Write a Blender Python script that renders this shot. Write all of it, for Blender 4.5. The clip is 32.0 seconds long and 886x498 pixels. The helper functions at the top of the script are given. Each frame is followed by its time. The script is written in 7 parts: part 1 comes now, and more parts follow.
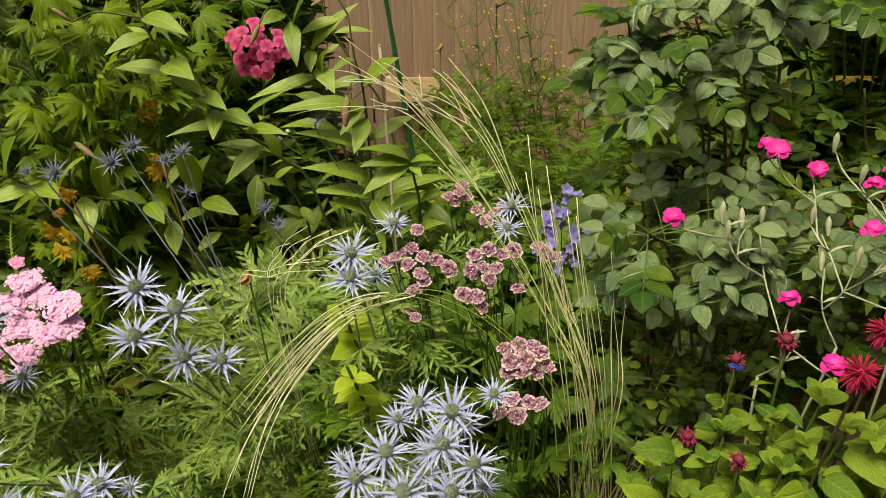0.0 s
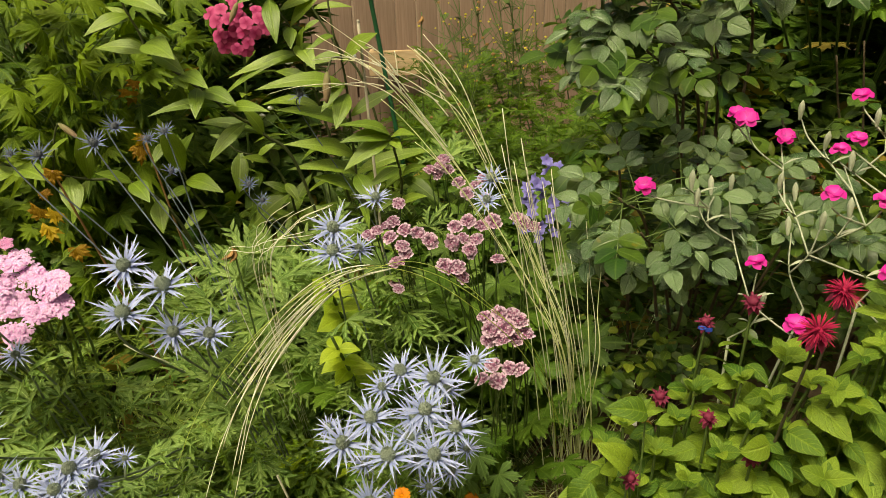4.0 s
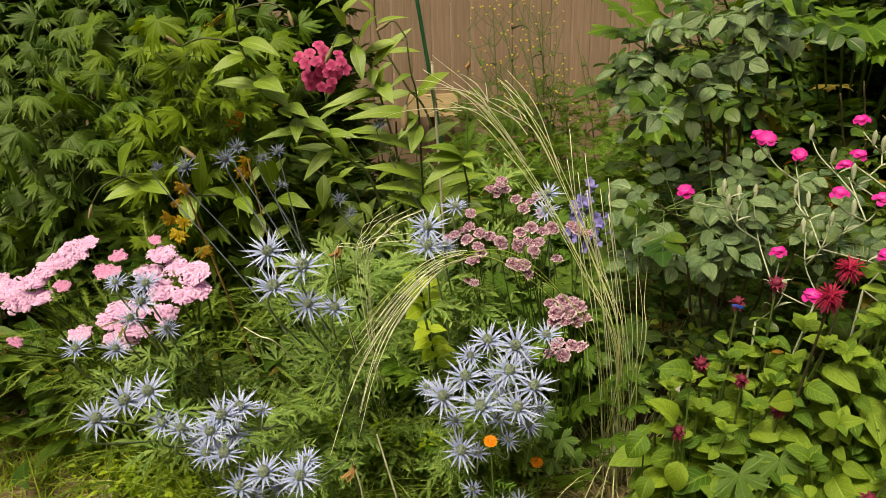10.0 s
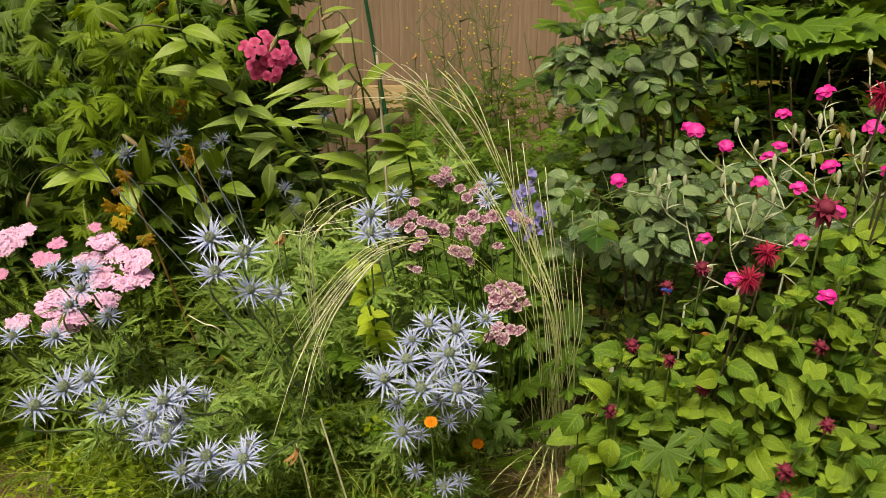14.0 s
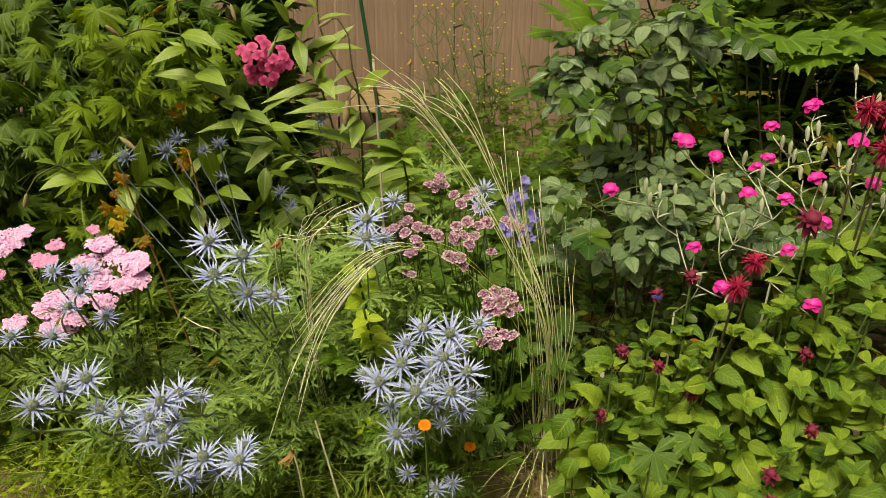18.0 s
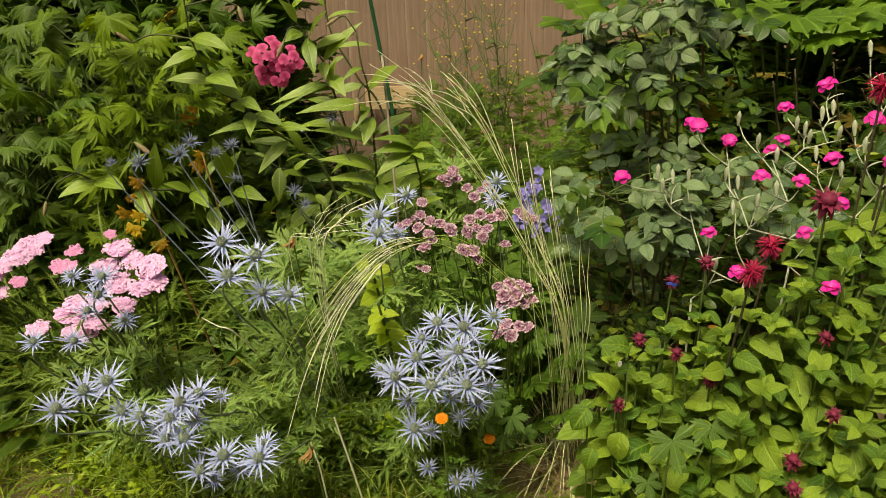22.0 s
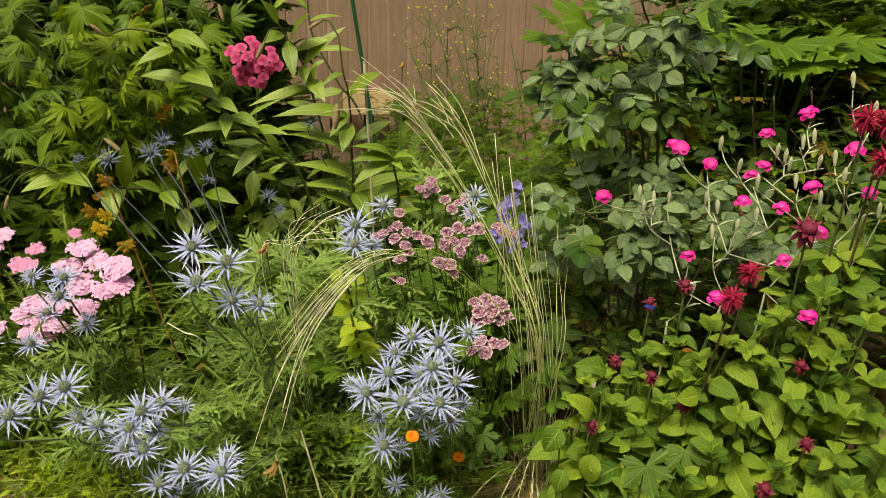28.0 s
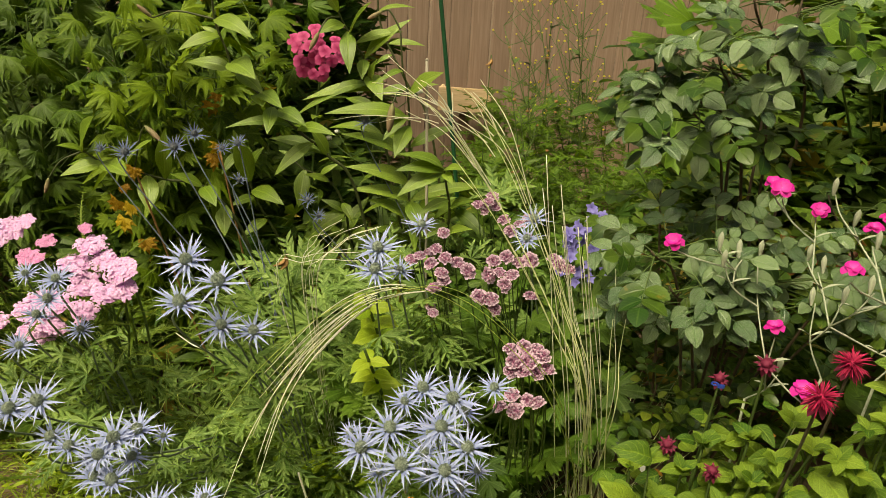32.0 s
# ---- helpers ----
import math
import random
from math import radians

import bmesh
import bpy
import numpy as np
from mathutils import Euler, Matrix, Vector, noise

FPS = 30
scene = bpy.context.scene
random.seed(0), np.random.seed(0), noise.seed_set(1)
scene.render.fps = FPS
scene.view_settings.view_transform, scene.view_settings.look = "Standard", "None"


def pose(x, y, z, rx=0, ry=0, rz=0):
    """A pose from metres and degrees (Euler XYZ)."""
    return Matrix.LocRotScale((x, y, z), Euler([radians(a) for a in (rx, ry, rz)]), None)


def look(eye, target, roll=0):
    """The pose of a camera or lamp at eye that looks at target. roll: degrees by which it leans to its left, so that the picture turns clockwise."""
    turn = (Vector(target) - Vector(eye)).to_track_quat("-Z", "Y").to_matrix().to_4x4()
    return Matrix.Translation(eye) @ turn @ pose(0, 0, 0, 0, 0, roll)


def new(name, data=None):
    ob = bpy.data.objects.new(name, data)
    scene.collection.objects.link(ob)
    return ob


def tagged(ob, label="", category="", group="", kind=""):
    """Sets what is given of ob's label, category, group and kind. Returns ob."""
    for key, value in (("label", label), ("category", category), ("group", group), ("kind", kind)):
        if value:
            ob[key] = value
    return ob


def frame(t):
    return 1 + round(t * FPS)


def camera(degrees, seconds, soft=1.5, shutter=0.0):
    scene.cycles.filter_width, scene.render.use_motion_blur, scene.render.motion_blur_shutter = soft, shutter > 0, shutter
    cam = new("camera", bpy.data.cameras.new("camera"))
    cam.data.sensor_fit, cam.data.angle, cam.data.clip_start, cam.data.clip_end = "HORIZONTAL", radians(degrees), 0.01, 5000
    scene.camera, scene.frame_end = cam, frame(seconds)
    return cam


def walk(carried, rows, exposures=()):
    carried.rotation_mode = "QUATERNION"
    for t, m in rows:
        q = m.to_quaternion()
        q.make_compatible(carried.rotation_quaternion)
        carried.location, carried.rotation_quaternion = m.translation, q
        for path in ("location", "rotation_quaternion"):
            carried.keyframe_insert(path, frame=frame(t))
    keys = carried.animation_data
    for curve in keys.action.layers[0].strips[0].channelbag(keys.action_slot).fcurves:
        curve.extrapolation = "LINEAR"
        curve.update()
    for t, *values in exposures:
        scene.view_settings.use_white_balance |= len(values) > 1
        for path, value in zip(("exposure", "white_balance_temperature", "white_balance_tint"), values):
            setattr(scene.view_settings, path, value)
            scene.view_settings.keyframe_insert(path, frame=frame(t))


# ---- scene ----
cam = camera(62.7, 32.0, 0.72)
PATH = [
    (0, (0.106, 0.314, 1.112), (0.04, 2.169, 0.366), -0.8),
    (0.5, (0.122, 0.309, 1.118), (0.084, 2.161, 0.362), -2.2),
    (1, (0.128, 0.303, 1.123), (0.071, 2.137, 0.327), -2.4),
    (1.5, (0.135, 0.297, 1.121), (0.03, 2.116, 0.296), -4.0),
    (2, (0.136, 0.296, 1.121), (0.011, 2.111, 0.29), -4.4),
    (2.5, (0.136, 0.295, 1.122), (0.002, 2.106, 0.284), -3.9),
    (3, (0.127, 0.292, 1.127), (0.025, 2.108, 0.294), -3.6),
    (3.5, (0.122, 0.29, 1.124), (0.061, 2.115, 0.308), -2.2),
    (4, (0.122, 0.287, 1.122), (0.082, 2.113, 0.307), -1.7),
    (4.5, (0.13, 0.286, 1.123), (0.103, 2.113, 0.309), -1.0),
    (6.5, (0.101, 0.218, 1.126), (0.104, 2.06, 0.347), -0.0),
    (7, (0.128, 0.189, 1.131), (0.148, 2.047, 0.392), 0.2),
    (7.5, (0.147, 0.151, 1.13), (0.134, 2.012, 0.397), 2.0),
    (8, (0.153, 0.122, 1.134), (0.093, 1.986, 0.412), 1.6),
    (8.5, (0.157, 0.115, 1.136), (0.057, 1.981, 0.423), 1.7),
    (9, (0.148, 0.091, 1.135), (-0.049, 1.949, 0.422), -0.2),
    (9.5, (0.077, 0.07, 1.137), (-0.066, 1.938, 0.437), -0.0),
    (10, (0.007, 0.04, 1.134), (-0.055, 1.914, 0.439), -1.6),
    (10.5, (-0.018, 0.031, 1.13), (-0.05, 1.899, 0.415), 0.5),
    (11, (0.005, 0.027, 1.125), (-0.051, 1.889, 0.397), -1.3),
    (11.5, (0.021, 0.026, 1.123), (0.023, 1.886, 0.387), -1.7),
    (12, (0.021, 0.024, 1.127), (0.031, 1.885, 0.395), -1.1),
    (12.5, (0.02, 0.019, 1.133), (0.04, 1.888, 0.421), -0.7),
    (13, (0.021, 0.012, 1.132), (0.055, 1.882, 0.423), 0.2),
    (13.5, (0.024, 0.01, 1.132), (0.074, 1.879, 0.422), 0.3),
    (14, (0.028, 0.008, 1.133), (0.093, 1.875, 0.419), -0.3),
    (14.5, (0.024, 0.012, 1.138), (0.112, 1.875, 0.417), 0.1),
    (16.5, (0.021, -0.002, 1.146), (0.123, 1.886, 0.492), -0.2),
    (17, (0.019, -0.005, 1.145), (0.126, 1.883, 0.494), 0.5),
    (17.5, (0.02, -0.013, 1.145), (0.12, 1.874, 0.49), 0.5),
    (18, (0.018, -0.01, 1.145), (0.111, 1.859, 0.439), 0.6),
    (18.5, (0.008, -0.009, 1.145), (0.014, 1.858, 0.427), 0.2),
    (19, (0.007, -0.011, 1.142), (0.003, 1.855, 0.422), 0.5),
    (19.5, (0.018, -0.011, 1.14), (0.071, 1.853, 0.418), 0.1),
    (20, (0.012, -0.008, 1.141), (0.083, 1.856, 0.417), 0.5),
    (20.5, (0.012, -0.006, 1.141), (0.078, 1.856, 0.413), 0.4),
    (21, (0.015, -0.003, 1.14), (0.078, 1.858, 0.411), 0.2),
    (21.5, (0.012, -0.002, 1.142), (0.023, 1.861, 0.416), -0.3),
    (22, (0.037, -0.011, 1.143), (0.067, 1.855, 0.424), -1.9),
    (22.5, (0.043, -0.007, 1.132), (0.136, 1.855, 0.41), -0.6),
    (23, (0.019, 0.007, 1.129), (-0.023, 1.872, 0.408), 0.6),
    (23.5, (-0.064, 0.018, 1.13), (-0.119, 1.885, 0.416), -0.5),
    (24, (-0.147, 0.026, 1.122), (-0.095, 1.905, 0.439), -4.7),
    (24.5, (-0.14, 0.027, 1.124), (0.021, 1.903, 0.45), -3.0),
    (25, (-0.057, 0.024, 1.135), (0.08, 1.907, 0.474), -0.4),
    (25.5, (0.028, 0.023, 1.132), (0.046, 1.915, 0.484), 0.2),
    (26, (0.053, 0.03, 1.131), (0.091, 1.92, 0.48), -2.0),
    (26.5, (0.034, 0.016, 1.139), (0.105, 1.908, 0.495), -2.2),
    (28.5, (0.022, 0.018, 1.145), (0.122, 1.885, 0.434), 2.2),
    (29, (0.014, 0.045, 1.146), (0.063, 1.914, 0.436), 2.5),
    (29.5, (0.005, 0.063, 1.148), (-0.031, 1.934, 0.444), 2.6),
    (30, (0.015, 0.075, 1.153), (-0.096, 1.944, 0.45), 1.1),
    (30.5, (0.028, 0.086, 1.159), (-0.089, 1.961, 0.472), 2.7),
    (31, (0.059, 0.086, 1.141), (-0.092, 1.952, 0.438), 0.9),
    (31.5, (0.108, 0.133, 1.12), (-0.055, 1.985, 0.383), -2.4),
    (32, (0.151, 0.221, 1.142), (-0.039, 2.074, 0.413), 3.2),
]
walk(cam, [(t, look(eye, target, roll)) for t, eye, target, roll in PATH],
     [(0.0, 0.32, 8600, -1), (32.0, 0.32, 8600, -1)])

# ---- daylight: bright overcast ----
sky = bpy.data.worlds.new("sky")
scene.world = sky
sky.use_nodes = True
wn = sky.node_tree.nodes
tex = wn.new("ShaderNodeTexSky")
tex.sky_type = "NISHITA"
tex.sun_disc = False
tex.sun_elevation = radians(61)
tex.sun_rotation = radians(210)
tex.air_density = 0.5
tex.dust_density = 8.0
tex.ozone_density = 0.3
sky.node_tree.links.new(tex.outputs[0], wn["Background"].inputs[0])
wn["Background"].inputs[1].default_value = 0.12
sun_data = bpy.data.lights.new("sun", "SUN")
sun_data.energy, sun_data.angle, sun_data.color = 2.3, radians(16), (0.98, 0.96, 0.86)
sun = new("sun", sun_data)
sun.matrix_world = look((-1.4, -0.9, 5.0), (0, 1.5, 0))


# ---- materials ----
def material(name):
    m = bpy.data.materials.new(name)
    m.use_nodes = True
    m.node_tree.nodes.clear()
    return m, m.node_tree.nodes, m.node_tree.links


def mixed(nt, fac, a, b, mode="MIX"):
    n = nt.nodes.new("ShaderNodeMix")
    n.data_type, n.blend_type = "RGBA", mode
    for sock, val in ((n.inputs[0], fac), (n.inputs[6], a), (n.inputs[7], b)):
        if isinstance(val, (int, float)):
            sock.default_value = val
        elif isinstance(val, tuple):
            sock.default_value = (*val[:3], 1.0)
        else:
            nt.links.new(val, sock)
    return n.outputs[2]


def maths(nt, op, a, b=0.0, c=0.0):
    n = nt.nodes.new("ShaderNodeMath")
    n.operation = op
    for sock, val in zip(n.inputs, (a, b, c)):
        if isinstance(val, (int, float)):
            sock.default_value = val
        else:
            nt.links.new(val, sock)
    return n.outputs[0]


def ranged(nt, val, lo, hi, a=0.0, b=1.0):
    n = nt.nodes.new("ShaderNodeMapRange")
    nt.links.new(val, n.inputs[0])
    for i, v in enumerate((lo, hi, a, b)):
        n.inputs[i + 1].default_value = v
    return n.outputs[0]


def noised(nt, scale, detail=4.0, coords="Object", stretch=None):
    tc = nt.nodes.new("ShaderNodeTexCoord")
    n = nt.nodes.new("ShaderNodeTexNoise")
    n.inputs["Scale"].default_value, n.inputs["Detail"].default_value = scale, detail
    if stretch:
        mp = nt.nodes.new("ShaderNodeMapping")
        mp.inputs["Scale"].default_value = stretch
        nt.links.new(tc.outputs[coords], mp.inputs[0])
        nt.links.new(mp.outputs[0], n.inputs[0])
    else:
        nt.links.new(tc.outputs[coords], n.inputs[0])
    return n.outputs[0]


def varied(nt, joined):
    """A chance value per piece: per object, or per island of a joined mesh."""
    if joined:
        return nt.nodes.new("ShaderNodeNewGeometry").outputs["Random Per Island"]
    return nt.nodes.new("ShaderNodeObjectInfo").outputs["Random"]


def finish(m, shader):
    out = m.node_tree.nodes.new("ShaderNodeOutputMaterial")
    m.node_tree.links.new(shader, out.inputs[0])
    return m


def leaf_material(name, dark, light, joined=False, rough=0.42, gloss=0.45, through_light=0.28, veins=7.0, rib=0.35,
                  old=None, old_share=0.04, grain=60.0, relief=0.25, lines=0.16):
    """Green tissue: piece-to-piece tone, mottling, a pale midrib, side veins as relief, some light let through."""
    m, nodes, links = material(name)
    nt = m.node_tree
    chance = varied(nt, joined)
    col = mixed(nt, chance, dark, light)
    blotch = noised(nt, grain)
    col = mixed(nt, ranged(nt, blotch, 0.35, 0.75), col, mixed(nt, 0.45, col, tuple(0.45 * c for c in dark)))
    if old:
        other = maths(nt, "FRACT", maths(nt, "MULTIPLY", chance, 37.7))
        aged = maths(nt, "LESS_THAN", other, old_share)
        col = mixed(nt, aged, col, old)
        edge = ranged(nt, noised(nt, grain * 0.6), 0.66, 0.72)
        col = mixed(nt, maths(nt, "MULTIPLY", edge, 0.5), col, old)
    col = mixed(nt, 1.0, col, (1.0, 1.03, 0.80), "MULTIPLY")
    uv = nodes.new("ShaderNodeUVMap")
    sep = nodes.new("ShaderNodeSeparateXYZ")
    links.new(uv.outputs[0], sep.inputs[0])
    side = maths(nt, "ABSOLUTE", maths(nt, "SUBTRACT", sep.outputs[1], 0.5))
    mid = ranged(nt, side, 0.0, 0.07, 1.0, 0.0)
    col = mixed(nt, maths(nt, "MULTIPLY", mid, rib), col, tuple(min(1, 1.5 * c + 0.03) for c in light))
    run = maths(nt, "SUBTRACT", sep.outputs[0], maths(nt, "MULTIPLY", side, 0.7))
    wave = maths(nt, "SINE", maths(nt, "MULTIPLY", run if veins != 1.0 else side, (veins if veins != 1.0 else 9.0) * 6.283))
    ridge = ranged(nt, wave, 0.75, 1.0)
    col = mixed(nt, maths(nt, "MULTIPLY", ridge, lines), col, tuple(min(1, 1.4 * c + 0.02) for c in light))
    bump = nodes.new("ShaderNodeBump")
    bump.inputs["Strength"].default_value, bump.inputs["Distance"].default_value = relief, 0.004
    height = maths(nt, "SUBTRACT", maths(nt, "MULTIPLY", blotch, 0.6), maths(nt, "ADD", maths(nt, "MULTIPLY", ridge, 0.5), mid))
    links.new(height, bump.inputs["Height"])
    p = nodes.new("ShaderNodeBsdfPrincipled")
    links.new(col, p.inputs["Base Color"])
    links.new(ranged(nt, blotch, 0.3, 0.7, rough - 0.08, rough + 0.12), p.inputs["Roughness"])
    p.inputs["Specular IOR Level"].default_value = gloss
    links.new(bump.outputs[0], p.inputs["Normal"])
    tr = nodes.new("ShaderNodeBsdfTranslucent")
    links.new(mixed(nt, 1.0, col, (1.5, 1.35, 0.55), "MULTIPLY"), tr.inputs[0])
    mix = nodes.new("ShaderNodeMixShader")
    mix.inputs[0].default_value = through_light
    links.new(p.outputs[0], mix.inputs[1])
    links.new(tr.outputs[0], mix.inputs[2])
    return finish(m, mix.outputs[0])


def petal_material(name, inner, outer, joined=False, along=True, rough=0.6, through_light=0.25, spread=0.25):
    """Petals: a colour run from claw to tip, piece-to-piece tone and fine streaks."""
    m, nodes, links = material(name)
    nt = m.node_tree
    uv = nodes.new("ShaderNodeUVMap")
    sep = nodes.new("ShaderNodeSeparateXYZ")
    links.new(uv.outputs[0], sep.inputs[0])
    col = mixed(nt, ranged(nt, sep.outputs[0], 0.1, 0.8), inner, outer)
    streak = noised(nt, 220.0, 3.0)
    col = mixed(nt, ranged(nt, streak, 0.35, 0.7, 0.0, 0.35), col, tuple(0.55 * c for c in outer))
    col = mixed(nt, maths(nt, "MULTIPLY", varied(nt, joined), spread), col, tuple(0.6 * c for c in inner))
    p = nodes.new("ShaderNodeBsdfPrincipled")
    links.new(col, p.inputs["Base Color"])
    p.inputs["Roughness"].default_value = rough
    p.inputs["Specular IOR Level"].default_value = 0.25
    tr = nodes.new("ShaderNodeBsdfTranslucent")
    links.new(col, tr.inputs[0])
    mix = nodes.new("ShaderNodeMixShader")
    mix.inputs[0].default_value = through_light
    links.new(p.outputs[0], mix.inputs[1])
    links.new(tr.outputs[0], mix.inputs[2])
    return finish(m, mix.outputs[0])


def plain_material(name, a, b, scale=80.0, rough=0.7, joined=False, relief=0.3, stretch=None, gloss=0.3, wear=1.0):
    """Two tones broken up by grain at two scales, with relief."""
    m, nodes, links = material(name)
    nt = m.node_tree
    fine = noised(nt, scale, 5.0, stretch=stretch)
    wide = noised(nt, scale * 0.13, 3.0, stretch=stretch)
    col = mixed(nt, ranged(nt, fine, 0.3, 0.7), a, b)
    col = mixed(nt, ranged(nt, wide, 0.35, 0.7, 0.0, 0.5 * wear), col, tuple(0.6 * c for c in a))
    col = mixed(nt, maths(nt, "MULTIPLY", varied(nt, joined), 0.35 * wear), col, tuple(0.55 * c for c in b))
    bump = nodes.new("ShaderNodeBump")
    bump.inputs["Strength"].default_value, bump.inputs["Distance"].default_value = relief, 0.004
    links.new(fine, bump.inputs["Height"])
    p = nodes.new("ShaderNodeBsdfPrincipled")
    links.new(col, p.inputs["Base Color"])
    links.new(bump.outputs[0], p.inputs["Normal"])
    p.inputs["Roughness"].default_value = rough
    p.inputs["Specular IOR Level"].default_value = gloss
    return finish(m, p.outputs[0])


M_SOIL = plain_material("soil", (0.120, 0.080, 0.054), (0.250, 0.175, 0.120), 45.0, 0.95, relief=0.8)
M_FENCE = plain_material("fence wood", (0.225, 0.150, 0.111), (0.345, 0.243, 0.187), 22.0, 0.85, relief=0.22, stretch=(5.0, 5.0, 0.2), wear=0.8)
M_RAIL = plain_material("rail wood", (0.15, 0.09, 0.055), (0.24, 0.15, 0.10), 26.0, 0.85, stretch=(0.35, 6.0, 6.0))
M_WALL = plain_material("unseen wall", (0.20, 0.15, 0.11), (0.30, 0.23, 0.17), 12.0, 0.9)
M_PINE = plain_material("pale pine", (0.612, 0.430, 0.248), (0.777, 0.598, 0.385), 40.0, 0.7, stretch=(0.5, 4.0, 5.0))
M_GRASS = leaf_material("lawn grass", (0.19, 0.31, 0.035), (0.38, 0.48, 0.09), True, 0.5, 0.3, 0.42, 1.0, 0.1, (0.34, 0.28, 0.10), 0.16)
M_STRAW = plain_material("dry straw", (0.27, 0.18, 0.10), (0.52, 0.39, 0.24), 60.0, 0.8, True)
M_STALK = plain_material("bleached stalk", (0.87, 0.84, 0.68), (0.94, 0.92, 0.80), 60.0, 0.45, True, wear=0.2)
M_PEBBLE = plain_material("pebble", (0.28, 0.24, 0.19), (0.48, 0.43, 0.36), 70.0, 0.85, True)
M_ACO = leaf_material("monkshood leaf", (0.045, 0.100, 0.006), (0.190, 0.280, 0.022), False, 0.5, 0.2, 0.24, 6.0, 0.25, (0.30, 0.22, 0.03), 0.006)
# Darker copy of the monkshood leaf: the dim left end is put into its colour.
M_ACO_D = leaf_material("monkshood leaf darkened for shade", (0.042, 0.088, 0.009), (0.100, 0.170, 0.018), False, 0.5, 0.3, 0.2, 6.0, 0.25)
M_OLD = leaf_material("yellowed leaf", (0.24, 0.10, 0.012), (0.50, 0.36, 0.03), False, 0.55, 0.3, 0.3, 6.0, 0.3)
# Inner and background leaves, with the shade deep in the growth painted as darker green.
M_ACO_J = leaf_material("monkshood leaf far with shade in colour", (0.033, 0.086, 0.006), (0.084, 0.162, 0.013), True, 0.5, 0.28, 0.22, 6.0, 0.25)
M_LILY = leaf_material("lily leaf", (0.130, 0.215, 0.025), (0.250, 0.355, 0.060), False, 0.36, 0.5, 0.24, 1.0, 0.3)
M_ROSE = leaf_material("rose leaf", (0.042, 0.100, 0.038), (0.195, 0.290, 0.150), False, 0.24, 1.0, 0.12, 6.0, 0.14, relief=0.5, lines=0.07)
# Rose leaf toned down for the bush's inside; its shade is in the colour.
M_ROSE_J = leaf_material("rose leaf inner shade-toned", (0.021, 0.068, 0.009), (0.098, 0.166, 0.022), True, 0.36, 0.45, 0.25, 6.0, 0.3, (0.26, 0.17, 0.03), 0.012, lines=0.07)
M_BEE = leaf_material("bee balm leaf", (0.055, 0.138, 0.017), (0.280, 0.395, 0.056), False, 0.42, 0.34, 0.26, 6.0, 0.3, (0.46, 0.38, 0.05), 0.0, 45.0, 0.5, 0.2)
M_BEE_J = leaf_material("bee balm leaf inner", (0.085, 0.17, 0.018), (0.18, 0.30, 0.042), True, 0.42, 0.45, 0.34, 8.0, 0.35)
M_AST = leaf_material("masterwort leaf", (0.070, 0.150, 0.019), (0.141, 0.238, 0.037), False, 0.42, 0.4, 0.28, 7.0, 0.3)
M_GER = leaf_material("cranesbill leaf", (0.060, 0.135, 0.022), (0.105, 0.19, 0.038), False, 0.42, 0.4, 0.28, 5.0, 0.6, relief=0.4)
M_HOLLY = leaf_material("sea holly leaf", (0.120, 0.220, 0.062), (0.300, 0.420, 0.150), True, 0.5, 0.3, 0.36, 6.0, 0.6)
M_YLEAF = leaf_material("yarrow leaf", (0.09, 0.16, 0.022), (0.22, 0.30, 0.060), True, 0.5, 0.3, 0.28, 2.0, 0.2)
M_LIME = leaf_material("lime leaf", (0.22, 0.36, 0.03), (0.40, 0.50, 0.06), False, 0.42, 0.4, 0.35, 7.0, 0.3)
M_MIX = leaf_material("mixed herbage", (0.030, 0.080, 0.010), (0.116, 0.188, 0.028), True, 0.48, 0.35, 0.3, 5.0, 0.2, (0.30, 0.22, 0.06), 0.05)
M_FERN = leaf_material("feathery herbage", (0.048, 0.111, 0.018), (0.103, 0.182, 0.032), True, 0.5, 0.3, 0.32, 2.0, 0.1)
M_FEATHER = leaf_material("fresh feathery herbs", (0.070, 0.150, 0.018), (0.160, 0.265, 0.036), True, 0.5, 0.3, 0.35, 2.0, 0.1)
M_SMALL = leaf_material("small rose leaves", (0.06, 0.12, 0.015), (0.24, 0.29, 0.04), True, 0.4, 0.4, 0.25, 5.0, 0.2, (0.30, 0.14, 0.03), 0.04)
M_PALEGRASS = leaf_material("pale grass blade", (0.30, 0.42, 0.09), (0.58, 0.66, 0.28), True, 0.42, 0.4, 0.35, 1.0, 0.1)
M_REDLEAF = leaf_material("young red leaf", (0.16, 0.035, 0.015), (0.34, 0.14, 0.03), True, 0.35, 0.5, 0.25, 5.0, 0.2)
# Lily leaf dimmed for depth: the clump's inner shade is mixed into the green.
M_LILY_J = leaf_material("inner lily leaf dimmed by colour", (0.075, 0.135, 0.015), (0.150, 0.225, 0.030), True, 0.42, 0.4, 0.24, 1.0, 0.3)
M_BLUEGREEN = leaf_material("columbine leaf", (0.06, 0.13, 0.055), (0.12, 0.20, 0.09), True, 0.5, 0.3, 0.28, 2.0, 0.1)
M_BIG = leaf_material("large leaf", (0.085, 0.175, 0.016), (0.145, 0.250, 0.026), False, 0.45, 0.4, 0.35, 7.0, 0.6)
M_STEM = plain_material("green stem", (0.07, 0.13, 0.03), (0.13, 0.19, 0.05), 90.0, 0.55)
M_LILYSTEM = plain_material("dark lily stem", (0.050, 0.060, 0.022), (0.10, 0.125, 0.045), 90.0, 0.5)
M_WOODY = plain_material("woody stem", (0.06, 0.045, 0.028), (0.12, 0.085, 0.05), 90.0, 0.75)
M_DARKSTEM = plain_material("dark stem", (0.055, 0.05, 0.03), (0.10, 0.09, 0.05), 90.0, 0.6)
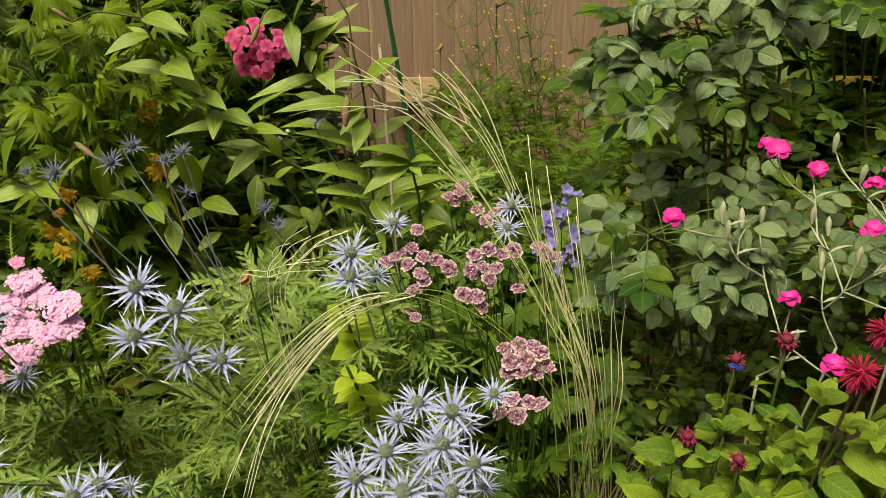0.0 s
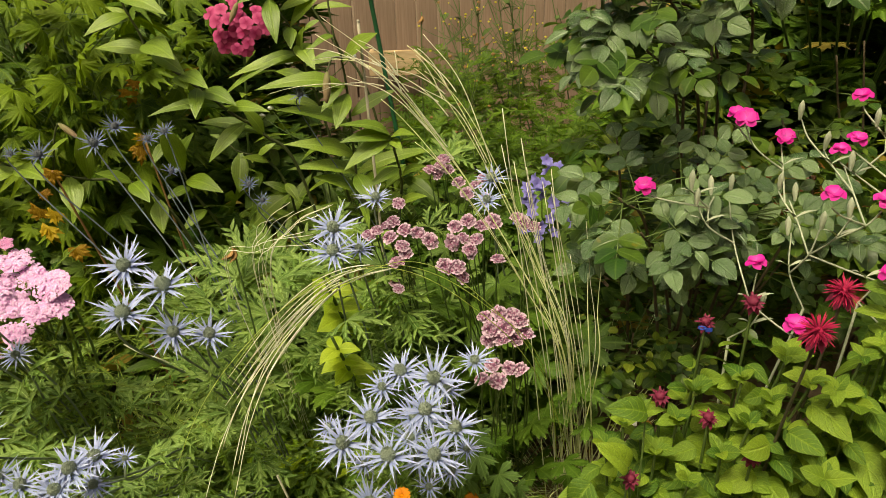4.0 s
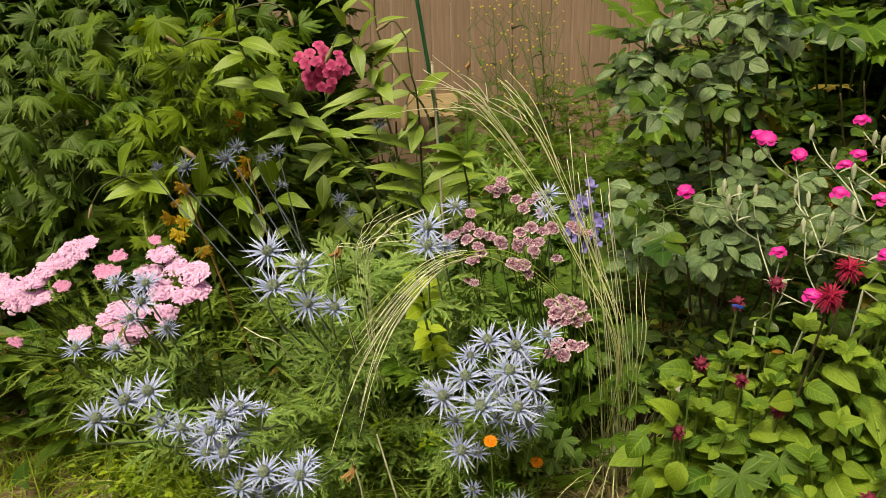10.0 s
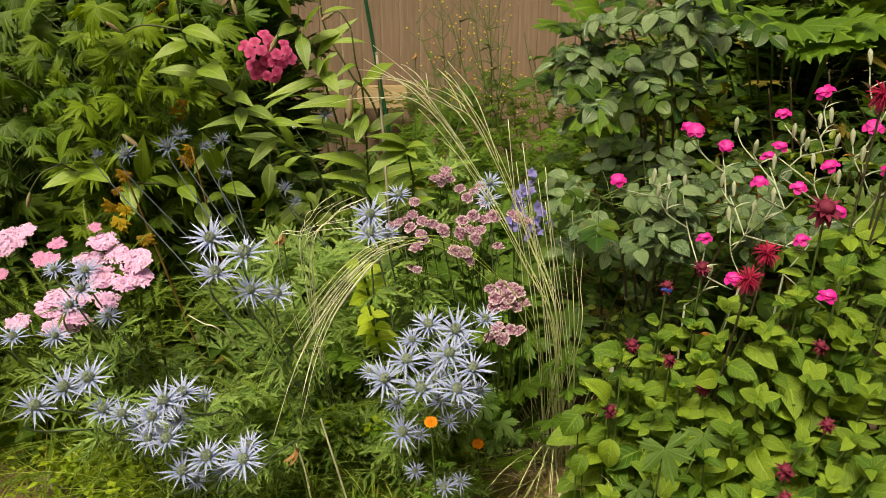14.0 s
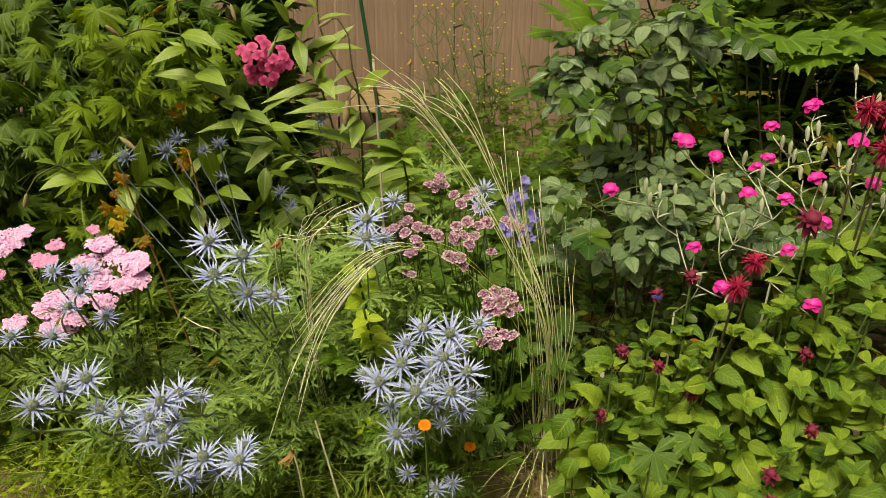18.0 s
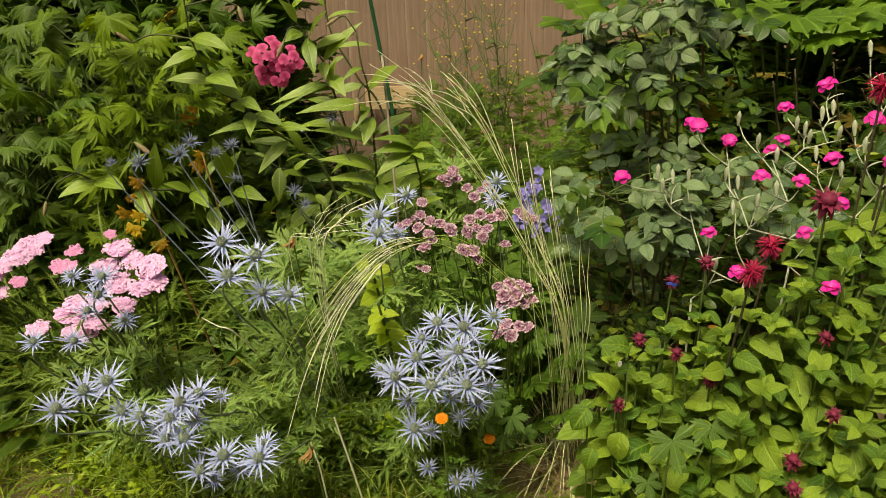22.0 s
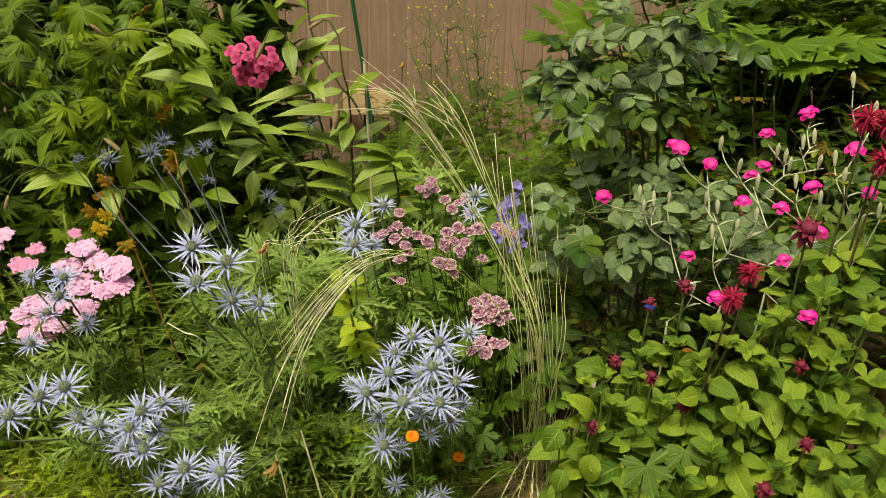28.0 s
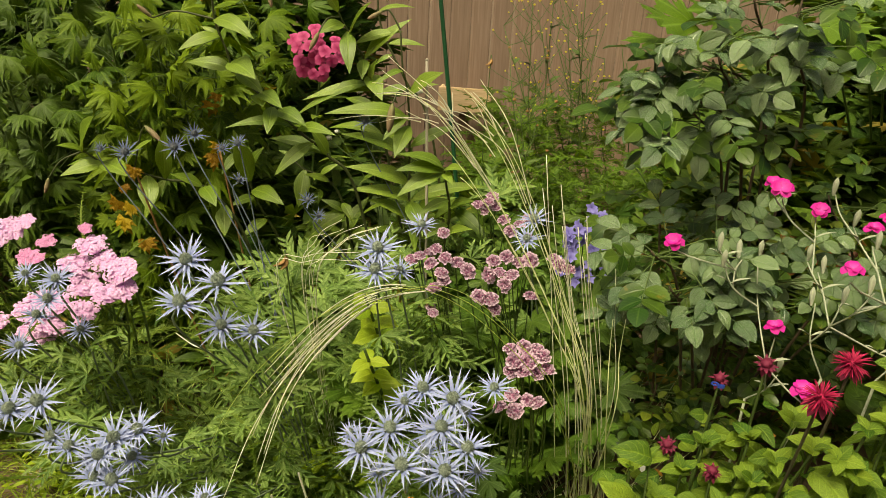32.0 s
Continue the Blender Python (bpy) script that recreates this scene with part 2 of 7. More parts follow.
M_HOLLYSTEM = plain_material("silvery stem", (0.14, 0.20, 0.12), (0.25, 0.31, 0.21), 80.0, 0.6)
M_BLUESTEM = plain_material("blue stem", (0.14, 0.18, 0.23), (0.26, 0.31, 0.37), 70.0, 0.6)
M_STIPA = plain_material("oat grass straw", (0.70, 0.76, 0.34), (0.90, 0.92, 0.58), 50.0, 0.38, True, gloss=0.6, wear=0.5)
M_PLUME = plain_material("oat grass awn", (0.86, 0.84, 0.60), (0.94, 0.92, 0.76), 50.0, 0.42, True, gloss=0.6, wear=0.4)
M_BRACT = petal_material("sea holly bract", (0.275, 0.351, 0.665), (0.551, 0.617, 0.883), True, rough=0.55, through_light=0.12, spread=0.3)
M_CONE = plain_material("sea holly cone", (0.27, 0.35, 0.25), (0.48, 0.56, 0.46), 300.0, 0.8, False, 0.8)
M_CONE_DULL = plain_material("sea holly bud", (0.15, 0.18, 0.22), (0.26, 0.28, 0.32), 300.0, 0.8, False, 0.8)
M_BRACT_BLUE = petal_material("steel blue bract", (0.10, 0.14, 0.25), (0.22, 0.27, 0.38), True, rough=0.55, through_light=0.1, spread=0.3)
M_YARROW = petal_material("yarrow floret", (0.874, 0.551, 0.817), (0.817, 0.285, 0.608), True, rough=0.7, through_light=0.2, spread=0.3)
M_YARROW_PALE = petal_material("pale yarrow floret", (0.95, 0.77, 0.99), (0.93, 0.48, 0.88), True, rough=0.7, through_light=0.2, spread=0.3)
M_PHLOX = petal_material("phlox petal", (0.42, 0.015, 0.12), (0.74, 0.12, 0.33), True, spread=0.3)
M_MAGENTA = petal_material("magenta petal", (0.88, 0.13, 0.60), (0.76, 0.008, 0.36), True, spread=0.25)
M_BEEFL = petal_material("bee balm petal", (0.24, 0.01, 0.05), (0.56, 0.02, 0.10), True, spread=0.4)
M_BEEDARK = petal_material("bee balm bract", (0.13, 0.015, 0.04), (0.27, 0.03, 0.08), True, spread=0.4)
M_ASTFL = petal_material("masterwort bract", (0.42, 0.13, 0.27), (0.80, 0.60, 0.74), True, spread=0.35)
M_BELL = petal_material("bellflower petal", (0.24, 0.20, 0.62), (0.32, 0.30, 0.76), True, spread=0.3)
M_ORANGE = petal_material("orange petal", (0.80, 0.20, 0.01), (0.88, 0.32, 0.02), True)
M_YELLOW = petal_material("yellow floret", (0.75, 0.62, 0.05), (0.80, 0.70, 0.10), True)
M_WHITE = petal_material("white floret", (0.80, 0.80, 0.74), (0.84, 0.84, 0.80), True)
M_BUD = petal_material("lily bud", (0.26, 0.29, 0.12), (0.48, 0.31, 0.22), False, spread=0.3)
M_DEAD = plain_material("withered bloom", (0.30, 0.16, 0.06), (0.50, 0.29, 0.12), 90.0, 0.85)
M_GREENPAINT = plain_material("green plastic", (0.010, 0.075, 0.030), (0.018, 0.11, 0.045), 60.0, 0.4, gloss=0.5)
M_CANE = plain_material("weathered cane", (0.33, 0.29, 0.22), (0.50, 0.46, 0.37), 60.0, 0.8, stretch=(3, 3, 0.5))
M_LABEL = plain_material("white plastic", (0.72, 0.72, 0.70), (0.8, 0.8, 0.78), 30.0, 0.4)
M_FELTWHITE = plain_material("silver bud", (0.36, 0.41, 0.28), (0.54, 0.57, 0.44), 200.0, 0.85)
M_BLUEPLASTIC = plain_material("blue plastic", (0.02, 0.06, 0.40), (0.03, 0.09, 0.5), 30.0, 0.4)


# ---- building blocks ----
UP = Vector((0, 0, 1))
VIEW = Vector((0.02, 0.0, 1.14))  # about where the camera stands; leaves and blooms are turned to face it


class Geo:
    """Vertices, faces and a (run, side) coordinate per vertex, gathered for one mesh."""

    def __init__(self):
        self.v, self.f, self.uv = [], [], []

    def add(self, other, m):
        k = len(self.v)
        self.v += [m @ Vector(p) for p in other.v]
        self.f += [tuple(i + k for i in face) for face in other.f]
        self.uv += other.uv
        return self

    def mesh(self, name, mat, smooth=True):
        me = bpy.data.meshes.new(name)
        me.from_pydata([tuple(p) for p in self.v], [], self.f)
        layer = me.uv_layers.new(name="UVMap")
        order = np.empty(len(me.loops), dtype=np.int32)
        me.loops.foreach_get("vertex_index", order)
        layer.data.foreach_set("uv", np.array(self.uv, dtype=np.float32)[order].ravel())
        me.polygons.foreach_set("use_smooth", np.full(len(me.polygons), smooth))
        me.materials.append(mat)
        return me


def turned(pos, along, normal, s=1.0, roll=0.0):
    """A pose whose y runs along a direction and whose z leans to a normal."""
    y = Vector(along).normalized()
    x = y.cross(Vector(normal))
    x = (x if x.length > 1e-4 else y.orthogonal()).normalized()
    m = Matrix((x, y, x.cross(y))).transposed().to_4x4()
    return Matrix.Translation(pos) @ m @ Matrix.Rotation(roll, 4, "Y") @ Matrix.Scale(s, 4)


def thing(name, base, label, category, group="", kind=""):
    ob = new(name)
    ob.location = base
    ob.empty_display_size = 0.05
    return tagged(ob, label, category, group, kind)


def part(name, me, parent, world=None, label="", top=None, kind=""):
    """One mesh under a thing, at a pose in the world; under a part (top given), at a pose of that part's own."""
    ob = new(name, me)
    ob.parent = parent
    if top is None:
        base = parent.location
        ob.matrix_basis = Matrix.Translation(-base) @ (world or Matrix())
    elif world is not None:
        ob.matrix_basis = world
    return tagged(ob, label, kind=kind)


def bowed(a, b, sag=0.0, side=(0, 0, 0), n=8):
    """Points from a to b, lifted by sag and pushed aside in between."""
    a, b, side = Vector(a), Vector(b), Vector(side)
    return [a.lerp(b, i / n) + (UP * sag + side) * 4 * (i / n) * (1 - i / n) for i in range(n + 1)]


def spline(points, n=6):
    """A smooth run through a few points."""
    p = [Vector(q) for q in points]
    p = [p[0] * 2 - p[1]] + p + [p[-1] * 2 - p[-2]]
    out = []
    for k in range(1, len(p) - 2):
        for i in range(n):
            t = i / n
            out.append(0.5 * (2 * p[k] + (p[k + 1] - p[k - 1]) * t + (2 * p[k - 1] - 5 * p[k] + 4 * p[k + 1] - p[k + 2]) * t * t
                              + (3 * p[k] - p[k - 1] - 3 * p[k + 1] + p[k + 2]) * t ** 3))
    return out + [p[-2]]


def tube(geo, points, r0, r1=None, sides=5):
    """A tapering stem along points."""
    r1 = r0 if r1 is None else r1
    k, n = len(geo.v), len(points)
    ref = Vector((0.3, 1, 0.1))
    for i, p in enumerate(points):
        d = (points[min(i + 1, n - 1)] - points[max(i - 1, 0)]).normalized()
        x = d.cross(ref).normalized()
        y = d.cross(x)
        r = r0 + (r1 - r0) * i / (n - 1)
        for s in range(sides):
            a = 6.2832 * s / sides
            geo.v.append(p + (x * math.cos(a) + y * math.sin(a)) * r)
            geo.uv.append((i / n, s / sides))
    for i in range(n - 1):
        for s in range(sides):
            a, b = k + i * sides + s, k + i * sides + (s + 1) % sides
            geo.f.append((a, b, b + sides, a + sides))
    geo.f.append(tuple(k + (n - 1) * sides + s for s in range(sides)))
    return geo


def blade(profile, length=1.0, width=0.3, droop=0.2, fold=0.25, twist=0.0, wave=0.0, rnd=None, geo=None, m=None, full=False):
    """A leaf: rows across from edge to edge; profile gives the half width from base to tip. A full one swells between rib and rim."""
    g = geo or Geo()
    m = m or Matrix()
    k, n = len(g.v), len(profile) - 1
    for i, w in enumerate(profile):
        u = i / n
        y = length * (u - 0.18 * abs(droop) * u * u)
        z = -droop * length * u * u
        a = twist * u
        hw = w * width * 0.5
        wob = (wave * length * (rnd.random() - 0.5)) if rnd else 0.0
        lift = fold * hw
        for s in ((-1, -0.55, 0, 0.55, 1) if full else (-1, 0, 1)):
            rise = lift * (2.6 * abs(s) - 1.9 * s * s) if full else lift * abs(s)
            p = Vector((s * hw * math.cos(a), y, z + s * hw * math.sin(a) + rise + wob * s))
            g.v.append(m @ p)
            g.uv.append((u, 0.5 + 0.5 * s))
    c = 5 if full else 3
    for i in range(n):
        for j in range(c - 1):
            a = k + c * i + j
            g.f.append((a, a + 1, a + c + 1, a + c))
    return g


OVAL = (0.10, 0.66, 0.94, 1.0, 0.92, 0.68, 0.32, 0.0)
ROUND = (0.14, 0.66, 0.92, 1.0, 0.98, 0.86, 0.58, 0.14)
EGG = (0.14, 0.64, 0.92, 1.0, 0.95, 0.78, 0.48, 0.0)
LANCE = (0.12, 0.55, 0.88, 1.0, 0.9, 0.66, 0.36, 0.0)
HEART = (0.24, 0.78, 0.98, 1.0, 0.96, 0.85, 0.67, 0.41, 0.0)


def cut_leaf(rnd, lobes=5, spread=3.0, main=0.20, pairs=2, reach=0.34, sub_width=0.10, droop=0.25):
    """A leaf of pointed lobes, each cut again into pointed side lobes."""
    g = Geo()
    for i in range(lobes):
        q = (i / (lobes - 1) - 0.5) * 2
        s = (1.0 - 0.34 * abs(q) ** 1.3) * rnd.uniform(0.9, 1.08)
        m = Matrix.Rotation(-q * spread * 0.5, 4, "Z") @ Matrix.Rotation(rnd.uniform(-0.3, 0.3), 4, "Y")
        dr = droop * rnd.uniform(0.5, 1.4)
        blade((0.12, 0.5, 0.95, 1.0, 0.7, 0.35, 0.0), s, main * s, dr, 0.3, geo=g, m=m)
        for k in range(pairs):
            u = 0.42 + 0.24 * k
            for side in (-1, 1):
                mm = m @ Matrix.Translation((0, s * (u - 0.18 * dr * u * u), -dr * s * u * u)) @ Matrix.Rotation(-side * rnd.uniform(0.55, 0.8), 4, "Z") @ Matrix.Rotation(side * 0.2, 4, "Y")
                blade((0.7, 1.0, 0.75, 0.0), s * reach * rnd.uniform(0.8, 1.15), sub_width * s, 0.15, 0.2, geo=g, m=mm)
    return g


def ragged_leaf(rnd, spread=3.6, lobes=3, steps=16):
    """A domed, hanging leaf in one sheet: lobes fan out, deeply parted, their ends split into long pointed teeth."""
    g = Geo()
    g.v.append(Vector((0, 0, 0)))
    g.uv.append((0.0, 0.5))
    n = lobes * steps
    size = [rnd.uniform(0.85, 1.1) for _ in range(lobes)]
    tilt = [rnd.uniform(-0.4, 0.4) for _ in range(lobes)]
    sag = rnd.uniform(0.3, 0.7)
    for i in range(n + 1):
        k = min(i // steps, lobes - 1)
        j = i - k * steps
        u = j / steps
        a = (i / n - 0.5) * spread
        c = 1 - abs(2 * u - 1)
        reach = (0.58 + 0.42 * min(1.0, c * 1.9) ** 0.7) * size[k] * (1 - 0.22 * abs(2 * i / n - 1) ** 1.5)
        tooth = rnd.uniform(0.9, 1.1) * (0.66, 0.83, 1.0, 0.83)[(j + 2) % 4] * (1.0 + 0.1 * c)
        for ring, q in ((0, 0.32), (1, 0.58), (2, tooth)):
            r = min(reach, 0.42) * 0.6 if ring == 0 else reach * q
            z = -sag * r * r + (0.10 * c - 0.04) * r + tilt[k] * (2 * u - 1) * r * 0.5 + rnd.uniform(-0.045, 0.045) * ring
            g.v.append(Vector((math.sin(a) * r, math.cos(a) * r, z)))
            g.uv.append((q, u))
    for i in range(n):
        p, q = 1 + 3 * i, 4 + 3 * i
        g.f += [(0, q, p), (p, q, q + 1, p + 1), (p + 1, q + 1, q + 2, p + 2)]
    return g


def fan_leaf(rnd, lobes=5, spread=4.6, depth=0.55, teeth=5, dome=0.18, steps=10):
    """A broad leaf in one sheet: lobes fan out round the stalk, their rims toothed and their ribs pleated."""
    g = Geo()
    g.v.append(Vector((0, 0, 0)))
    g.uv.append((0.0, 0.5))
    n = lobes * steps
    size = [rnd.uniform(0.9, 1.08) for _ in range(lobes)]
    for i in range(n + 1):
        k = min(i // steps, lobes - 1)
        u = (i - k * steps) / steps
        a = (i / n - 0.5) * spread
        c = 1 - abs(2 * u - 1)
        reach = (1 - depth + depth * c ** 0.42) * size[k] * (1 - 0.28 * abs(2 * i / n - 1) ** 1.4)
        tooth = 1.0 - 0.2 * abs(((u * teeth) % 1.0) * 2 - 1)
        for ring, q in ((0, 0.3), (1, 0.68), (2, tooth)):
            r = reach * q if ring else min(reach, 0.5) * 0.55
            z = dome * 0.35 * r - dome * r * r + (0.07 * c - 0.03) * r + rnd.uniform(-0.012, 0.012) * ring
            g.v.append(Vector((math.sin(a) * r, math.cos(a) * r, z)))
            g.uv.append((q, u))
    for i in range(n):
        p, q = 1 + 3 * i, 4 + 3 * i
        g.f += [(0, q, p), (p, q, q + 1, p + 1), (p + 1, q + 1, q + 2, p + 2)]
    return g


def feather(rnd, pairs=9, length=1.0, width=0.28, fine=0.05, droop=0.25):
    """A leaf cut into narrow side lobes along a rib."""
    g = blade((0.5, 1.0, 0.9, 0.7, 0.4, 0.0), length, 0.05, droop, 0.0)
    for i in range(pairs):
        u = 0.16 + 0.8 * i / pairs
        y, z = length * (u - 0.18 * droop * u * u), -droop * length * u * u
        w = width * (math.sin(math.pi * min(1, u * 0.95 + 0.05)) * 0.9 + 0.1)
        for s in (-1, 1):
            m = Matrix.Translation((0, y, z)) @ Matrix.Rotation(-s * rnd.uniform(0.75, 1.15), 4, "Z") @ Matrix.Rotation(rnd.uniform(-0.5, 0.5), 4, "Y")
            blade((0.6, 1.0, 0.7, 0.0), w * rnd.uniform(0.8, 1.1), fine, rnd.uniform(-0.1, 0.4), 0.2, geo=g, m=m)
    return g


def ball(geo, centre, r, rings=6, sides=9, squash=1.0, spikes=0.0, axis=UP):
    """A rounded, knobbly body."""
    k = len(geo.v)
    m = turned(centre, Vector(axis).orthogonal(), axis)
    for i in range(rings + 1):
        a = math.pi * i / rings
        for s in range(sides):
            b = 6.2832 * (s + 0.5 * (i % 2)) / sides
            rr = r * (1 + (spikes if (i + s) % 2 else -spikes))
            geo.v.append(m @ Vector((rr * math.sin(a) * math.cos(b), rr * math.sin(a) * math.sin(b), rr * squash * math.cos(a))))
            geo.uv.append((1 - i / rings, s / sides))
    for i in range(rings):
        for s in range(sides):
            a, b = k + i * sides + s, k + i * sides + (s + 1) % sides
            geo.f.append((a, a + sides, b + sides, b))
    return geo


def box(geo, lo, hi, bevel=0.004):
    """A board with its edges taken off."""
    bm = bmesh.new()
    bmesh.ops.create_cube(bm, size=1.0)
    for v in bm.verts:
        v.co = Vector([lo[i] + (v.co[i] + 0.5) * (hi[i] - lo[i]) for i in range(3)])
    bmesh.ops.bevel(bm, geom=bm.edges[:], offset=bevel, segments=2, affect="EDGES")
    k = len(geo.v)
    bm.verts.index_update()
    geo.v += [v.co.copy() for v in bm.verts]
    geo.uv += [(0.5, 0.5)] * len(bm.verts)
    geo.f += [tuple(v.index + k for v in f.verts) for f in bm.faces]
    bm.free()
    return geo


def meshes(name, mat, count, maker, seed=1):
    """Several slightly different meshes of one kind of piece."""
    rnd = random.Random(seed)
    return [maker(rnd).mesh(name, mat) for _ in range(count)]


CLEAR = []


def hides(p, q):
    """Whether a leaf from p to q would block the camera's sight of a bloom or other place in CLEAR."""
    for bloom, r in CLEAR:
        way = bloom - VIEW
        for s in (p, p.lerp(q, 0.5), q):
            t = (s - VIEW).dot(way) / way.length_squared
            if 0 < t < 0.99 and (VIEW + way * t - s).length < r:
                return True
    return False


def off(rnd, s):
    return Vector((rnd.uniform(-s, s), rnd.uniform(-s, s), rnd.uniform(-s, s)))


def ground_z(x, y):
    """The height of the ground: a flat lawn, a bed that rises gently to the fence."""
    rise = 0.05 * max(0.0, y - 1.5)
    return min(rise, 0.16) + 0.02 * noise.noise((x * 1.3, y * 1.3, 0.0)) + 0.012 * noise.noise((x * 6, y * 6, 2.0))


def on_ground(x, y):
    return Vector((x, y, ground_z(x, y)))


# ---- ground, fence ----
def build_ground():
    g = Geo()
    xs = [-600, -80, -20, -8] + [-4 + 0.1 * i for i in range(81)] + [8, 20, 80, 600]
    ys = [-600, -80, -20, -6] + [-2 + 0.1 * i for i in range(65)] + [8, 20, 80, 600]
    for y in ys:
        for x in xs:
            near = abs(x) < 5 and -3 < y < 6
            g.v.append(Vector((x, y, ground_z(x, y) if near else 0.0)))
            g.uv.append((0.5, 0.5))
    w = len(xs)
    g.f = [(j * w + i, j * w + i + 1, (j + 1) * w + i + 1, (j + 1) * w + i) for j in range(len(ys) - 1) for i in range(w - 1)]
    ob = new("ground", g.mesh("ground", M_SOIL))
    tagged(ob, "dark crumbly garden soil with bits of dry straw", "ground", kind="structure")


FENCE_Y = 3.86


def build_fence():
    fence = thing("fence", (0, FENCE_Y, 0.1), "brown stained close-boarded timber fence behind the flower bed", "fence", kind="structure")
    rnd = random.Random(5)
    for z in (0.35, 1.05, 1.72):
        part("rail", box(Geo(), (-4.2, FENCE_Y + 0.022, z), (4.2, FENCE_Y + 0.06, z + 0.08)).mesh("rail", M_RAIL, False), fence)
    kinds = []
    for i in range(4):
        g = box(Geo(), (-0.0472, -0.009, 0), (0.0472, 0.009, 1.85), 0.0015)
        kinds.append(g.mesh("board", M_FENCE, False))
    x = -4.2
    while x < 4.2:
        m = pose(x, FENCE_Y + rnd.uniform(-0.004, 0.004), 0.08 + rnd.uniform(-0.01, 0.01), 0, rnd.uniform(-0.25, 0.25), rnd.uniform(-2, 2))
        part("board", rnd.choice(kinds), fence, m)
        x += 0.0995 + rnd.uniform(-0.002, 0.003)


def build_unseen_walls():
    """The plain unseen walls that close the garden beside and behind the camera."""
    # Added to block low sky light, so the gaps between leaves turn darker.
    for name, lo, hi in (("wall_south", (-9.0, -3.9, -0.05), (9.0, -3.6, 4.6)), ("wall_west", (-5.2, -3.59, -0.05), (-5.0, 3.8, 1.9)), ("wall_east", (5.0, -3.59, -0.05), (5.2, 3.8, 1.9))):
        tagged(new(name, box(Geo(), lo, hi, 0.01).mesh(name, M_WALL, False)), "plain brown unseen wall added to block low skylight", "wall", kind="structure")


build_ground()
build_fence()
build_unseen_walls()


# ---- sea holly ----
def bract(rnd):
    """One stiff bract with two pairs of side spines."""
    g = blade((0.45, 0.8, 1.0, 0.88, 0.70, 0.48, 0.24, 0.0), 1.0, 0.098, 0.12, 0.6)
    for u in (0.34, 0.56):
        for side in (-1, 1):
            mm = Matrix.Translation((0, u, -0.12 * u * u)) @ Matrix.Rotation(-side * rnd.uniform(0.35, 0.6), 4, "Z")
            blade((1.0, 0.6, 0.0), rnd.uniform(0.12, 0.2), 0.03, 0.0, 0.2, geo=g, m=mm)
    return g


def inner_collar(rnd, count=9, lift=0.75):
    g = Geo()
    for i in range(count):
        m = Matrix.Rotation(6.2832 * i / count + 0.3, 4, "Z") @ Matrix.Rotation(lift + rnd.uniform(-0.2, 0.2), 4, "X")
        blade((0.6, 1.0, 0.6, 0.0), rnd.uniform(0.55, 0.85), 0.11, 0.1, 0.5, geo=g, m=m)
    return g


def cone_body(rnd, tall=1.15):
    g = ball(Geo(), (0, 0, 0.16), 0.195, 9, 14, tall * 1.08, 0.07)
    for _ in range(60):
        d = Vector((rnd.gauss(0, 1), rnd.gauss(0, 1), rnd.gauss(0.25, 1))).normalized()
        m = turned(Vector((0, 0, 0.16)) + Vector((d.x, d.y, d.z * tall * 1.08)) * 0.18, d, d.orthogonal())
        blade((1.0, 0.7, 0.0), 0.07, 0.03, 0.0, 0.3, geo=g, m=m)
    return g


CONES = meshes("sea_holly_cone", M_CONE, 3, cone_body, 3)
CONES_DULL = meshes("sea_holly_cone_dull", M_CONE_DULL, 2, cone_body, 4)
BRACTS = meshes("sea_holly_bract", M_BRACT, 5, bract, 5)
BRACTS_BLUE = meshes("sea_holly_bract_blue", M_BRACT_BLUE, 3, bract, 6)
COLLARS = meshes("sea_holly_collar", M_BRACT, 3, inner_collar, 7)
COLLARS_BLUE = meshes("sea_holly_collar_blue", M_BRACT_BLUE, 2, inner_collar, 8)
HOLLY_FEATHERS = [cut_leaf(random.Random(i), 5, 3.0, 0.18, 3, 0.36, 0.10, 0.35) for i in range(4)]


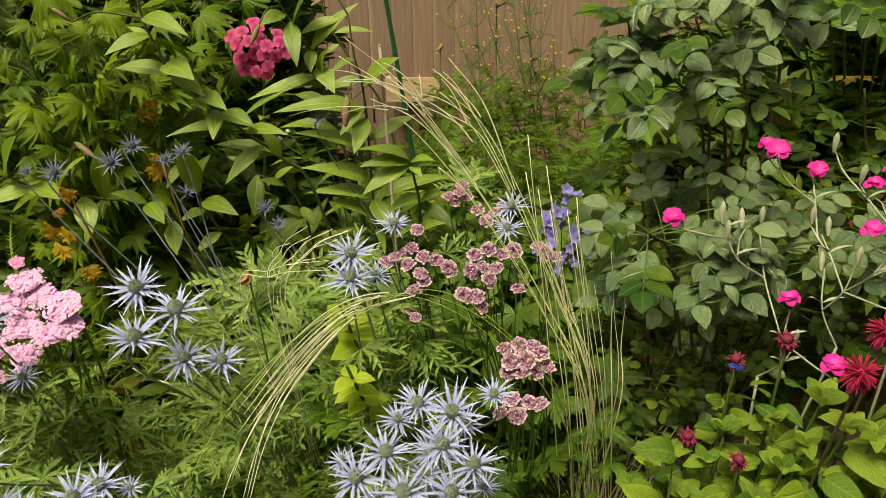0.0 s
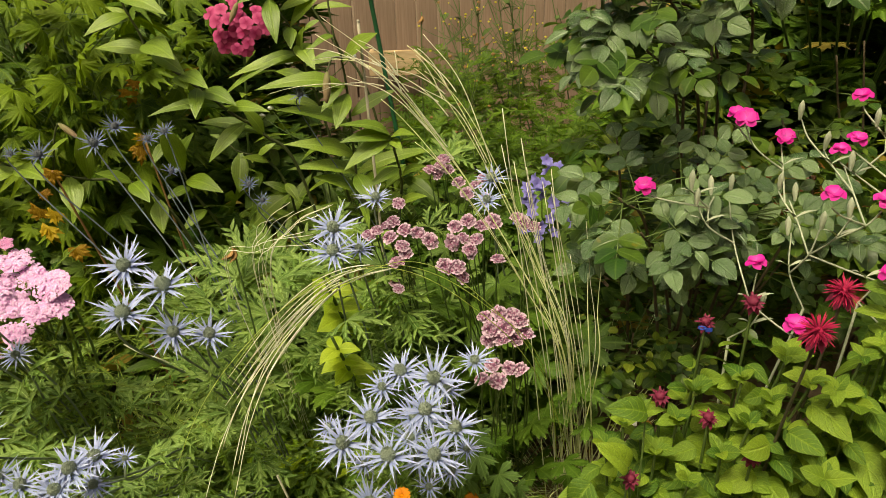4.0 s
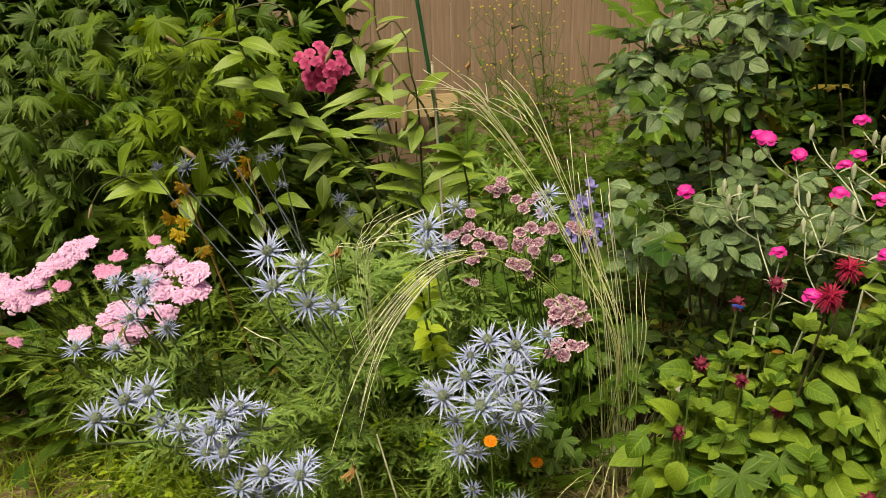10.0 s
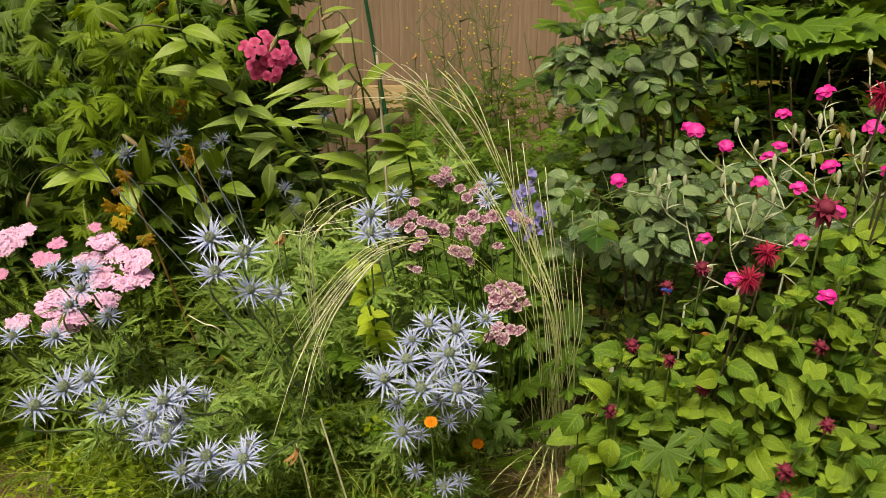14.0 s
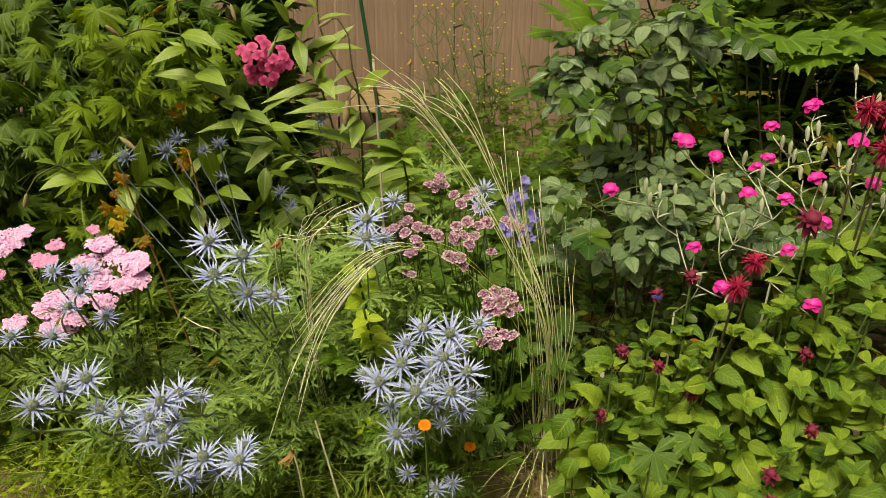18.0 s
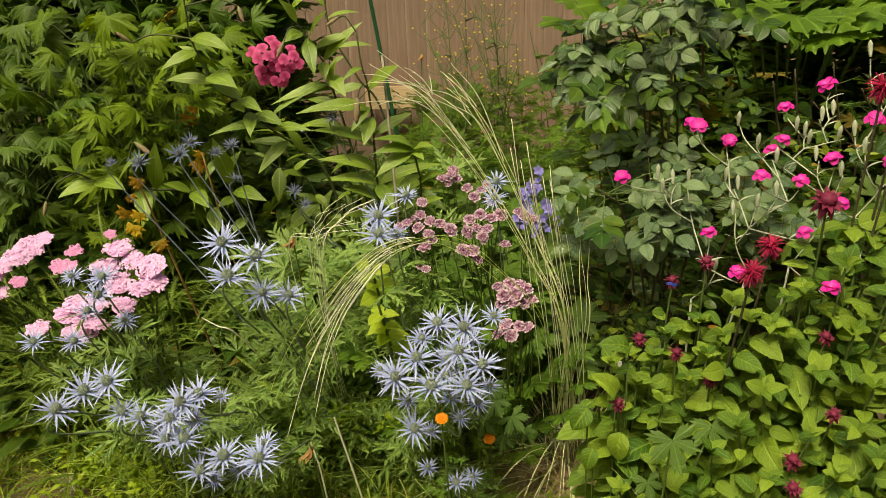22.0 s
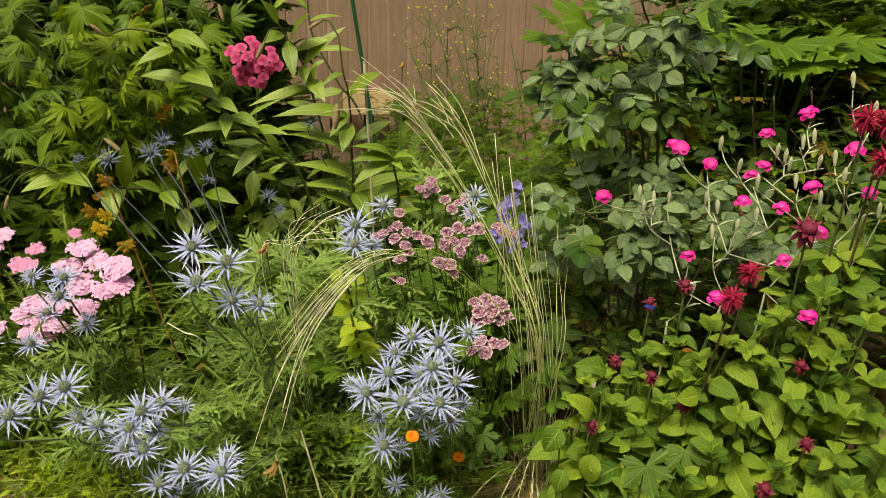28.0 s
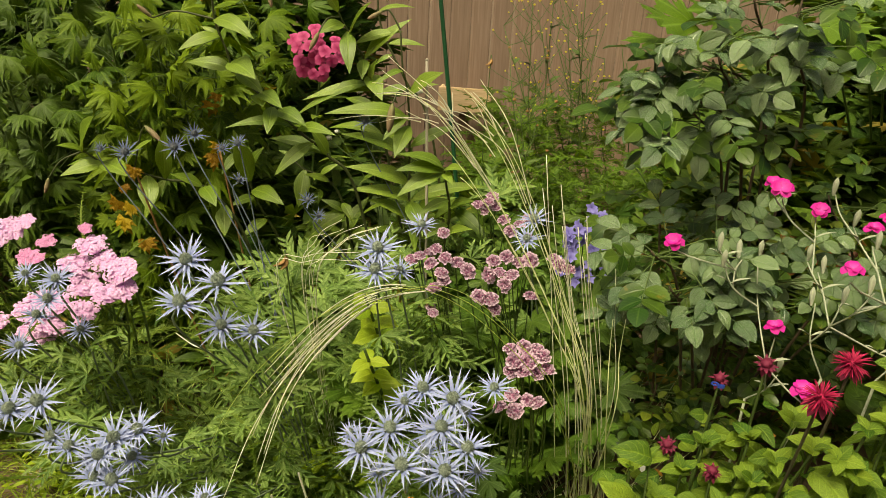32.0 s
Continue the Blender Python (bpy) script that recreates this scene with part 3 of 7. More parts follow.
def sea_holly(base, heads, label, seed, leaves=40, blue=False, leaf_top=0.6, group="sea hollies in the bed", spread=0.2):
    rnd = random.Random(seed)
    base = on_ground(*base)
    plant = thing("sea_holly", base, label, "sea holly", group)
    for x, y, z, size in heads:
        p = Vector((x, y, z))
        axis = (UP * 0.72 + (VIEW - p).normalized() * 0.62 + off(rnd, 0.28)).normalized()
        foot = base + Vector((rnd.uniform(-0.03, 0.03), rnd.uniform(-0.03, 0.03), 0))
        mid = foot.lerp(p, 0.55) + Vector((rnd.uniform(-0.03, 0.03), rnd.uniform(0, 0.05), 0.015))
        pts = spline([foot, mid, p - axis * 0.03 - UP * 0.02, p])
        part("stem", tube(Geo(), pts, *((0.0016, 0.0011) if blue else (0.0022, 0.0015))).mesh("stem", M_BLUESTEM if blue else M_HOLLYSTEM), plant)
        m = turned(p, axis.orthogonal(), axis, size, 0.0) @ Matrix.Rotation(rnd.uniform(0, 6.28), 4, "Z")
        head = part("flower_head", rnd.choice(CONES_DULL if blue else CONES), plant, m)
        part("collar", rnd.choice(COLLARS_BLUE if blue else COLLARS), head, top=plant)
        count, lift = (9, 0.5) if blue else (rnd.choice((14, 16, 18)), 0.34)
        for i in range(count):
            turn = Matrix.Rotation(6.2832 * i / count + rnd.uniform(-0.13, 0.13), 4, "Z") @ Matrix.Rotation(lift + rnd.uniform(-0.2, 0.2), 4, "X")
            part("bract", rnd.choice(BRACTS_BLUE if blue else BRACTS), head, turn @ Matrix.Scale(rnd.uniform(0.76, 1.08), 4), top=plant)
    g = Geo()
    for x, y, z, size in (() if blue else heads):
        for k in range(2):
            q = base.lerp(Vector((x, y, z)), rnd.uniform(0.4, 0.86)) + off(rnd, 0.02)
            g.add(rnd.choice(HOLLY_FEATHERS), turned(q, (rnd.uniform(-1, 1), rnd.uniform(-1, 0.3), rnd.uniform(-0.2, 0.7)), UP + (VIEW - q).normalized() * 0.5 + off(rnd, 0.3), rnd.uniform(0.045, 0.07)))
    for i in range(int(leaves * 1.5)):
        a = rnd.uniform(0, 6.2832)
        q = base + Vector((math.cos(a), math.sin(a) + 0.45, 0)) * spread * rnd.random() + UP * leaf_top * rnd.uniform(0.15, 1.1)
        d = (Vector((math.cos(a), math.sin(a), rnd.uniform(0.0, 0.9))) + (VIEW - q).normalized() * 0.3).normalized()
        g.add(rnd.choice(HOLLY_FEATHERS), turned(q, d, UP + (VIEW - q).normalized() * 0.4 + off(rnd, 0.35), rnd.uniform(0.055, 0.095)))
    if g.v:
        part("foliage", g.mesh("foliage", M_HOLLY), plant, label="grey-green deeply cut leaves", kind="stuff")
    return plant


R = 0.047
sea_holly((0.0, 1.5), [(*(0.028, 1.040, 0.488), R * 1.1), (*(-0.033, 1.050, 0.506), R), (*(0.002, 1.070, 0.527), R), (*(0.043, 1.120, 0.566), R * 0.95),
                         (*(0.088, 1.110, 0.563), R * 1.05), (*(0.074, 1.080, 0.533), R), (*(0.113, 1.070, 0.509), R), (*(0.085, 1.050, 0.482), R)],
          "silver-blue sea holly with a dense cluster of starry spiny heads", 1, 26, leaf_top=0.34)
sea_holly((-0.03, 1.52), [(*(0.056, 1.110, 0.498), R * 0.9), (*(0.104, 1.150, 0.516), R * 0.8), (*(0.074, 1.090, 0.393), R * 0.6), (*(-0.008, 1.060, 0.395), R * 0.95),
                         (*(0.022, 1.100, 0.361), R * 0.6), (*(0.143, 1.160, 0.556), R * 0.75), (*(0.107, 1.080, 0.431), R * 0.7), (*(-0.015, 1.100, 0.428), R * 0.6), (*(0.061, 1.100, 0.428), R * 0.7), (*(0.012, 1.140, 0.529), R * 0.7), (*(-0.061, 1.100, 0.491), R * 0.6), (*(0.052, 1.090, 0.478), R * 0.8), (*(0.129, 1.110, 0.442), R * 0.6)],
          "silver-blue sea holly with smaller starry heads among marigolds", 2, 12, leaf_top=0.26)
sea_holly((0.08, 1.38), [(*(0.013, 1.160, 0.235), R * 0.65), (*(0.067, 1.130, 0.220), R * 0.75), (*(0.099, 1.150, 0.217), R * 0.65)],
          "low sea holly with three small silver-blue heads above bare soil", 3, 3, leaf_top=0.15)
sea_holly((-0.2, 1.45), [(*(-0.316, 1.150, 0.720), R), (*(-0.253, 1.110, 0.706), R * 1.1), (*(-0.293, 1.070, 0.690), R), (*(-0.249, 1.100, 0.648), R * 0.85), (*(-0.210, 1.120, 0.630), R * 0.85)],
          "silver-blue sea holly with five starry heads over cut leaves", 4, 55, leaf_top=0.5, spread=0.22)
sea_holly((-0.02, 1.45), [(*(-0.012, 1.420, 0.708), R * 0.85), (*(-0.060, 1.280, 0.714), R), (*(-0.061, 1.260, 0.684), R), (*(-0.031, 1.320, 0.662), R * 0.7)],
          "silver-blue sea holly beside pink masterwort flowers", 5, 40, leaf_top=0.5)
sea_holly((-0.45, 1.5), [(*(-0.582, 1.010, 0.493), R), (*(-0.536, 1.020, 0.520), R), (*(-0.502, 1.040, 0.527), R), (*(-0.485, 1.030, 0.472), R * 0.9), (*(-0.454, 1.020, 0.467), R * 0.85)],
          "leaning sea holly with silver-blue heads at the lawn's edge", 6, 2, leaf_top=0.22)
sea_holly((-0.33, 1.52), [(*(-0.387, 1.030, 0.486), R), (*(-0.441, 1.050, 0.428), R * 0.7), (*(-0.383, 1.060, 0.433), R * 0.75), (*(-0.362, 1.050, 0.489), R * 0.9), (*(-0.401, 1.010, 0.470), R * 0.9), (*(-0.380, 1.000, 0.433), R),
                          (*(-0.414, 1.010, 0.430), R * 0.85), (*(-0.330, 1.060, 0.477), R * 0.45)],
          "sea holly with a dense bunch of silver-blue starry heads", 7, 8, leaf_top=0.22)
sea_holly((-0.22, 1.5), [(*(-0.321, 1.000, 0.396), R * 1.05), (*(-0.362, 0.990, 0.378), R * 0.95), (*(-0.264, 1.000, 0.390), R), (*(-0.258, 1.030, 0.398), R * 0.7), (*(-0.304, 1.020, 0.356), R * 0.7), (*(-0.347, 1.010, 0.347), R * 0.6)],
          "low sea holly with silver-blue heads over the grass", 8, 4, leaf_top=0.2)
sea_holly((-0.5, 1.35), [(*(-0.534, 1.160, 0.663), R * 0.75), (*(-0.540, 1.140, 0.637), R * 0.8), (*(-0.590, 1.170, 0.662), R * 0.6), (*(-0.564, 1.140, 0.607), R * 0.7),
                         (*(-0.655, 1.120, 0.561), R * 0.75), (*(-0.593, 1.130, 0.556), R * 0.7), (*(-0.519, 1.180, 0.568), R * 0.65)],
          "sea holly with blue-green heads pushing through pink yarrow", 9, 26, leaf_top=0.35)
sea_holly((-0.2, 1.5), [(*(-0.512, 1.350, 0.816), R * 0.7), (*(-0.458, 1.420, 0.814), R * 0.75), (*(-0.459, 1.500, 0.820), R * 0.7), (*(-0.374, 1.500, 0.809), R * 0.6),
                        (*(-0.586, 1.400, 0.806), R * 0.4), (*(-0.377, 1.500, 0.738), R * 0.5), (*(-0.414, 1.520, 0.792), R * 0.5)],
          "sea holly with slender steel-blue stems and small dull heads", 10, 0, blue=True)
sea_holly((0.1, 1.9), [(*(-0.189, 1.750, 0.814), R * 0.8), (*(-0.273, 1.600, 0.678), R * 0.55), (*(-0.251, 1.600, 0.645), R * 0.5)],
          "sea holly with small blue heads behind lily leaves", 11, 10, blue=True)
sea_holly((0.28, 1.75), [(*(0.186, 1.550, 0.694), R * 0.9), (*(0.177, 1.500, 0.672), R * 0.8)],
          "sea holly with two grey-blue heads beside bellflowers", 12, 14, leaf_top=0.4)


# ---- yarrow ----
def yarrow_disc(rnd):
    """A flat head of many tiny florets, uneven at its edge."""
    g = Geo()
    clumps = []
    while len(clumps) < 11:
        r, a = math.sqrt(rnd.random()) * 0.86, rnd.uniform(0, 6.2832)
        c = Vector((math.cos(a) * r, math.sin(a) * r, -0.16 * r * r + rnd.uniform(-0.07, 0.05)))
        if all((c - o).length > 0.30 for o in clumps) or rnd.random() < 0.02:
            clumps.append(c)
    for i in range(300):
        c = clumps[i % len(clumps)]
        r, a = math.sqrt(rnd.random()) * 0.30, rnd.uniform(0, 6.2832)
        p = c + Vector((math.cos(a) * r, math.sin(a) * r, -1.1 * r * r + rnd.uniform(-0.02, 0.02)))
        n = (UP + off(rnd, 0.3) + Vector((math.cos(a), math.sin(a), 0)) * r * 2.2).normalized()
        m = turned(p, n.orthogonal(), n) @ Matrix.Rotation(rnd.uniform(0, 6.28), 4, "Z")
        k = len(g.v)
        s = rnd.uniform(0.07, 0.105)
        g.v.append(m @ Vector((0, 0, 0.022)))
        g.uv.append((0.0, 0.5))
        for j in range(10):
            b = 6.2832 * j / 10
            q = s * (1.0 if j % 2 else 0.72)
            g.v.append(m @ Vector((q * math.cos(b), q * math.sin(b), 0.0)))
            g.uv.append((0.9, 0.5))
        g.f += [(k, k + 1 + j, k + 1 + (j + 1) % 10) for j in range(10)]
    k = len(g.v)
    g.v += [Vector((0, 0, -0.12))] + [Vector((0.8 * math.cos(0.5236 * j), 0.8 * math.sin(0.5236 * j), -0.24)) for j in range(12)]
    g.uv += [(0.9, 0.5)] * 13
    g.f += [(k, k + 1 + j, k + 1 + (j + 1) % 12) for j in range(12)]
    return g


YARROW_DISCS = meshes("yarrow_disc", M_YARROW, 4, yarrow_disc, 11)
YARROW_PALE = meshes("yarrow_disc_pale", M_YARROW_PALE, 4, yarrow_disc, 12)
YARROW_FEATHERS = [feather(random.Random(20 + i), 15, 1.0, 0.10, 0.014, 0.45) for i in range(3)]


def yarrow(base, heads, label, seed, pale=True, leaves=90, spread=0.25, back=1.0):
    rnd = random.Random(seed)
    base = on_ground(*base)
    plant = thing("yarrow", base, label, "yarrow", "pink yarrow clumps")
    heads = [(*(VIEW + (Vector(h[:3]) - VIEW) * back), h[3] * back) for h in heads]
    for x, y, z, size in heads:
        p = Vector((x, y, z))
        axis = (UP + (VIEW - p).normalized() * 0.65 + off(rnd, 0.4)).normalized()
        foot = base + Vector((rnd.uniform(-0.08, 0.08), rnd.uniform(-0.06, 0.06), 0))
        pts = spline([foot, foot.lerp(p, 0.6) + Vector((0, 0.04, 0.05)), p - axis * 0.03, p - axis * 0.006])
        g = tube(Geo(), pts, 0.0028, 0.0018)
        for i in range(6):
            a = axis.orthogonal()
            a.rotate(Matrix.Rotation(i * 1.05, 3, axis))
            tube(g, [pts[-4], p + a * size * 0.6 - axis * 0.006], 0.0012, 0.0009, 4)
        part("stem", g.mesh("stem", M_STEM), plant)
        part("flower_head", rnd.choice(YARROW_PALE if pale else YARROW_DISCS), plant, turned(p, axis.orthogonal(), axis, size) @ Matrix.Rotation(rnd.uniform(0, 6), 4, "Z"))
    g = Geo()
    for x, y, z, size in heads:
        for k in range(8):
            q = base.lerp(Vector((x, y, z)), rnd.uniform(0.35, 0.92)) + UP * 0.02
            g.add(rnd.choice(YARROW_FEATHERS), turned(q, (rnd.uniform(-1, 1), rnd.uniform(-1, 0.4), rnd.uniform(0.2, 1)), UP + off(rnd, 0.5), rnd.uniform(0.07, 0.13)))
    for i in range(leaves):
        a = rnd.uniform(0, 6.2832)
        q = base + Vector((math.cos(a) * 1.3, math.sin(a), 0)) * spread * rnd.random() + UP * rnd.uniform(0.05, 0.42)
        d = (Vector((math.cos(a), math.sin(a), rnd.uniform(-0.3, 0.9))) + (VIEW - q).normalized() * 0.3).normalized()
        g.add(rnd.choice(YARROW_FEATHERS), turned(q, d, UP + off(rnd, 0.6), rnd.uniform(0.09, 0.17)))
    part("foliage", g.mesh("foliage", M_YLEAF), plant, label="feathery green leaves", kind="stuff")


Q = 0.0285
yarrow((-0.55, 1.42), [(*(-0.451, 1.170, 0.683), Q), (*(-0.447, 1.160, 0.657), Q * 0.95), (*(-0.516, 1.200, 0.705), Q * 0.9), (*(-0.489, 1.190, 0.687), Q * 0.8), (*(-0.542, 1.190, 0.678), Q * 1.05),
                       (*(-0.467, 1.150, 0.650), Q * 0.9), (*(-0.514, 1.170, 0.650), Q * 0.9), (*(-0.497, 1.130, 0.625), Q * 0.75), (*(-0.586, 1.160, 0.621), Q * 1.1), (*(-0.603, 1.150, 0.604), Q * 0.9),
                       (*(-0.556, 1.150, 0.621), Q * 0.9), (*(-0.567, 1.130, 0.585), Q * 0.95), (*(-0.593, 1.130, 0.581), Q * 0.7), (*(-0.655, 1.140, 0.584), Q * 0.8), (*(-0.546, 1.130, 0.597), Q * 0.8)],
       "clump of pale pink yarrow in full flower", 31, back=1.07)
yarrow((-0.85, 1.55), [(*(-0.877, 1.300, 0.601), Q * 1.1), (*(-0.918, 1.340, 0.609), Q * 0.9), (*(-0.828, 1.320, 0.613), Q * 1.05), (*(-0.840, 1.280, 0.586), Q), (*(-0.816, 1.300, 0.584), Q * 0.9),
                       (*(-0.759, 1.360, 0.659), Q * 1.1), (*(-0.771, 1.330, 0.649), Q * 0.9), (*(-0.743, 1.380, 0.667), Q * 0.8), (*(-0.805, 1.330, 0.631), Q * 0.9)],
       "clump of pink yarrow with broad flat flower heads", 32)
yarrow((-0.72, 1.52), [(*(-0.895, 1.240, 0.548), Q * 0.7), (*(-0.811, 1.200, 0.540), Q * 0.5), (*(-0.762, 1.300, 0.607), Q * 0.55), (*(-0.645, 1.300, 0.666), Q * 0.6), (*(-0.663, 1.270, 0.648), Q * 0.7), (*(-0.571, 1.300, 0.696), Q * 0.42), (*(-0.638, 1.260, 0.651), Q * 0.5)],
       "younger deep pink yarrow with small heads", 33, False, 60)


# ---- lilies ----
CLEAR += [(Vector(q), r) for q, r in (((-0.047, 3.700, 0.557), 0.05), ((-0.145, 3.700, 0.556), 0.05), ((-0.350, 1.960, 0.930), 0.065), ((0.381, 1.240, 0.787), 0.03), ((-0.512, 1.350, 0.816), 0.03), ((-0.458, 1.420, 0.814), 0.03), ((0.282, 1.700, 0.598), 0.05), ((0.306, 1.660, 0.561), 0.04), ((0.141, 1.420, 0.630), 0.05), ((0.022, 1.400, 0.649), 0.05), ((0.190, 1.250, 0.554), 0.04))]
LILY_LEAVES = meshes("lily_leaf", M_LILY, 6, lambda r: blade(LANCE, 1.0, r.uniform(0.21, 0.27), r.uniform(0.25, 0.7), 0.35, r.uniform(-0.25, 0.25), 0.012, r, full=True), 41)


def lily_bud(rnd):
    g = Geo()
    ball(g, (0, 0.5, 0), 0.5, 8, 6, 1.0, 0.02, (0, 1, 0))
    g.v = [Vector((p.x * 0.27, p.y, p.z * 0.27)) for p in g.v]
    return g


LILY_BUDS = meshes("lily_bud", M_BUD, 2, lily_bud, 42)


def lily(points, leaves, label, seed, buds=(), sprouts=0):
    """Leaves: height on the stem, place of the tip, width to length, and how much the leaf arches."""
    rnd = random.Random(seed)
    plant = thing("lily", points[0], label, "lily", "lilies in bud")
    pts = spline(points, 8)
    part("stem", tube(Geo(), pts, 0.0038, 0.002, 6).mesh("stem", M_LILYSTEM), plant)
    for u, x, y, z, width, arch in leaves:
        p = pts[round(u * (len(pts) - 1))]
        way = Vector((x, y, z)) - p
        arch *= 1.4
        run, fall = 1 - 0.18 * arch, arch
        long = way.length / math.hypot(run, fall)
        shape = blade(LANCE, 1.0, width * 1.12, arch, 0.3, rnd.uniform(-0.3, 0.3), 0.012, rnd, full=True)
        lean = UP * 0.8 + (VIEW - p).normalized() * 0.75 + off(rnd, 0.15)
        CLEAR.extend([(p + way * 0.4, 0.026), (p + way * 0.85, 0.018)])
        part("leaf", shape.mesh("leaf", M_LILY), plant, turned(p, way, lean) @ Matrix.Rotation(math.atan2(fall, run), 4, "X") @ Matrix.Scale(long, 4))
    for i in range(sprouts):
        p = pts[int((0.06 + 0.22 * i / sprouts) * (len(pts) - 1))]
        a = i * 2.4 + rnd.uniform(-0.4, 0.4)
        out = Vector((math.cos(a), math.sin(a) - 0.3, rnd.uniform(0.0, 0.6)))
        part("leaf", rnd.choice(LILY_LEAVES), plant, turned(p, out, UP * 0.9 + off(rnd, 0.2), rnd.uniform(0.09, 0.13)))
    for b, to, long in buds:
        b, to = Vector(b), Vector(to)
        start = min(pts[len(pts) // 3:], key=lambda q: (q - b).length)
        part("bud_stalk", tube(Geo(), spline([start, start.lerp(b, 0.6) + UP * 0.014, b]), 0.0022, 0.0018).mesh("bud_stalk", M_LILYSTEM), plant)
        part("bud", rnd.choice(LILY_BUDS), plant, turned(b, to, UP, max(0.036, long)))


lily([(-0.020, 1.950, 0.030), (-0.090, 1.860, 0.437), (-0.098, 1.830, 0.592), (-0.099, 1.810, 0.703), (-0.099, 1.790, 0.808), (-0.104, 1.770, 0.893), (-0.113, 1.760, 0.934), (-0.120, 1.760, 1.011)],
     [(0.32, -0.238, 1.774, 0.652, 0.27, 0.55), (0.38, -0.241, 1.767, 0.709, 0.27, 0.50), (0.46, -0.247, 1.755, 0.785, 0.25, 0.35), (0.32, -0.052, 1.744, 0.567, 0.34, 0.30),
      (0.27, -0.189, 1.783, 0.631, 0.30, 0.30), (0.57, -0.117, 1.710, 0.752, 0.34, 0.20), (0.59, -0.280, 1.737, 0.829, 0.22, 0.50), (0.61, -0.148, 1.735, 0.782, 0.26, 0.20),
      (0.84, -0.163, 1.711, 0.901, 0.25, 0.60), (0.68, -0.022, 1.724, 0.936, 0.36, 0.15), (0.27, 0.017, 1.783, 0.655, 0.25, 0.30), (0.32, 0.077, 1.854, 0.664, 0.20, 0.30),
      (0.50, -0.001, 1.830, 0.805, 0.25, 0.20), (0.54, -0.189, 1.855, 0.743, 0.22, 0.40), (0.20, -0.206, 1.894, 0.520, 0.30, 0.40)],
     "tall lily with broad arching green leaves and a drooping bud", 51, [((-0.158, 1.760, 1.046), (-0.81, -0.34, -0.47), 0.015), ((-0.125, 1.720, 0.867), (-0.1, -0.08, -0.99), 0.062)], sprouts=12)
lily([(-0.050, 2.020, 0.040), (-0.145, 1.920, 0.581), (-0.173, 1.890, 0.744), (-0.193, 1.860, 0.844), (-0.211, 1.840, 0.930), (-0.235, 1.830, 0.976), (-0.264, 1.810, 1.035), (-0.287, 1.800, 1.121)],
     [(0.80, -0.297, 1.767, 0.992, 0.42, 0.30), (0.75, -0.184, 1.775, 1.062, 0.38, 0.15), (0.86, -0.293, 1.760, 1.089, 0.30, 0.20), (0.77, -0.225, 1.753, 0.915, 0.30, 0.25),
      (0.70, -0.128, 1.832, 1.002, 0.24, 0.20), (0.59, -0.109, 1.838, 1.029, 0.20, 0.25), (0.59, -0.206, 1.788, 0.900, 0.40, 0.20), (0.46, -0.177, 1.804, 0.944, 0.32, 0.20),
      (0.52, -0.158, 1.776, 0.859, 0.40, 0.30), (0.48, -0.366, 1.801, 0.803, 0.20, 0.75), (0.46, -0.347, 1.804, 0.842, 0.20, 0.55), (0.39, -0.272, 1.907, 0.836, 0.25, 0.30),
      (0.30, -0.315, 1.916, 0.760, 0.22, 0.40), (0.91, -0.220, 1.806, 1.102, 0.30, 0.30), (0.96, -0.334, 1.802, 1.076, 0.30, 0.40)],
     "tall leaning lily with narrow pointed green leaves", 52, [((-0.287, 1.740, 0.998), (-0.45, -0.12, -0.88), 0.042)], sprouts=10)
lily([(-0.120, 1.900, 0.040), (-0.206, 1.780, 0.621), (-0.270, 1.740, 0.739), (-0.321, 1.710, 0.791), (-0.373, 1.690, 0.847), (-0.441, 1.670, 0.916), (-0.455, 1.660, 0.961), (-0.471, 1.650, 1.018), (-0.471, 1.640, 1.109)],
     [(0.88, -0.373, 1.600, 0.990, 0.33, 0.35), (0.81, -0.531, 1.605, 0.958, 0.30, 0.35), (0.62, -0.546, 1.670, 0.928, 0.30, 0.30), (0.67, -0.372, 1.596, 0.916, 0.42, 0.25),
      (0.55, -0.329, 1.622, 0.857, 0.36, 0.30), (0.55, -0.372, 1.632, 0.856, 0.55, 0.20), (0.50, -0.362, 1.620, 0.803, 0.34, 0.20), (0.62, -0.374, 1.640, 0.881, 0.40, 0.25),
      (0.41, -0.467, 1.654, 0.801, 0.20, 0.50), (0.39, -0.226, 1.647, 0.806, 0.24, 0.35), (0.48, -0.290, 1.652, 0.818, 0.42, 0.25), (0.25, -0.404, 1.740, 0.766, 0.24, 0.35),
      (0.31, -0.366, 1.664, 0.704, 0.26, 0.30), (0.25, -0.303, 1.710, 0.807, 0.35, 0.20), (0.80, -0.505, 1.656, 1.003, 0.30, 0.30)],
     "leaning lily with a dark stem and scattered leaves", 53, [((-0.605, 1.660, 1.012), (-0.67, -0.33, 0.67), 0.015), ((-0.358, 1.640, 1.082), (0.26, -0.18, -0.95), 0.027)])
lily([(0.020, 2.100, 0.050), (-0.070, 2.000, 0.722), (-0.144, 1.980, 0.878), (-0.199, 1.980, 0.980), (-0.214, 1.980, 1.050), (-0.211, 1.980, 1.146)],
     [(0.75, -0.126, 1.980, 1.044, 0.20, 0.30), (0.82, -0.254, 1.980, 1.092, 0.25, 0.30), (0.55, -0.098, 1.980, 0.959, 0.20, 0.30), (0.50, -0.219, 1.979, 0.907, 0.25, 0.30),
      (0.35, -0.222, 1.982, 0.832, 0.25, 0.30), (0.35, -0.061, 1.982, 0.871, 0.22, 0.30)],
     "slender lily with young upright leaves by the fence", 54, [])
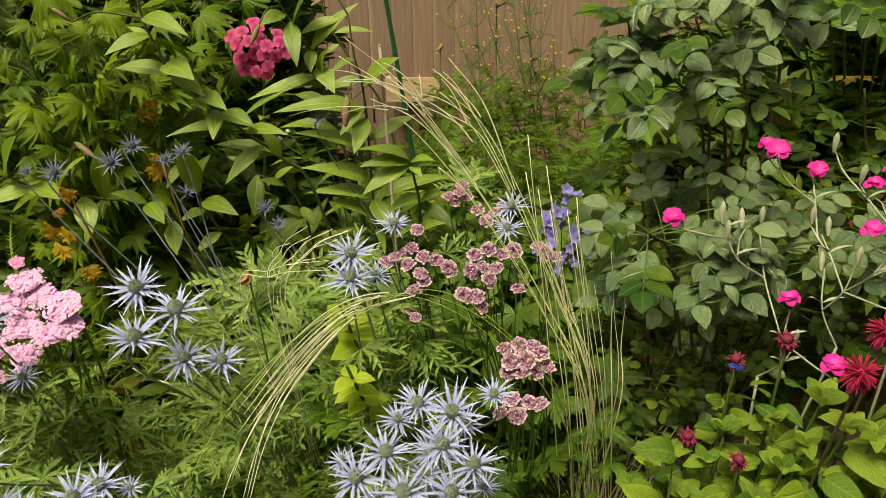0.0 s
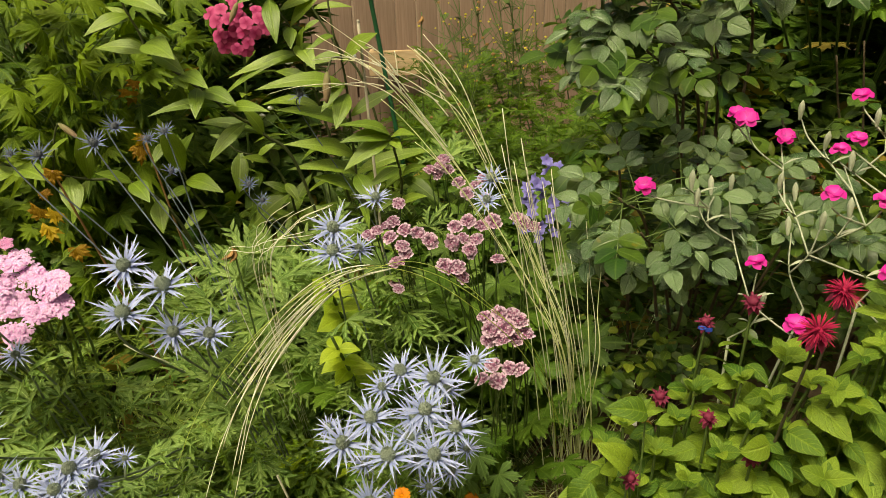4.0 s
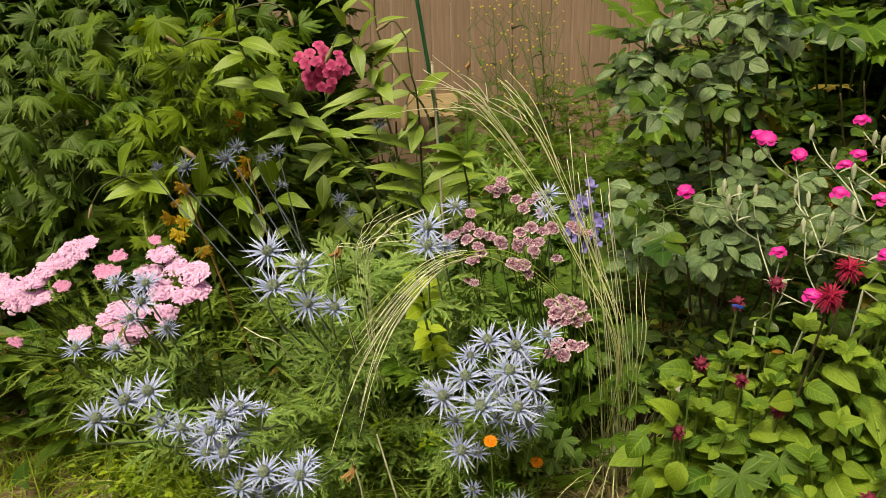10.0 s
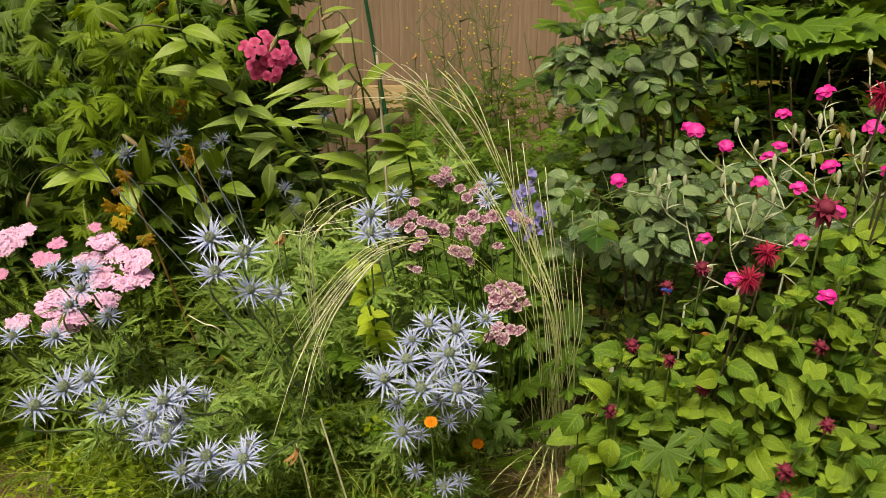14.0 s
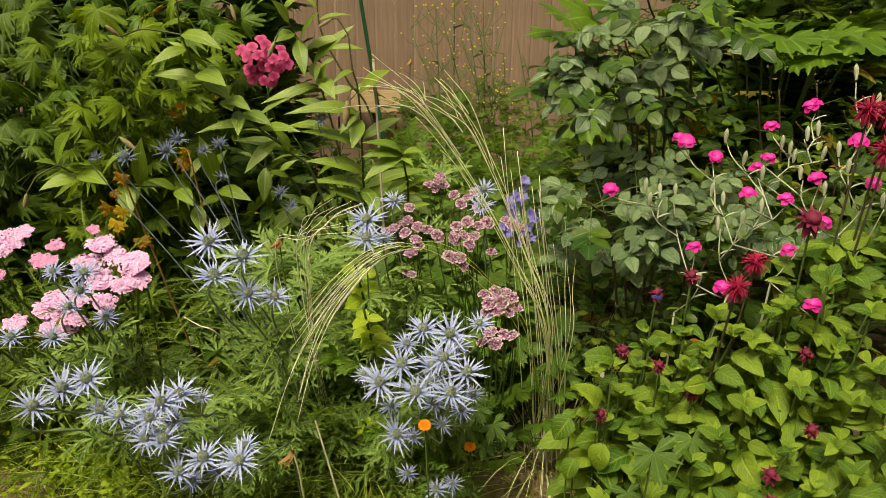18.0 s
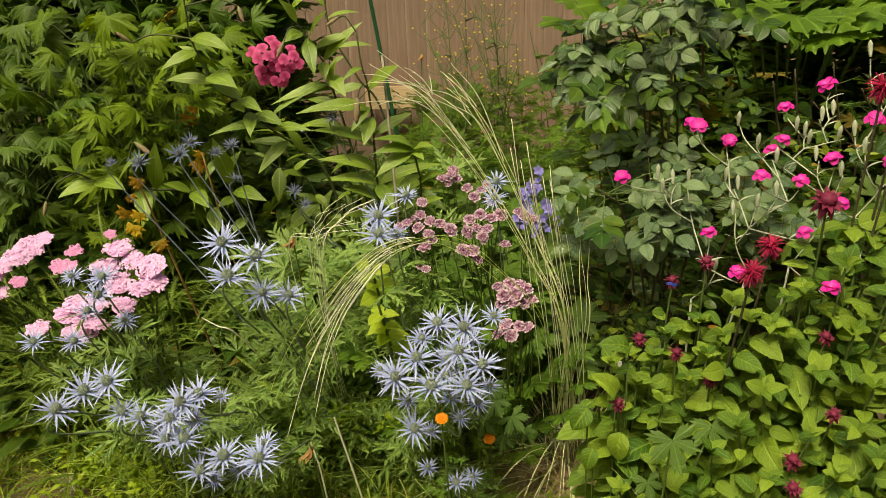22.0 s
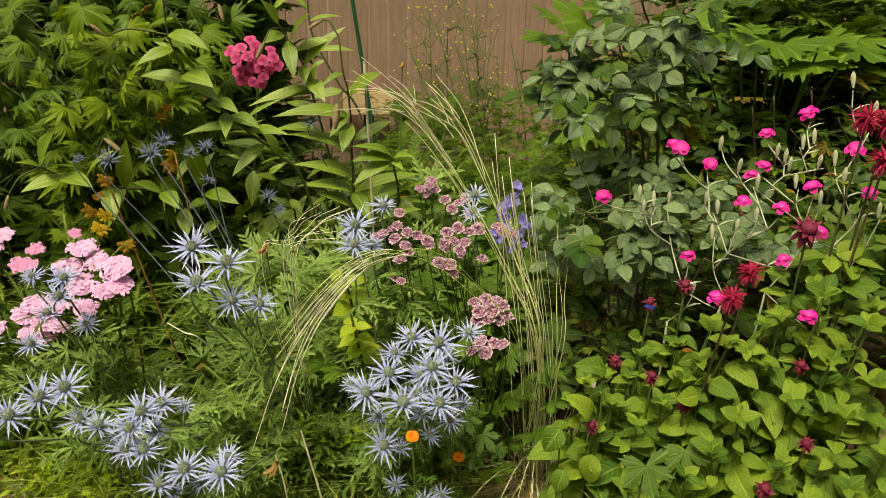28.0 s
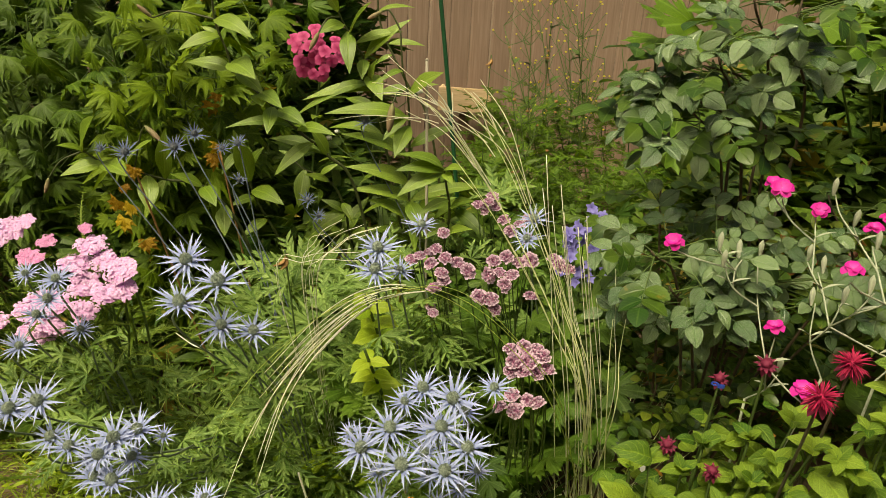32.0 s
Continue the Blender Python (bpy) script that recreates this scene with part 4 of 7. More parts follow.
lily([(-0.400, 1.820, 0.030), (-0.447, 1.720, 0.502), (-0.521, 1.680, 0.654), (-0.608, 1.660, 0.677), (-0.643, 1.650, 0.687), (-0.684, 1.640, 0.703), (-0.732, 1.640, 0.708), (-0.778, 1.640, 0.731)],
     [(0.86, -0.805, 1.590, 0.686, 0.36, 0.20), (0.88, -0.650, 1.590, 0.699, 0.40, 0.15), (0.88, -0.820, 1.640, 0.694, 0.26, 0.25), (1.00, -0.712, 1.590, 0.821, 0.42, 0.15),
      (1.00, -0.804, 1.590, 0.752, 0.30, 0.30), (0.71, -0.592, 1.590, 0.781, 0.28, 0.15), (0.57, -0.613, 1.590, 0.622, 0.42, 0.15), (0.43, -0.638, 1.610, 0.597, 0.26, 0.25),
      (0.43, -0.572, 1.610, 0.804, 0.24, 0.10), (0.30, -0.577, 1.626, 0.700, 0.36, 0.15), (0.30, -0.477, 1.616, 0.641, 0.42, 0.20), (0.23, -0.474, 1.641, 0.564, 0.42, 0.15)],
     "low leaning lily with broad hanging leaves and brown buds", 55, [((-0.627, 1.630, 0.799), (0.77, -0.11, -0.63), 0.046), ((-0.837, 1.600, 0.678), (-0.28, -0.14, -0.95), 0.036)])
lily([(-0.240, 1.950, 0.030), (-0.402, 1.840, 0.458), (-0.458, 1.800, 0.597), (-0.473, 1.790, 0.660), (-0.490, 1.790, 0.716)],
     [(0.69, -0.484, 1.741, 0.780, 0.28, 0.12), (0.59, -0.369, 1.734, 0.616, 0.34, 0.30), (0.81, -0.431, 1.789, 0.734, 0.30, 0.20), (0.53, -0.503, 1.747, 0.598, 0.34, 0.30),
      (0.38, -0.486, 1.764, 0.516, 0.34, 0.30), (1.00, -0.516, 1.740, 0.673, 0.30, 0.30)],
     "short lily with broad drooping leaves", 56, [], sprouts=6)
lily([(0.000, 1.980, 0.030), (-0.226, 1.900, 0.421), (-0.262, 1.860, 0.581), (-0.293, 1.840, 0.649), (-0.354, 1.820, 0.683), (-0.379, 1.820, 0.710)],
     [(0.78, -0.349, 1.772, 0.601, 0.36, 0.12), (0.60, -0.341, 1.790, 0.676, 0.24, 0.25), (0.42, -0.229, 1.817, 0.557, 0.34, 0.30), (0.38, -0.365, 1.814, 0.481, 0.30, 0.30),
      (0.68, -0.268, 1.832, 0.696, 0.30, 0.20), (0.38, -0.322, 1.864, 0.595, 0.30, 0.30), (0.97, -0.410, 1.820, 0.720, 0.30, 0.30), (0.28, -0.174, 1.881, 0.524, 0.26, 0.30)],
     "short lily with glossy arching leaves", 58, [], sprouts=6)
lily([(0.100, 1.780, 0.030), (0.012, 1.660, 0.514), (0.017, 1.620, 0.669), (0.009, 1.600, 0.735), (0.003, 1.590, 0.770)],
     [(1.00, -0.084, 1.540, 0.805, 0.30, 0.50), (0.97, -0.084, 1.541, 0.773, 0.32, 0.45), (0.97, -0.081, 1.541, 0.720, 0.32, 0.35), (0.97, 0.051, 1.541, 0.784, 0.30, 0.35),
      (0.94, 0.028, 1.542, 0.753, 0.32, 0.30), (0.59, -0.041, 1.561, 0.679, 0.30, 0.30), (0.53, 0.070, 1.566, 0.718, 0.28, 0.30), (0.44, -0.028, 1.577, 0.625, 0.30, 0.30),
      (0.38, 0.068, 1.584, 0.653, 0.30, 0.30)],
     "young lily with spreading leaves behind the masterwort", 57, [])


# ---- phlox ----
def phlox_floret(rnd):
    g = Geo()
    for i in range(5):
        m = Matrix.Rotation(6.2832 * i / 5, 4, "Z") @ Matrix.Rotation(0.12 + rnd.uniform(-0.15, 0.15), 4, "X")
        blade((0.22, 0.7, 1.0, 0.98, 0.55), 1.0, 0.96, 0.2, 0.12, geo=g, m=m)
    tube(g, [Vector((0, 0, -1.1)), Vector((0, 0, 0.0))], 0.09, 0.12, 5)
    return g


def phlox(seed):
    rnd = random.Random(seed)
    c = Vector((-0.347, 1.960, 0.930))
    base = on_ground(c.x - 0.05, 2.05)
    plant = thing("phlox", base, "rose-pink phlox flower cluster on a leafy stem", "phlox")
    part("stem", tube(Geo(), spline([base, base.lerp(c, 0.5) + Vector((-0.03, 0.03, 0)), c - UP * 0.03]), 0.004, 0.003).mesh("stem", M_STEM), plant)
    kinds = meshes("phlox_floret", M_PHLOX, 3, phlox_floret, 62)
    spots = [(-0.379, 1.930, 0.968), (-0.345, 1.930, 0.974), (-0.390, 1.920, 0.944), (-0.362, 1.920, 0.948), (-0.325, 1.920, 0.939), (-0.302, 1.940, 0.945), (-0.335, 1.920, 0.919), (-0.392, 1.940, 0.910), (-0.385, 1.940, 0.887),
             (-0.353, 1.920, 0.884), (-0.327, 1.920, 0.896), (-0.338, 1.940, 0.879), (-0.417, 1.970, 0.956), (-0.363, 1.970, 0.985), (-0.313, 1.970, 0.960), (-0.301, 1.980, 0.921), (-0.354, 1.940, 0.922), (-0.371, 1.950, 0.906), (-0.347, 1.950, 0.950), (-0.317, 1.950, 0.913)]
    for q in spots:
        q = Vector(q)
        n = ((q - c).normalized() * 0.4 + (VIEW - q).normalized() + UP * 0.25 + off(rnd, 0.3)).normalized()
        part("flower", rnd.choice(kinds), plant, turned(q, n.orthogonal(), n, 0.0165 * rnd.uniform(0.85, 1.15)))
    leaf = blade(LANCE, 1.0, 0.3, 0.3, 0.3).mesh("phlox_leaf", M_LILY)
    for i in range(14):
        p = base.lerp(c, 0.35 + 0.6 * i / 14)
        a = i * 1.57 + rnd.uniform(-0.3, 0.3)
        part("leaf", leaf, plant, turned(p, (math.cos(a), math.sin(a), 0.5), UP, 0.09))


phlox(61)


# ---- monkshood: the tall mass of cut leaves ----
MONKSHOOD_LEAVES = meshes("monkshood_leaf", M_ACO, 9, lambda r: ragged_leaf(r, r.uniform(3.6, 4.8)), 71)
MONKSHOOD_SHAPES = [ragged_leaf(random.Random(80 + i), 3.7) for i in range(4)]


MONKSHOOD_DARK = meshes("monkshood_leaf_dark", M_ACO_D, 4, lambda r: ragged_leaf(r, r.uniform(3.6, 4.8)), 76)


def monkshood(base, tops, label, seed, parts_share=1.0, kinds=MONKSHOOD_LEAVES, spacing=0.0235, size=0.056):
    rnd = random.Random(seed)
    base = on_ground(*base)
    plant = thing("monkshood", base, label, "monkshood", "tall cut-leaved perennials")
    rest, stalks = Geo(), Geo()
    for x, y, z in tops:
        foot = base + Vector((rnd.uniform(-0.12, 0.12), rnd.uniform(-0.1, 0.1), 0))
        pts = spline([foot, foot.lerp(Vector((x, y, z)), 0.5) + Vector((0, 0.05, 0.04)), (x, y, z)], 10)
        part("stem", tube(Geo(), pts, 0.005, 0.0025, 5).mesh("stem", M_STEM), plant)
        length = (Vector((x, y, z)) - foot).length
        count = int(length * 0.85 / spacing)
        for i in range(count):
            u = 0.15 + 0.85 * (i + rnd.random()) / count
            k = min(u, 1.0) * (len(pts) - 1)
            p = pts[int(k)].lerp(pts[min(int(k) + 1, len(pts) - 1)], k % 1)
            a = i * 2.4 + rnd.uniform(-0.5, 0.5)
            toward = (VIEW - p).normalized()
            d = (Vector((math.cos(a), math.sin(a), 0.25)) + toward * 0.55).normalized()
            reach = rnd.uniform(0.05, 0.13)
            q = p + d * reach + UP * 0.02
            tube(stalks, [p, p.lerp(q, 0.6) + UP * 0.012, q], 0.0014, 0.001, 3)
            hang = (d * 0.9 + Vector((0, 0, -0.55 + rnd.uniform(-0.35, 0.35)))).normalized()
            s = size * rnd.uniform(0.62, 1.25)
            m = turned(q, hang + off(rnd, 0.45), UP * 0.7 + toward * 0.7 + off(rnd, 0.6), s)
            if hides(q, q + hang * s):
                continue
            if rnd.random() < parts_share:
                part("leaf", rnd.choice(kinds), plant, m)
            else:
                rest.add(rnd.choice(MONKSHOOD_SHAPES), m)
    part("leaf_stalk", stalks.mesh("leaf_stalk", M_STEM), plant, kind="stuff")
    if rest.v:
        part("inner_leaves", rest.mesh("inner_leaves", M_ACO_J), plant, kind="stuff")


monkshood((-0.75, 1.95), [(-0.790, 1.800, 1.015), (-0.671, 1.780, 1.043), (-0.607, 1.750, 0.931), (-0.710, 1.720, 0.881), (-0.844, 1.750, 0.876), (-0.566, 1.850, 0.974), (-0.533, 2.000, 1.004), (-0.695, 1.900, 0.982), (-0.596, 1.850, 0.821), (-0.541, 2.050, 0.881), (-0.686, 1.800, 0.772)],
          "tall leafy monkshood with deeply cut fresh green leaves", 72)
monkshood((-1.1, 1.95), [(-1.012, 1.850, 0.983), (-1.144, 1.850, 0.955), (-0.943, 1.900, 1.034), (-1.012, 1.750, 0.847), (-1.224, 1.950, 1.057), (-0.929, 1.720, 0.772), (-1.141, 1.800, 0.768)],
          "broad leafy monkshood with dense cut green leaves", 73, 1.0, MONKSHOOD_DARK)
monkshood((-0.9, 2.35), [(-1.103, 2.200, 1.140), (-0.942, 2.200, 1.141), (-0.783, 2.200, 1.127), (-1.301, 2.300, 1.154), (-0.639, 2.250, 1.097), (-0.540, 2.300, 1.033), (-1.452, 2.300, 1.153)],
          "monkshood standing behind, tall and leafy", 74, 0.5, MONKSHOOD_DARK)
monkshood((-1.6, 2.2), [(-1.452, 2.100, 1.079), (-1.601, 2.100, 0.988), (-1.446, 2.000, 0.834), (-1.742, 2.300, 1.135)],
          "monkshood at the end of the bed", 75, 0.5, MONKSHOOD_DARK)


def yellowed_stem(spots, base, seed):
    """A dying shoot whose leaves have turned yellow and brown."""
    rnd = random.Random(seed)
    base = on_ground(*base)
    plant = thing("withered_shoot", base, "dying shoot with yellow and brown leaves among lilies", "withered shoot", "withered shoots")
    kinds = meshes("yellowed_leaf", M_OLD, 3, lambda r: cut_leaf(r, 5, 2.8, 0.36, 1, 0.34, 0.18, 0.6), seed)
    top = Vector(spots[0])
    part("stem", tube(Geo(), spline([base, base.lerp(top, 0.6), top]), 0.003, 0.002).mesh("stem", M_DEAD), plant)
    for q in spots:
        q = Vector(q)
        part("leaf", rnd.choice(kinds), plant, turned(q, (rnd.uniform(-0.5, 0.5), -0.3, -0.8), (VIEW - q).normalized() + off(rnd, 0.5), rnd.uniform(0.022, 0.042)))


yellowed_stem([(-0.574, 1.480, 0.753), (-0.589, 1.460, 0.722), (-0.601, 1.460, 0.691), (-0.576, 1.460, 0.685), (-0.587, 1.450, 0.661), (-0.532, 1.420, 0.634)], (-0.5, 1.7), 77)
yellowed_stem([(-0.501, 1.700, 0.753), (-0.513, 1.700, 0.732), (-0.519, 1.750, 0.852), (-0.531, 1.750, 0.831)], (-0.45, 1.85), 78)


# ---- rose bush ----
ROSE_LEAFLETS = meshes("rose_leaflet", M_ROSE, 5, lambda r: blade(EGG, 1.0, r.uniform(0.64, 0.76), r.uniform(0.1, 0.5), r.uniform(0.12, 0.4), r.uniform(-0.3, 0.3), 0.03, r, full=True), 91)
ROSE_SHAPES = [blade(ROUND, 1.0, 0.74, 0.2, 0.2, 0.1) for _ in range(2)]


def rose_spray(plant, p, d, n, size, rnd, stalks, rest=None):
    """One compound leaf: two pairs of leaflets and one at the tip."""
    d = Vector(d).normalized()
    n = Vector(n).normalized()
    x = d.cross(n).normalized()
    n = x.cross(d)
    tube(stalks, [p, p + d * size * 1.9], 0.0013, 0.001, 3)
    for along, side in ((0.75, -1), (0.75, 1), (1.45, -1), (1.45, 1), (1.95, 0)):
        q = p + d * size * along
        out = (d * (0.45 if side else 1.0) + x * side + off(rnd, 0.15)).normalized()
        m = turned(q, out, n + off(rnd, 0.3), size * rnd.uniform(0.85, 1.12))
        if hides(q, q + out * size):
            continue
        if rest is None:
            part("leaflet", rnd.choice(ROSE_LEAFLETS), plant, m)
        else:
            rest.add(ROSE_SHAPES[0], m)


def rose_bush(base, canes, label, seed, size=0.044, near=60, fill=60, face=0.4, low=0.3, reach=0.12, sprays=()):
    rnd = random.Random(seed)
    base = on_ground(*base)
    plant = thing("rose_bush", base, label, "rose bush", "rose bushes")
    stalks, rest = Geo(), Geo()
    runs = []
    for c in canes:
        foot = base + Vector((rnd.uniform(-0.05, 0.05), rnd.uniform(-0.05, 0.05), 0))
        pts = spline([foot, *c], 9)
        runs.append(pts)
        part("cane", tube(Geo(), pts, 0.0034, 0.002, 6).mesh("cane", M_WOODY), plant)
    for i in range(near + fill):
        pts = runs[i % len(runs)]
        u = rnd.uniform(low, 1.0) ** 0.7
        p = pts[int(u * (len(pts) - 1))]
        toward = (VIEW - p).normalized()
        a = rnd.uniform(0, 6.2832)
        d = Vector((math.cos(a), math.sin(a), rnd.uniform(-0.2, 0.5)))
        inner = i >= near
        if not inner:
            d = (d + toward * 0.7).normalized()
        q = p + d.normalized() * rnd.uniform(0.01, reach)
        tube(stalks, [p, q], 0.0012, 0.0012, 3)
        dd = (d + Vector((0, 0, rnd.uniform(-0.7, 0.1)))).normalized()
        rose_spray(plant, q, dd, toward * face + UP * 0.7 + off(rnd, 0.3), size * rnd.uniform(0.8, 1.25), rnd, stalks, rest if inner else None)
    for x, z, y in sprays:
        q = Vector((x, y, z))
        p = min((c for pts in runs for c in pts[len(pts) // 2:]), key=lambda c: (c - q).length)
        d = ((q - p).normalized() * 0.5 + Vector((rnd.uniform(-0.6, 0.6), -0.5, rnd.uniform(-0.7, 0.0)))).normalized()
        q = q - d * size * 1.2
        tube(stalks, [p, p.lerp(q, 0.6) + UP * 0.01, q], 0.0016, 0.0012, 4)
        rose_spray(plant, q, d, (VIEW - q).normalized() * 0.9 + UP * 0.9 + off(rnd, 0.4), size * rnd.uniform(0.92, 1.15), rnd, stalks)
    part("leaf_stalk", stalks.mesh("leaf_stalk", M_STEM), plant, kind="stuff")
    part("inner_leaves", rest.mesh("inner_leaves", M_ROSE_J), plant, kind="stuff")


rose_bush((0.62, 1.75), [[(0.537, 1.620, 0.768), (0.416, 1.480, 0.949)], [(0.533, 1.600, 0.848), (0.458, 1.500, 1.024)], [(0.599, 1.620, 0.871), (0.403, 1.550, 1.020)],
                         [(0.683, 1.700, 0.845), (0.604, 1.600, 1.040), (0.603, 1.600, 1.130)], [(0.610, 1.700, 0.896), (0.522, 1.600, 1.118)],
                         [(0.544, 1.550, 0.834), (0.362, 1.500, 0.968)]],
          "tall rose bush with blue-green glossy oval leaves", 92, 0.038, 16, 46, 0.4, 0.5,
          sprays=[(0.414, 0.971, 1.44), (0.335, 0.989, 1.46), (0.370, 1.042, 1.46), (0.335, 0.929, 1.47), (0.445, 1.036, 1.45), (0.480, 1.057, 1.46), (0.558, 1.023, 1.46), (0.518, 0.980, 1.47),
                  (0.586, 1.044, 1.47), (0.635, 1.013, 1.50), (0.477, 0.930, 1.46), (0.441, 0.896, 1.46), (0.367, 0.964, 1.46), (0.570, 1.075, 1.48), (0.391, 1.027, 1.48), (0.520, 1.049, 1.49)])
rose_bush((1.2, 2.0), [[(1.055, 1.900, 0.598), (0.975, 1.850, 0.877)], [(1.162, 1.900, 0.599), (1.071, 1.850, 0.892)], [(1.000, 1.900, 0.645), (0.923, 1.850, 0.849)], [(1.243, 1.900, 0.647), (1.127, 1.800, 0.831)], [(1.208, 1.900, 0.600), (1.035, 1.850, 0.792)]],
          "broad rose bush with dull green leaves behind campion", 95, 0.030, 0, 14)
rose_bush((0.57, 1.6), [[(0.484, 1.430, 0.540), (0.407, 1.330, 0.677)], [(0.447, 1.410, 0.612), (0.373, 1.350, 0.728)], [(0.526, 1.430, 0.593), (0.476, 1.390, 0.711)], [(0.604, 1.450, 0.599), (0.599, 1.430, 0.663)], [(0.671, 1.450, 0.560), (0.720, 1.450, 0.626)]],
          "low rose shoots with rounded grey-green leaves", 93, 0.033, 54, 26, 0.75, 0.6, 0.085)
rose_bush((0.5, 1.72), [[(0.466, 1.600, 0.409), (0.429, 1.650, 0.760)], [(0.551, 1.550, 0.374), (0.557, 1.600, 0.556)], [(0.685, 1.600, 0.411), (0.638, 1.700, 0.695)], [(0.845, 1.700, 0.522), (0.787, 1.750, 0.740)], [(0.455, 1.500, 0.279), (0.456, 1.500, 0.397)]],
          "shaded rose stems with yellowing inner leaves", 94, 0.026, 0, 120, 0.4, 0.5)


# ---- bee balm ----
BEE_LEAVES = meshes("bee_balm_leaf", M_BEE, 9, lambda r: blade(HEART, 1.0, r.uniform(0.58, 0.72), r.uniform(0.15, 0.75), r.uniform(-0.05, 0.35), r.uniform(-0.4, 0.4), 0.025, r, full=True), 101)
BEE_SHAPES = [blade(HEART, 1.0, 0.5, 0.35, 0.35) for _ in range(2)]


def bee_flower(rnd, count=120):
    g = Geo()
    for i in range(count):
        a = 6.2832 * i / count + rnd.uniform(-0.15, 0.15)
        m = Matrix.Rotation(a, 4, "Z") @ Matrix.Rotation(rnd.uniform(-0.4, 1.3), 4, "X")
        blade((0.5, 0.7, 0.8, 1.0, 0.9, 0.2), rnd.uniform(0.45, 1.0), 0.06, rnd.uniform(0.05, 0.6), 0.6, geo=g, m=m)
    return ball(g, (0, 0, 0.05), 0.24, 5, 9, 0.8, 0.08)


def bee_bud(rnd):
    g = ball(Geo(), (0, 0, 0.2), 0.42, 6, 10, 0.8, 0.1)
    for i in range(12):
        m = Matrix.Rotation(6.2832 * i / 12, 4, "Z") @ Matrix.Rotation(rnd.uniform(-0.1, 0.7), 4, "X")
        blade((0.6, 1.0, 0.8, 0.0), rnd.uniform(0.7, 1.0), 0.3, 0.1, 0.4, geo=g, m=m)
    return g


BEE_FLOWERS = meshes("bee_balm_flower", M_BEEFL, 2, bee_flower, 102)
BEE_BUDS = meshes("bee_balm_bud", M_BEEDARK, 3, bee_bud, 103)


def bee_balm(base, shoots, label, seed, spacing=0.036, size=0.068, share=1.0, low_leaves=()):
    """Shoots: tip place, flower size, kind (open, bud, none)."""
    rnd = random.Random(seed)
    base = on_ground(*base)
    plant = thing("bee_balm", base, label, "bee balm", "bee balm clumps")
    rest = Geo()
    for x, y, z, r, kind in shoots:
        tip = Vector((x, y, z))
        foot = Vector((base.x * 0.5 + x * 0.5 + rnd.uniform(-0.04, 0.04), base.y * 0.6 + y * 0.4 + rnd.uniform(0, 0.06), 0.0))
        foot.z = ground_z(foot.x, foot.y)
        pts = spline([foot, foot.lerp(tip, 0.5) + Vector((0, 0.02, 0.02)), tip - UP * 0.01], 10)
        part("stem", tube(Geo(), pts, 0.0027, 0.0019, 4).mesh("stem", M_DARKSTEM if kind == "open" else M_STEM), plant)
        count = int((tip - foot).length * (0.8 if kind == "open" else 0.93) / spacing)
        for i in range(count):
            u = 0.12 + (0.70 if kind == "open" else 0.86) * i / count
            p = pts[int(u * (len(pts) - 1))]
            toward = (VIEW - p).normalized()
            for s in (0, math.pi):
                a = i * 1.57 + s + rnd.uniform(-0.35, 0.35) + seed
                d = (Vector((math.cos(a), math.sin(a), rnd.uniform(-0.25, 0.45))) + toward * 0.25).normalized()
                grow = size * rnd.uniform(0.6, 1.12) * (0.55 if u > 0.8 else 1.0) * (0.75 if kind == "open" else 1.0) * min(1.0, ((VIEW - p).length / 1.3) ** 1.6)
                m = turned(p + d * 0.012, d, UP * 0.8 + toward * 0.5 + off(rnd, 0.6), grow)
                if rnd.random() < share and u > 0.3:
                    part("leaf", rnd.choice(BEE_LEAVES), plant, m)
                else:
                    rest.add(BEE_SHAPES[0], m)
        if kind == "none":
            for i in range(5):
                a = i * 2.4 + seed
                d = (Vector((math.cos(a), math.sin(a), rnd.uniform(0.3, 1.4))) + (VIEW - tip).normalized() * 0.4).normalized()
                part("leaf", rnd.choice(BEE_LEAVES), plant, turned(tip, d, UP + (VIEW - tip).normalized() + off(rnd, 0.4), size * rnd.uniform(0.28, 0.5)))
        else:
            axis = (UP + (tip - VIEW).normalized() * -0.45 + off(rnd, 0.2)).normalized()
            mm = turned(tip, axis.orthogonal(), axis, r)
            head = part("flower_head", rnd.choice(BEE_FLOWERS if kind == "open" else BEE_BUDS), plant, mm,
                        "shaggy crimson flower head" if kind == "open" else "dark crimson flower bud")
            collar = Geo()
            for i in range(6):
                blade(HEART, 0.85, 0.42, 0.5, 0.3, geo=collar, m=Matrix.Rotation(1.047 * i, 4, "Z") @ Matrix.Rotation(-0.25, 4, "X") @ Matrix.Translation((0, 0, -0.15)))
            part("collar", collar.mesh("collar", M_BEEDARK if i % 2 else M_BEE), head, top=plant)
    for (x, y, z), tip, width in low_leaves:
        p, q = Vector((x, y, z)), Vector(tip)
        stalk = Vector((p.x + 0.02, p.y + 0.06, ground_z(p.x + 0.02, p.y + 0.06)))
        part("leaf_stalk", tube(Geo(), bowed(stalk, p, 0.01, n=5), 0.0018, 0.0014).mesh("leaf_stalk", M_STEM), plant)
        shape = blade(HEART, 0.85, width * 0.85, 0.45, 0.5, rnd.uniform(-0.4, 0.4), 0.04, rnd, full=True)
        part("leaf", shape.mesh("leaf", M_BEE), plant, turned(p, q - p, UP * 0.5 + (VIEW - p).normalized() + off(rnd, 0.3), (q - p).length * 0.78))
    if rest.v:
        part("inner_leaves", rest.mesh("inner_leaves", M_BEE_J), plant, kind="stuff")


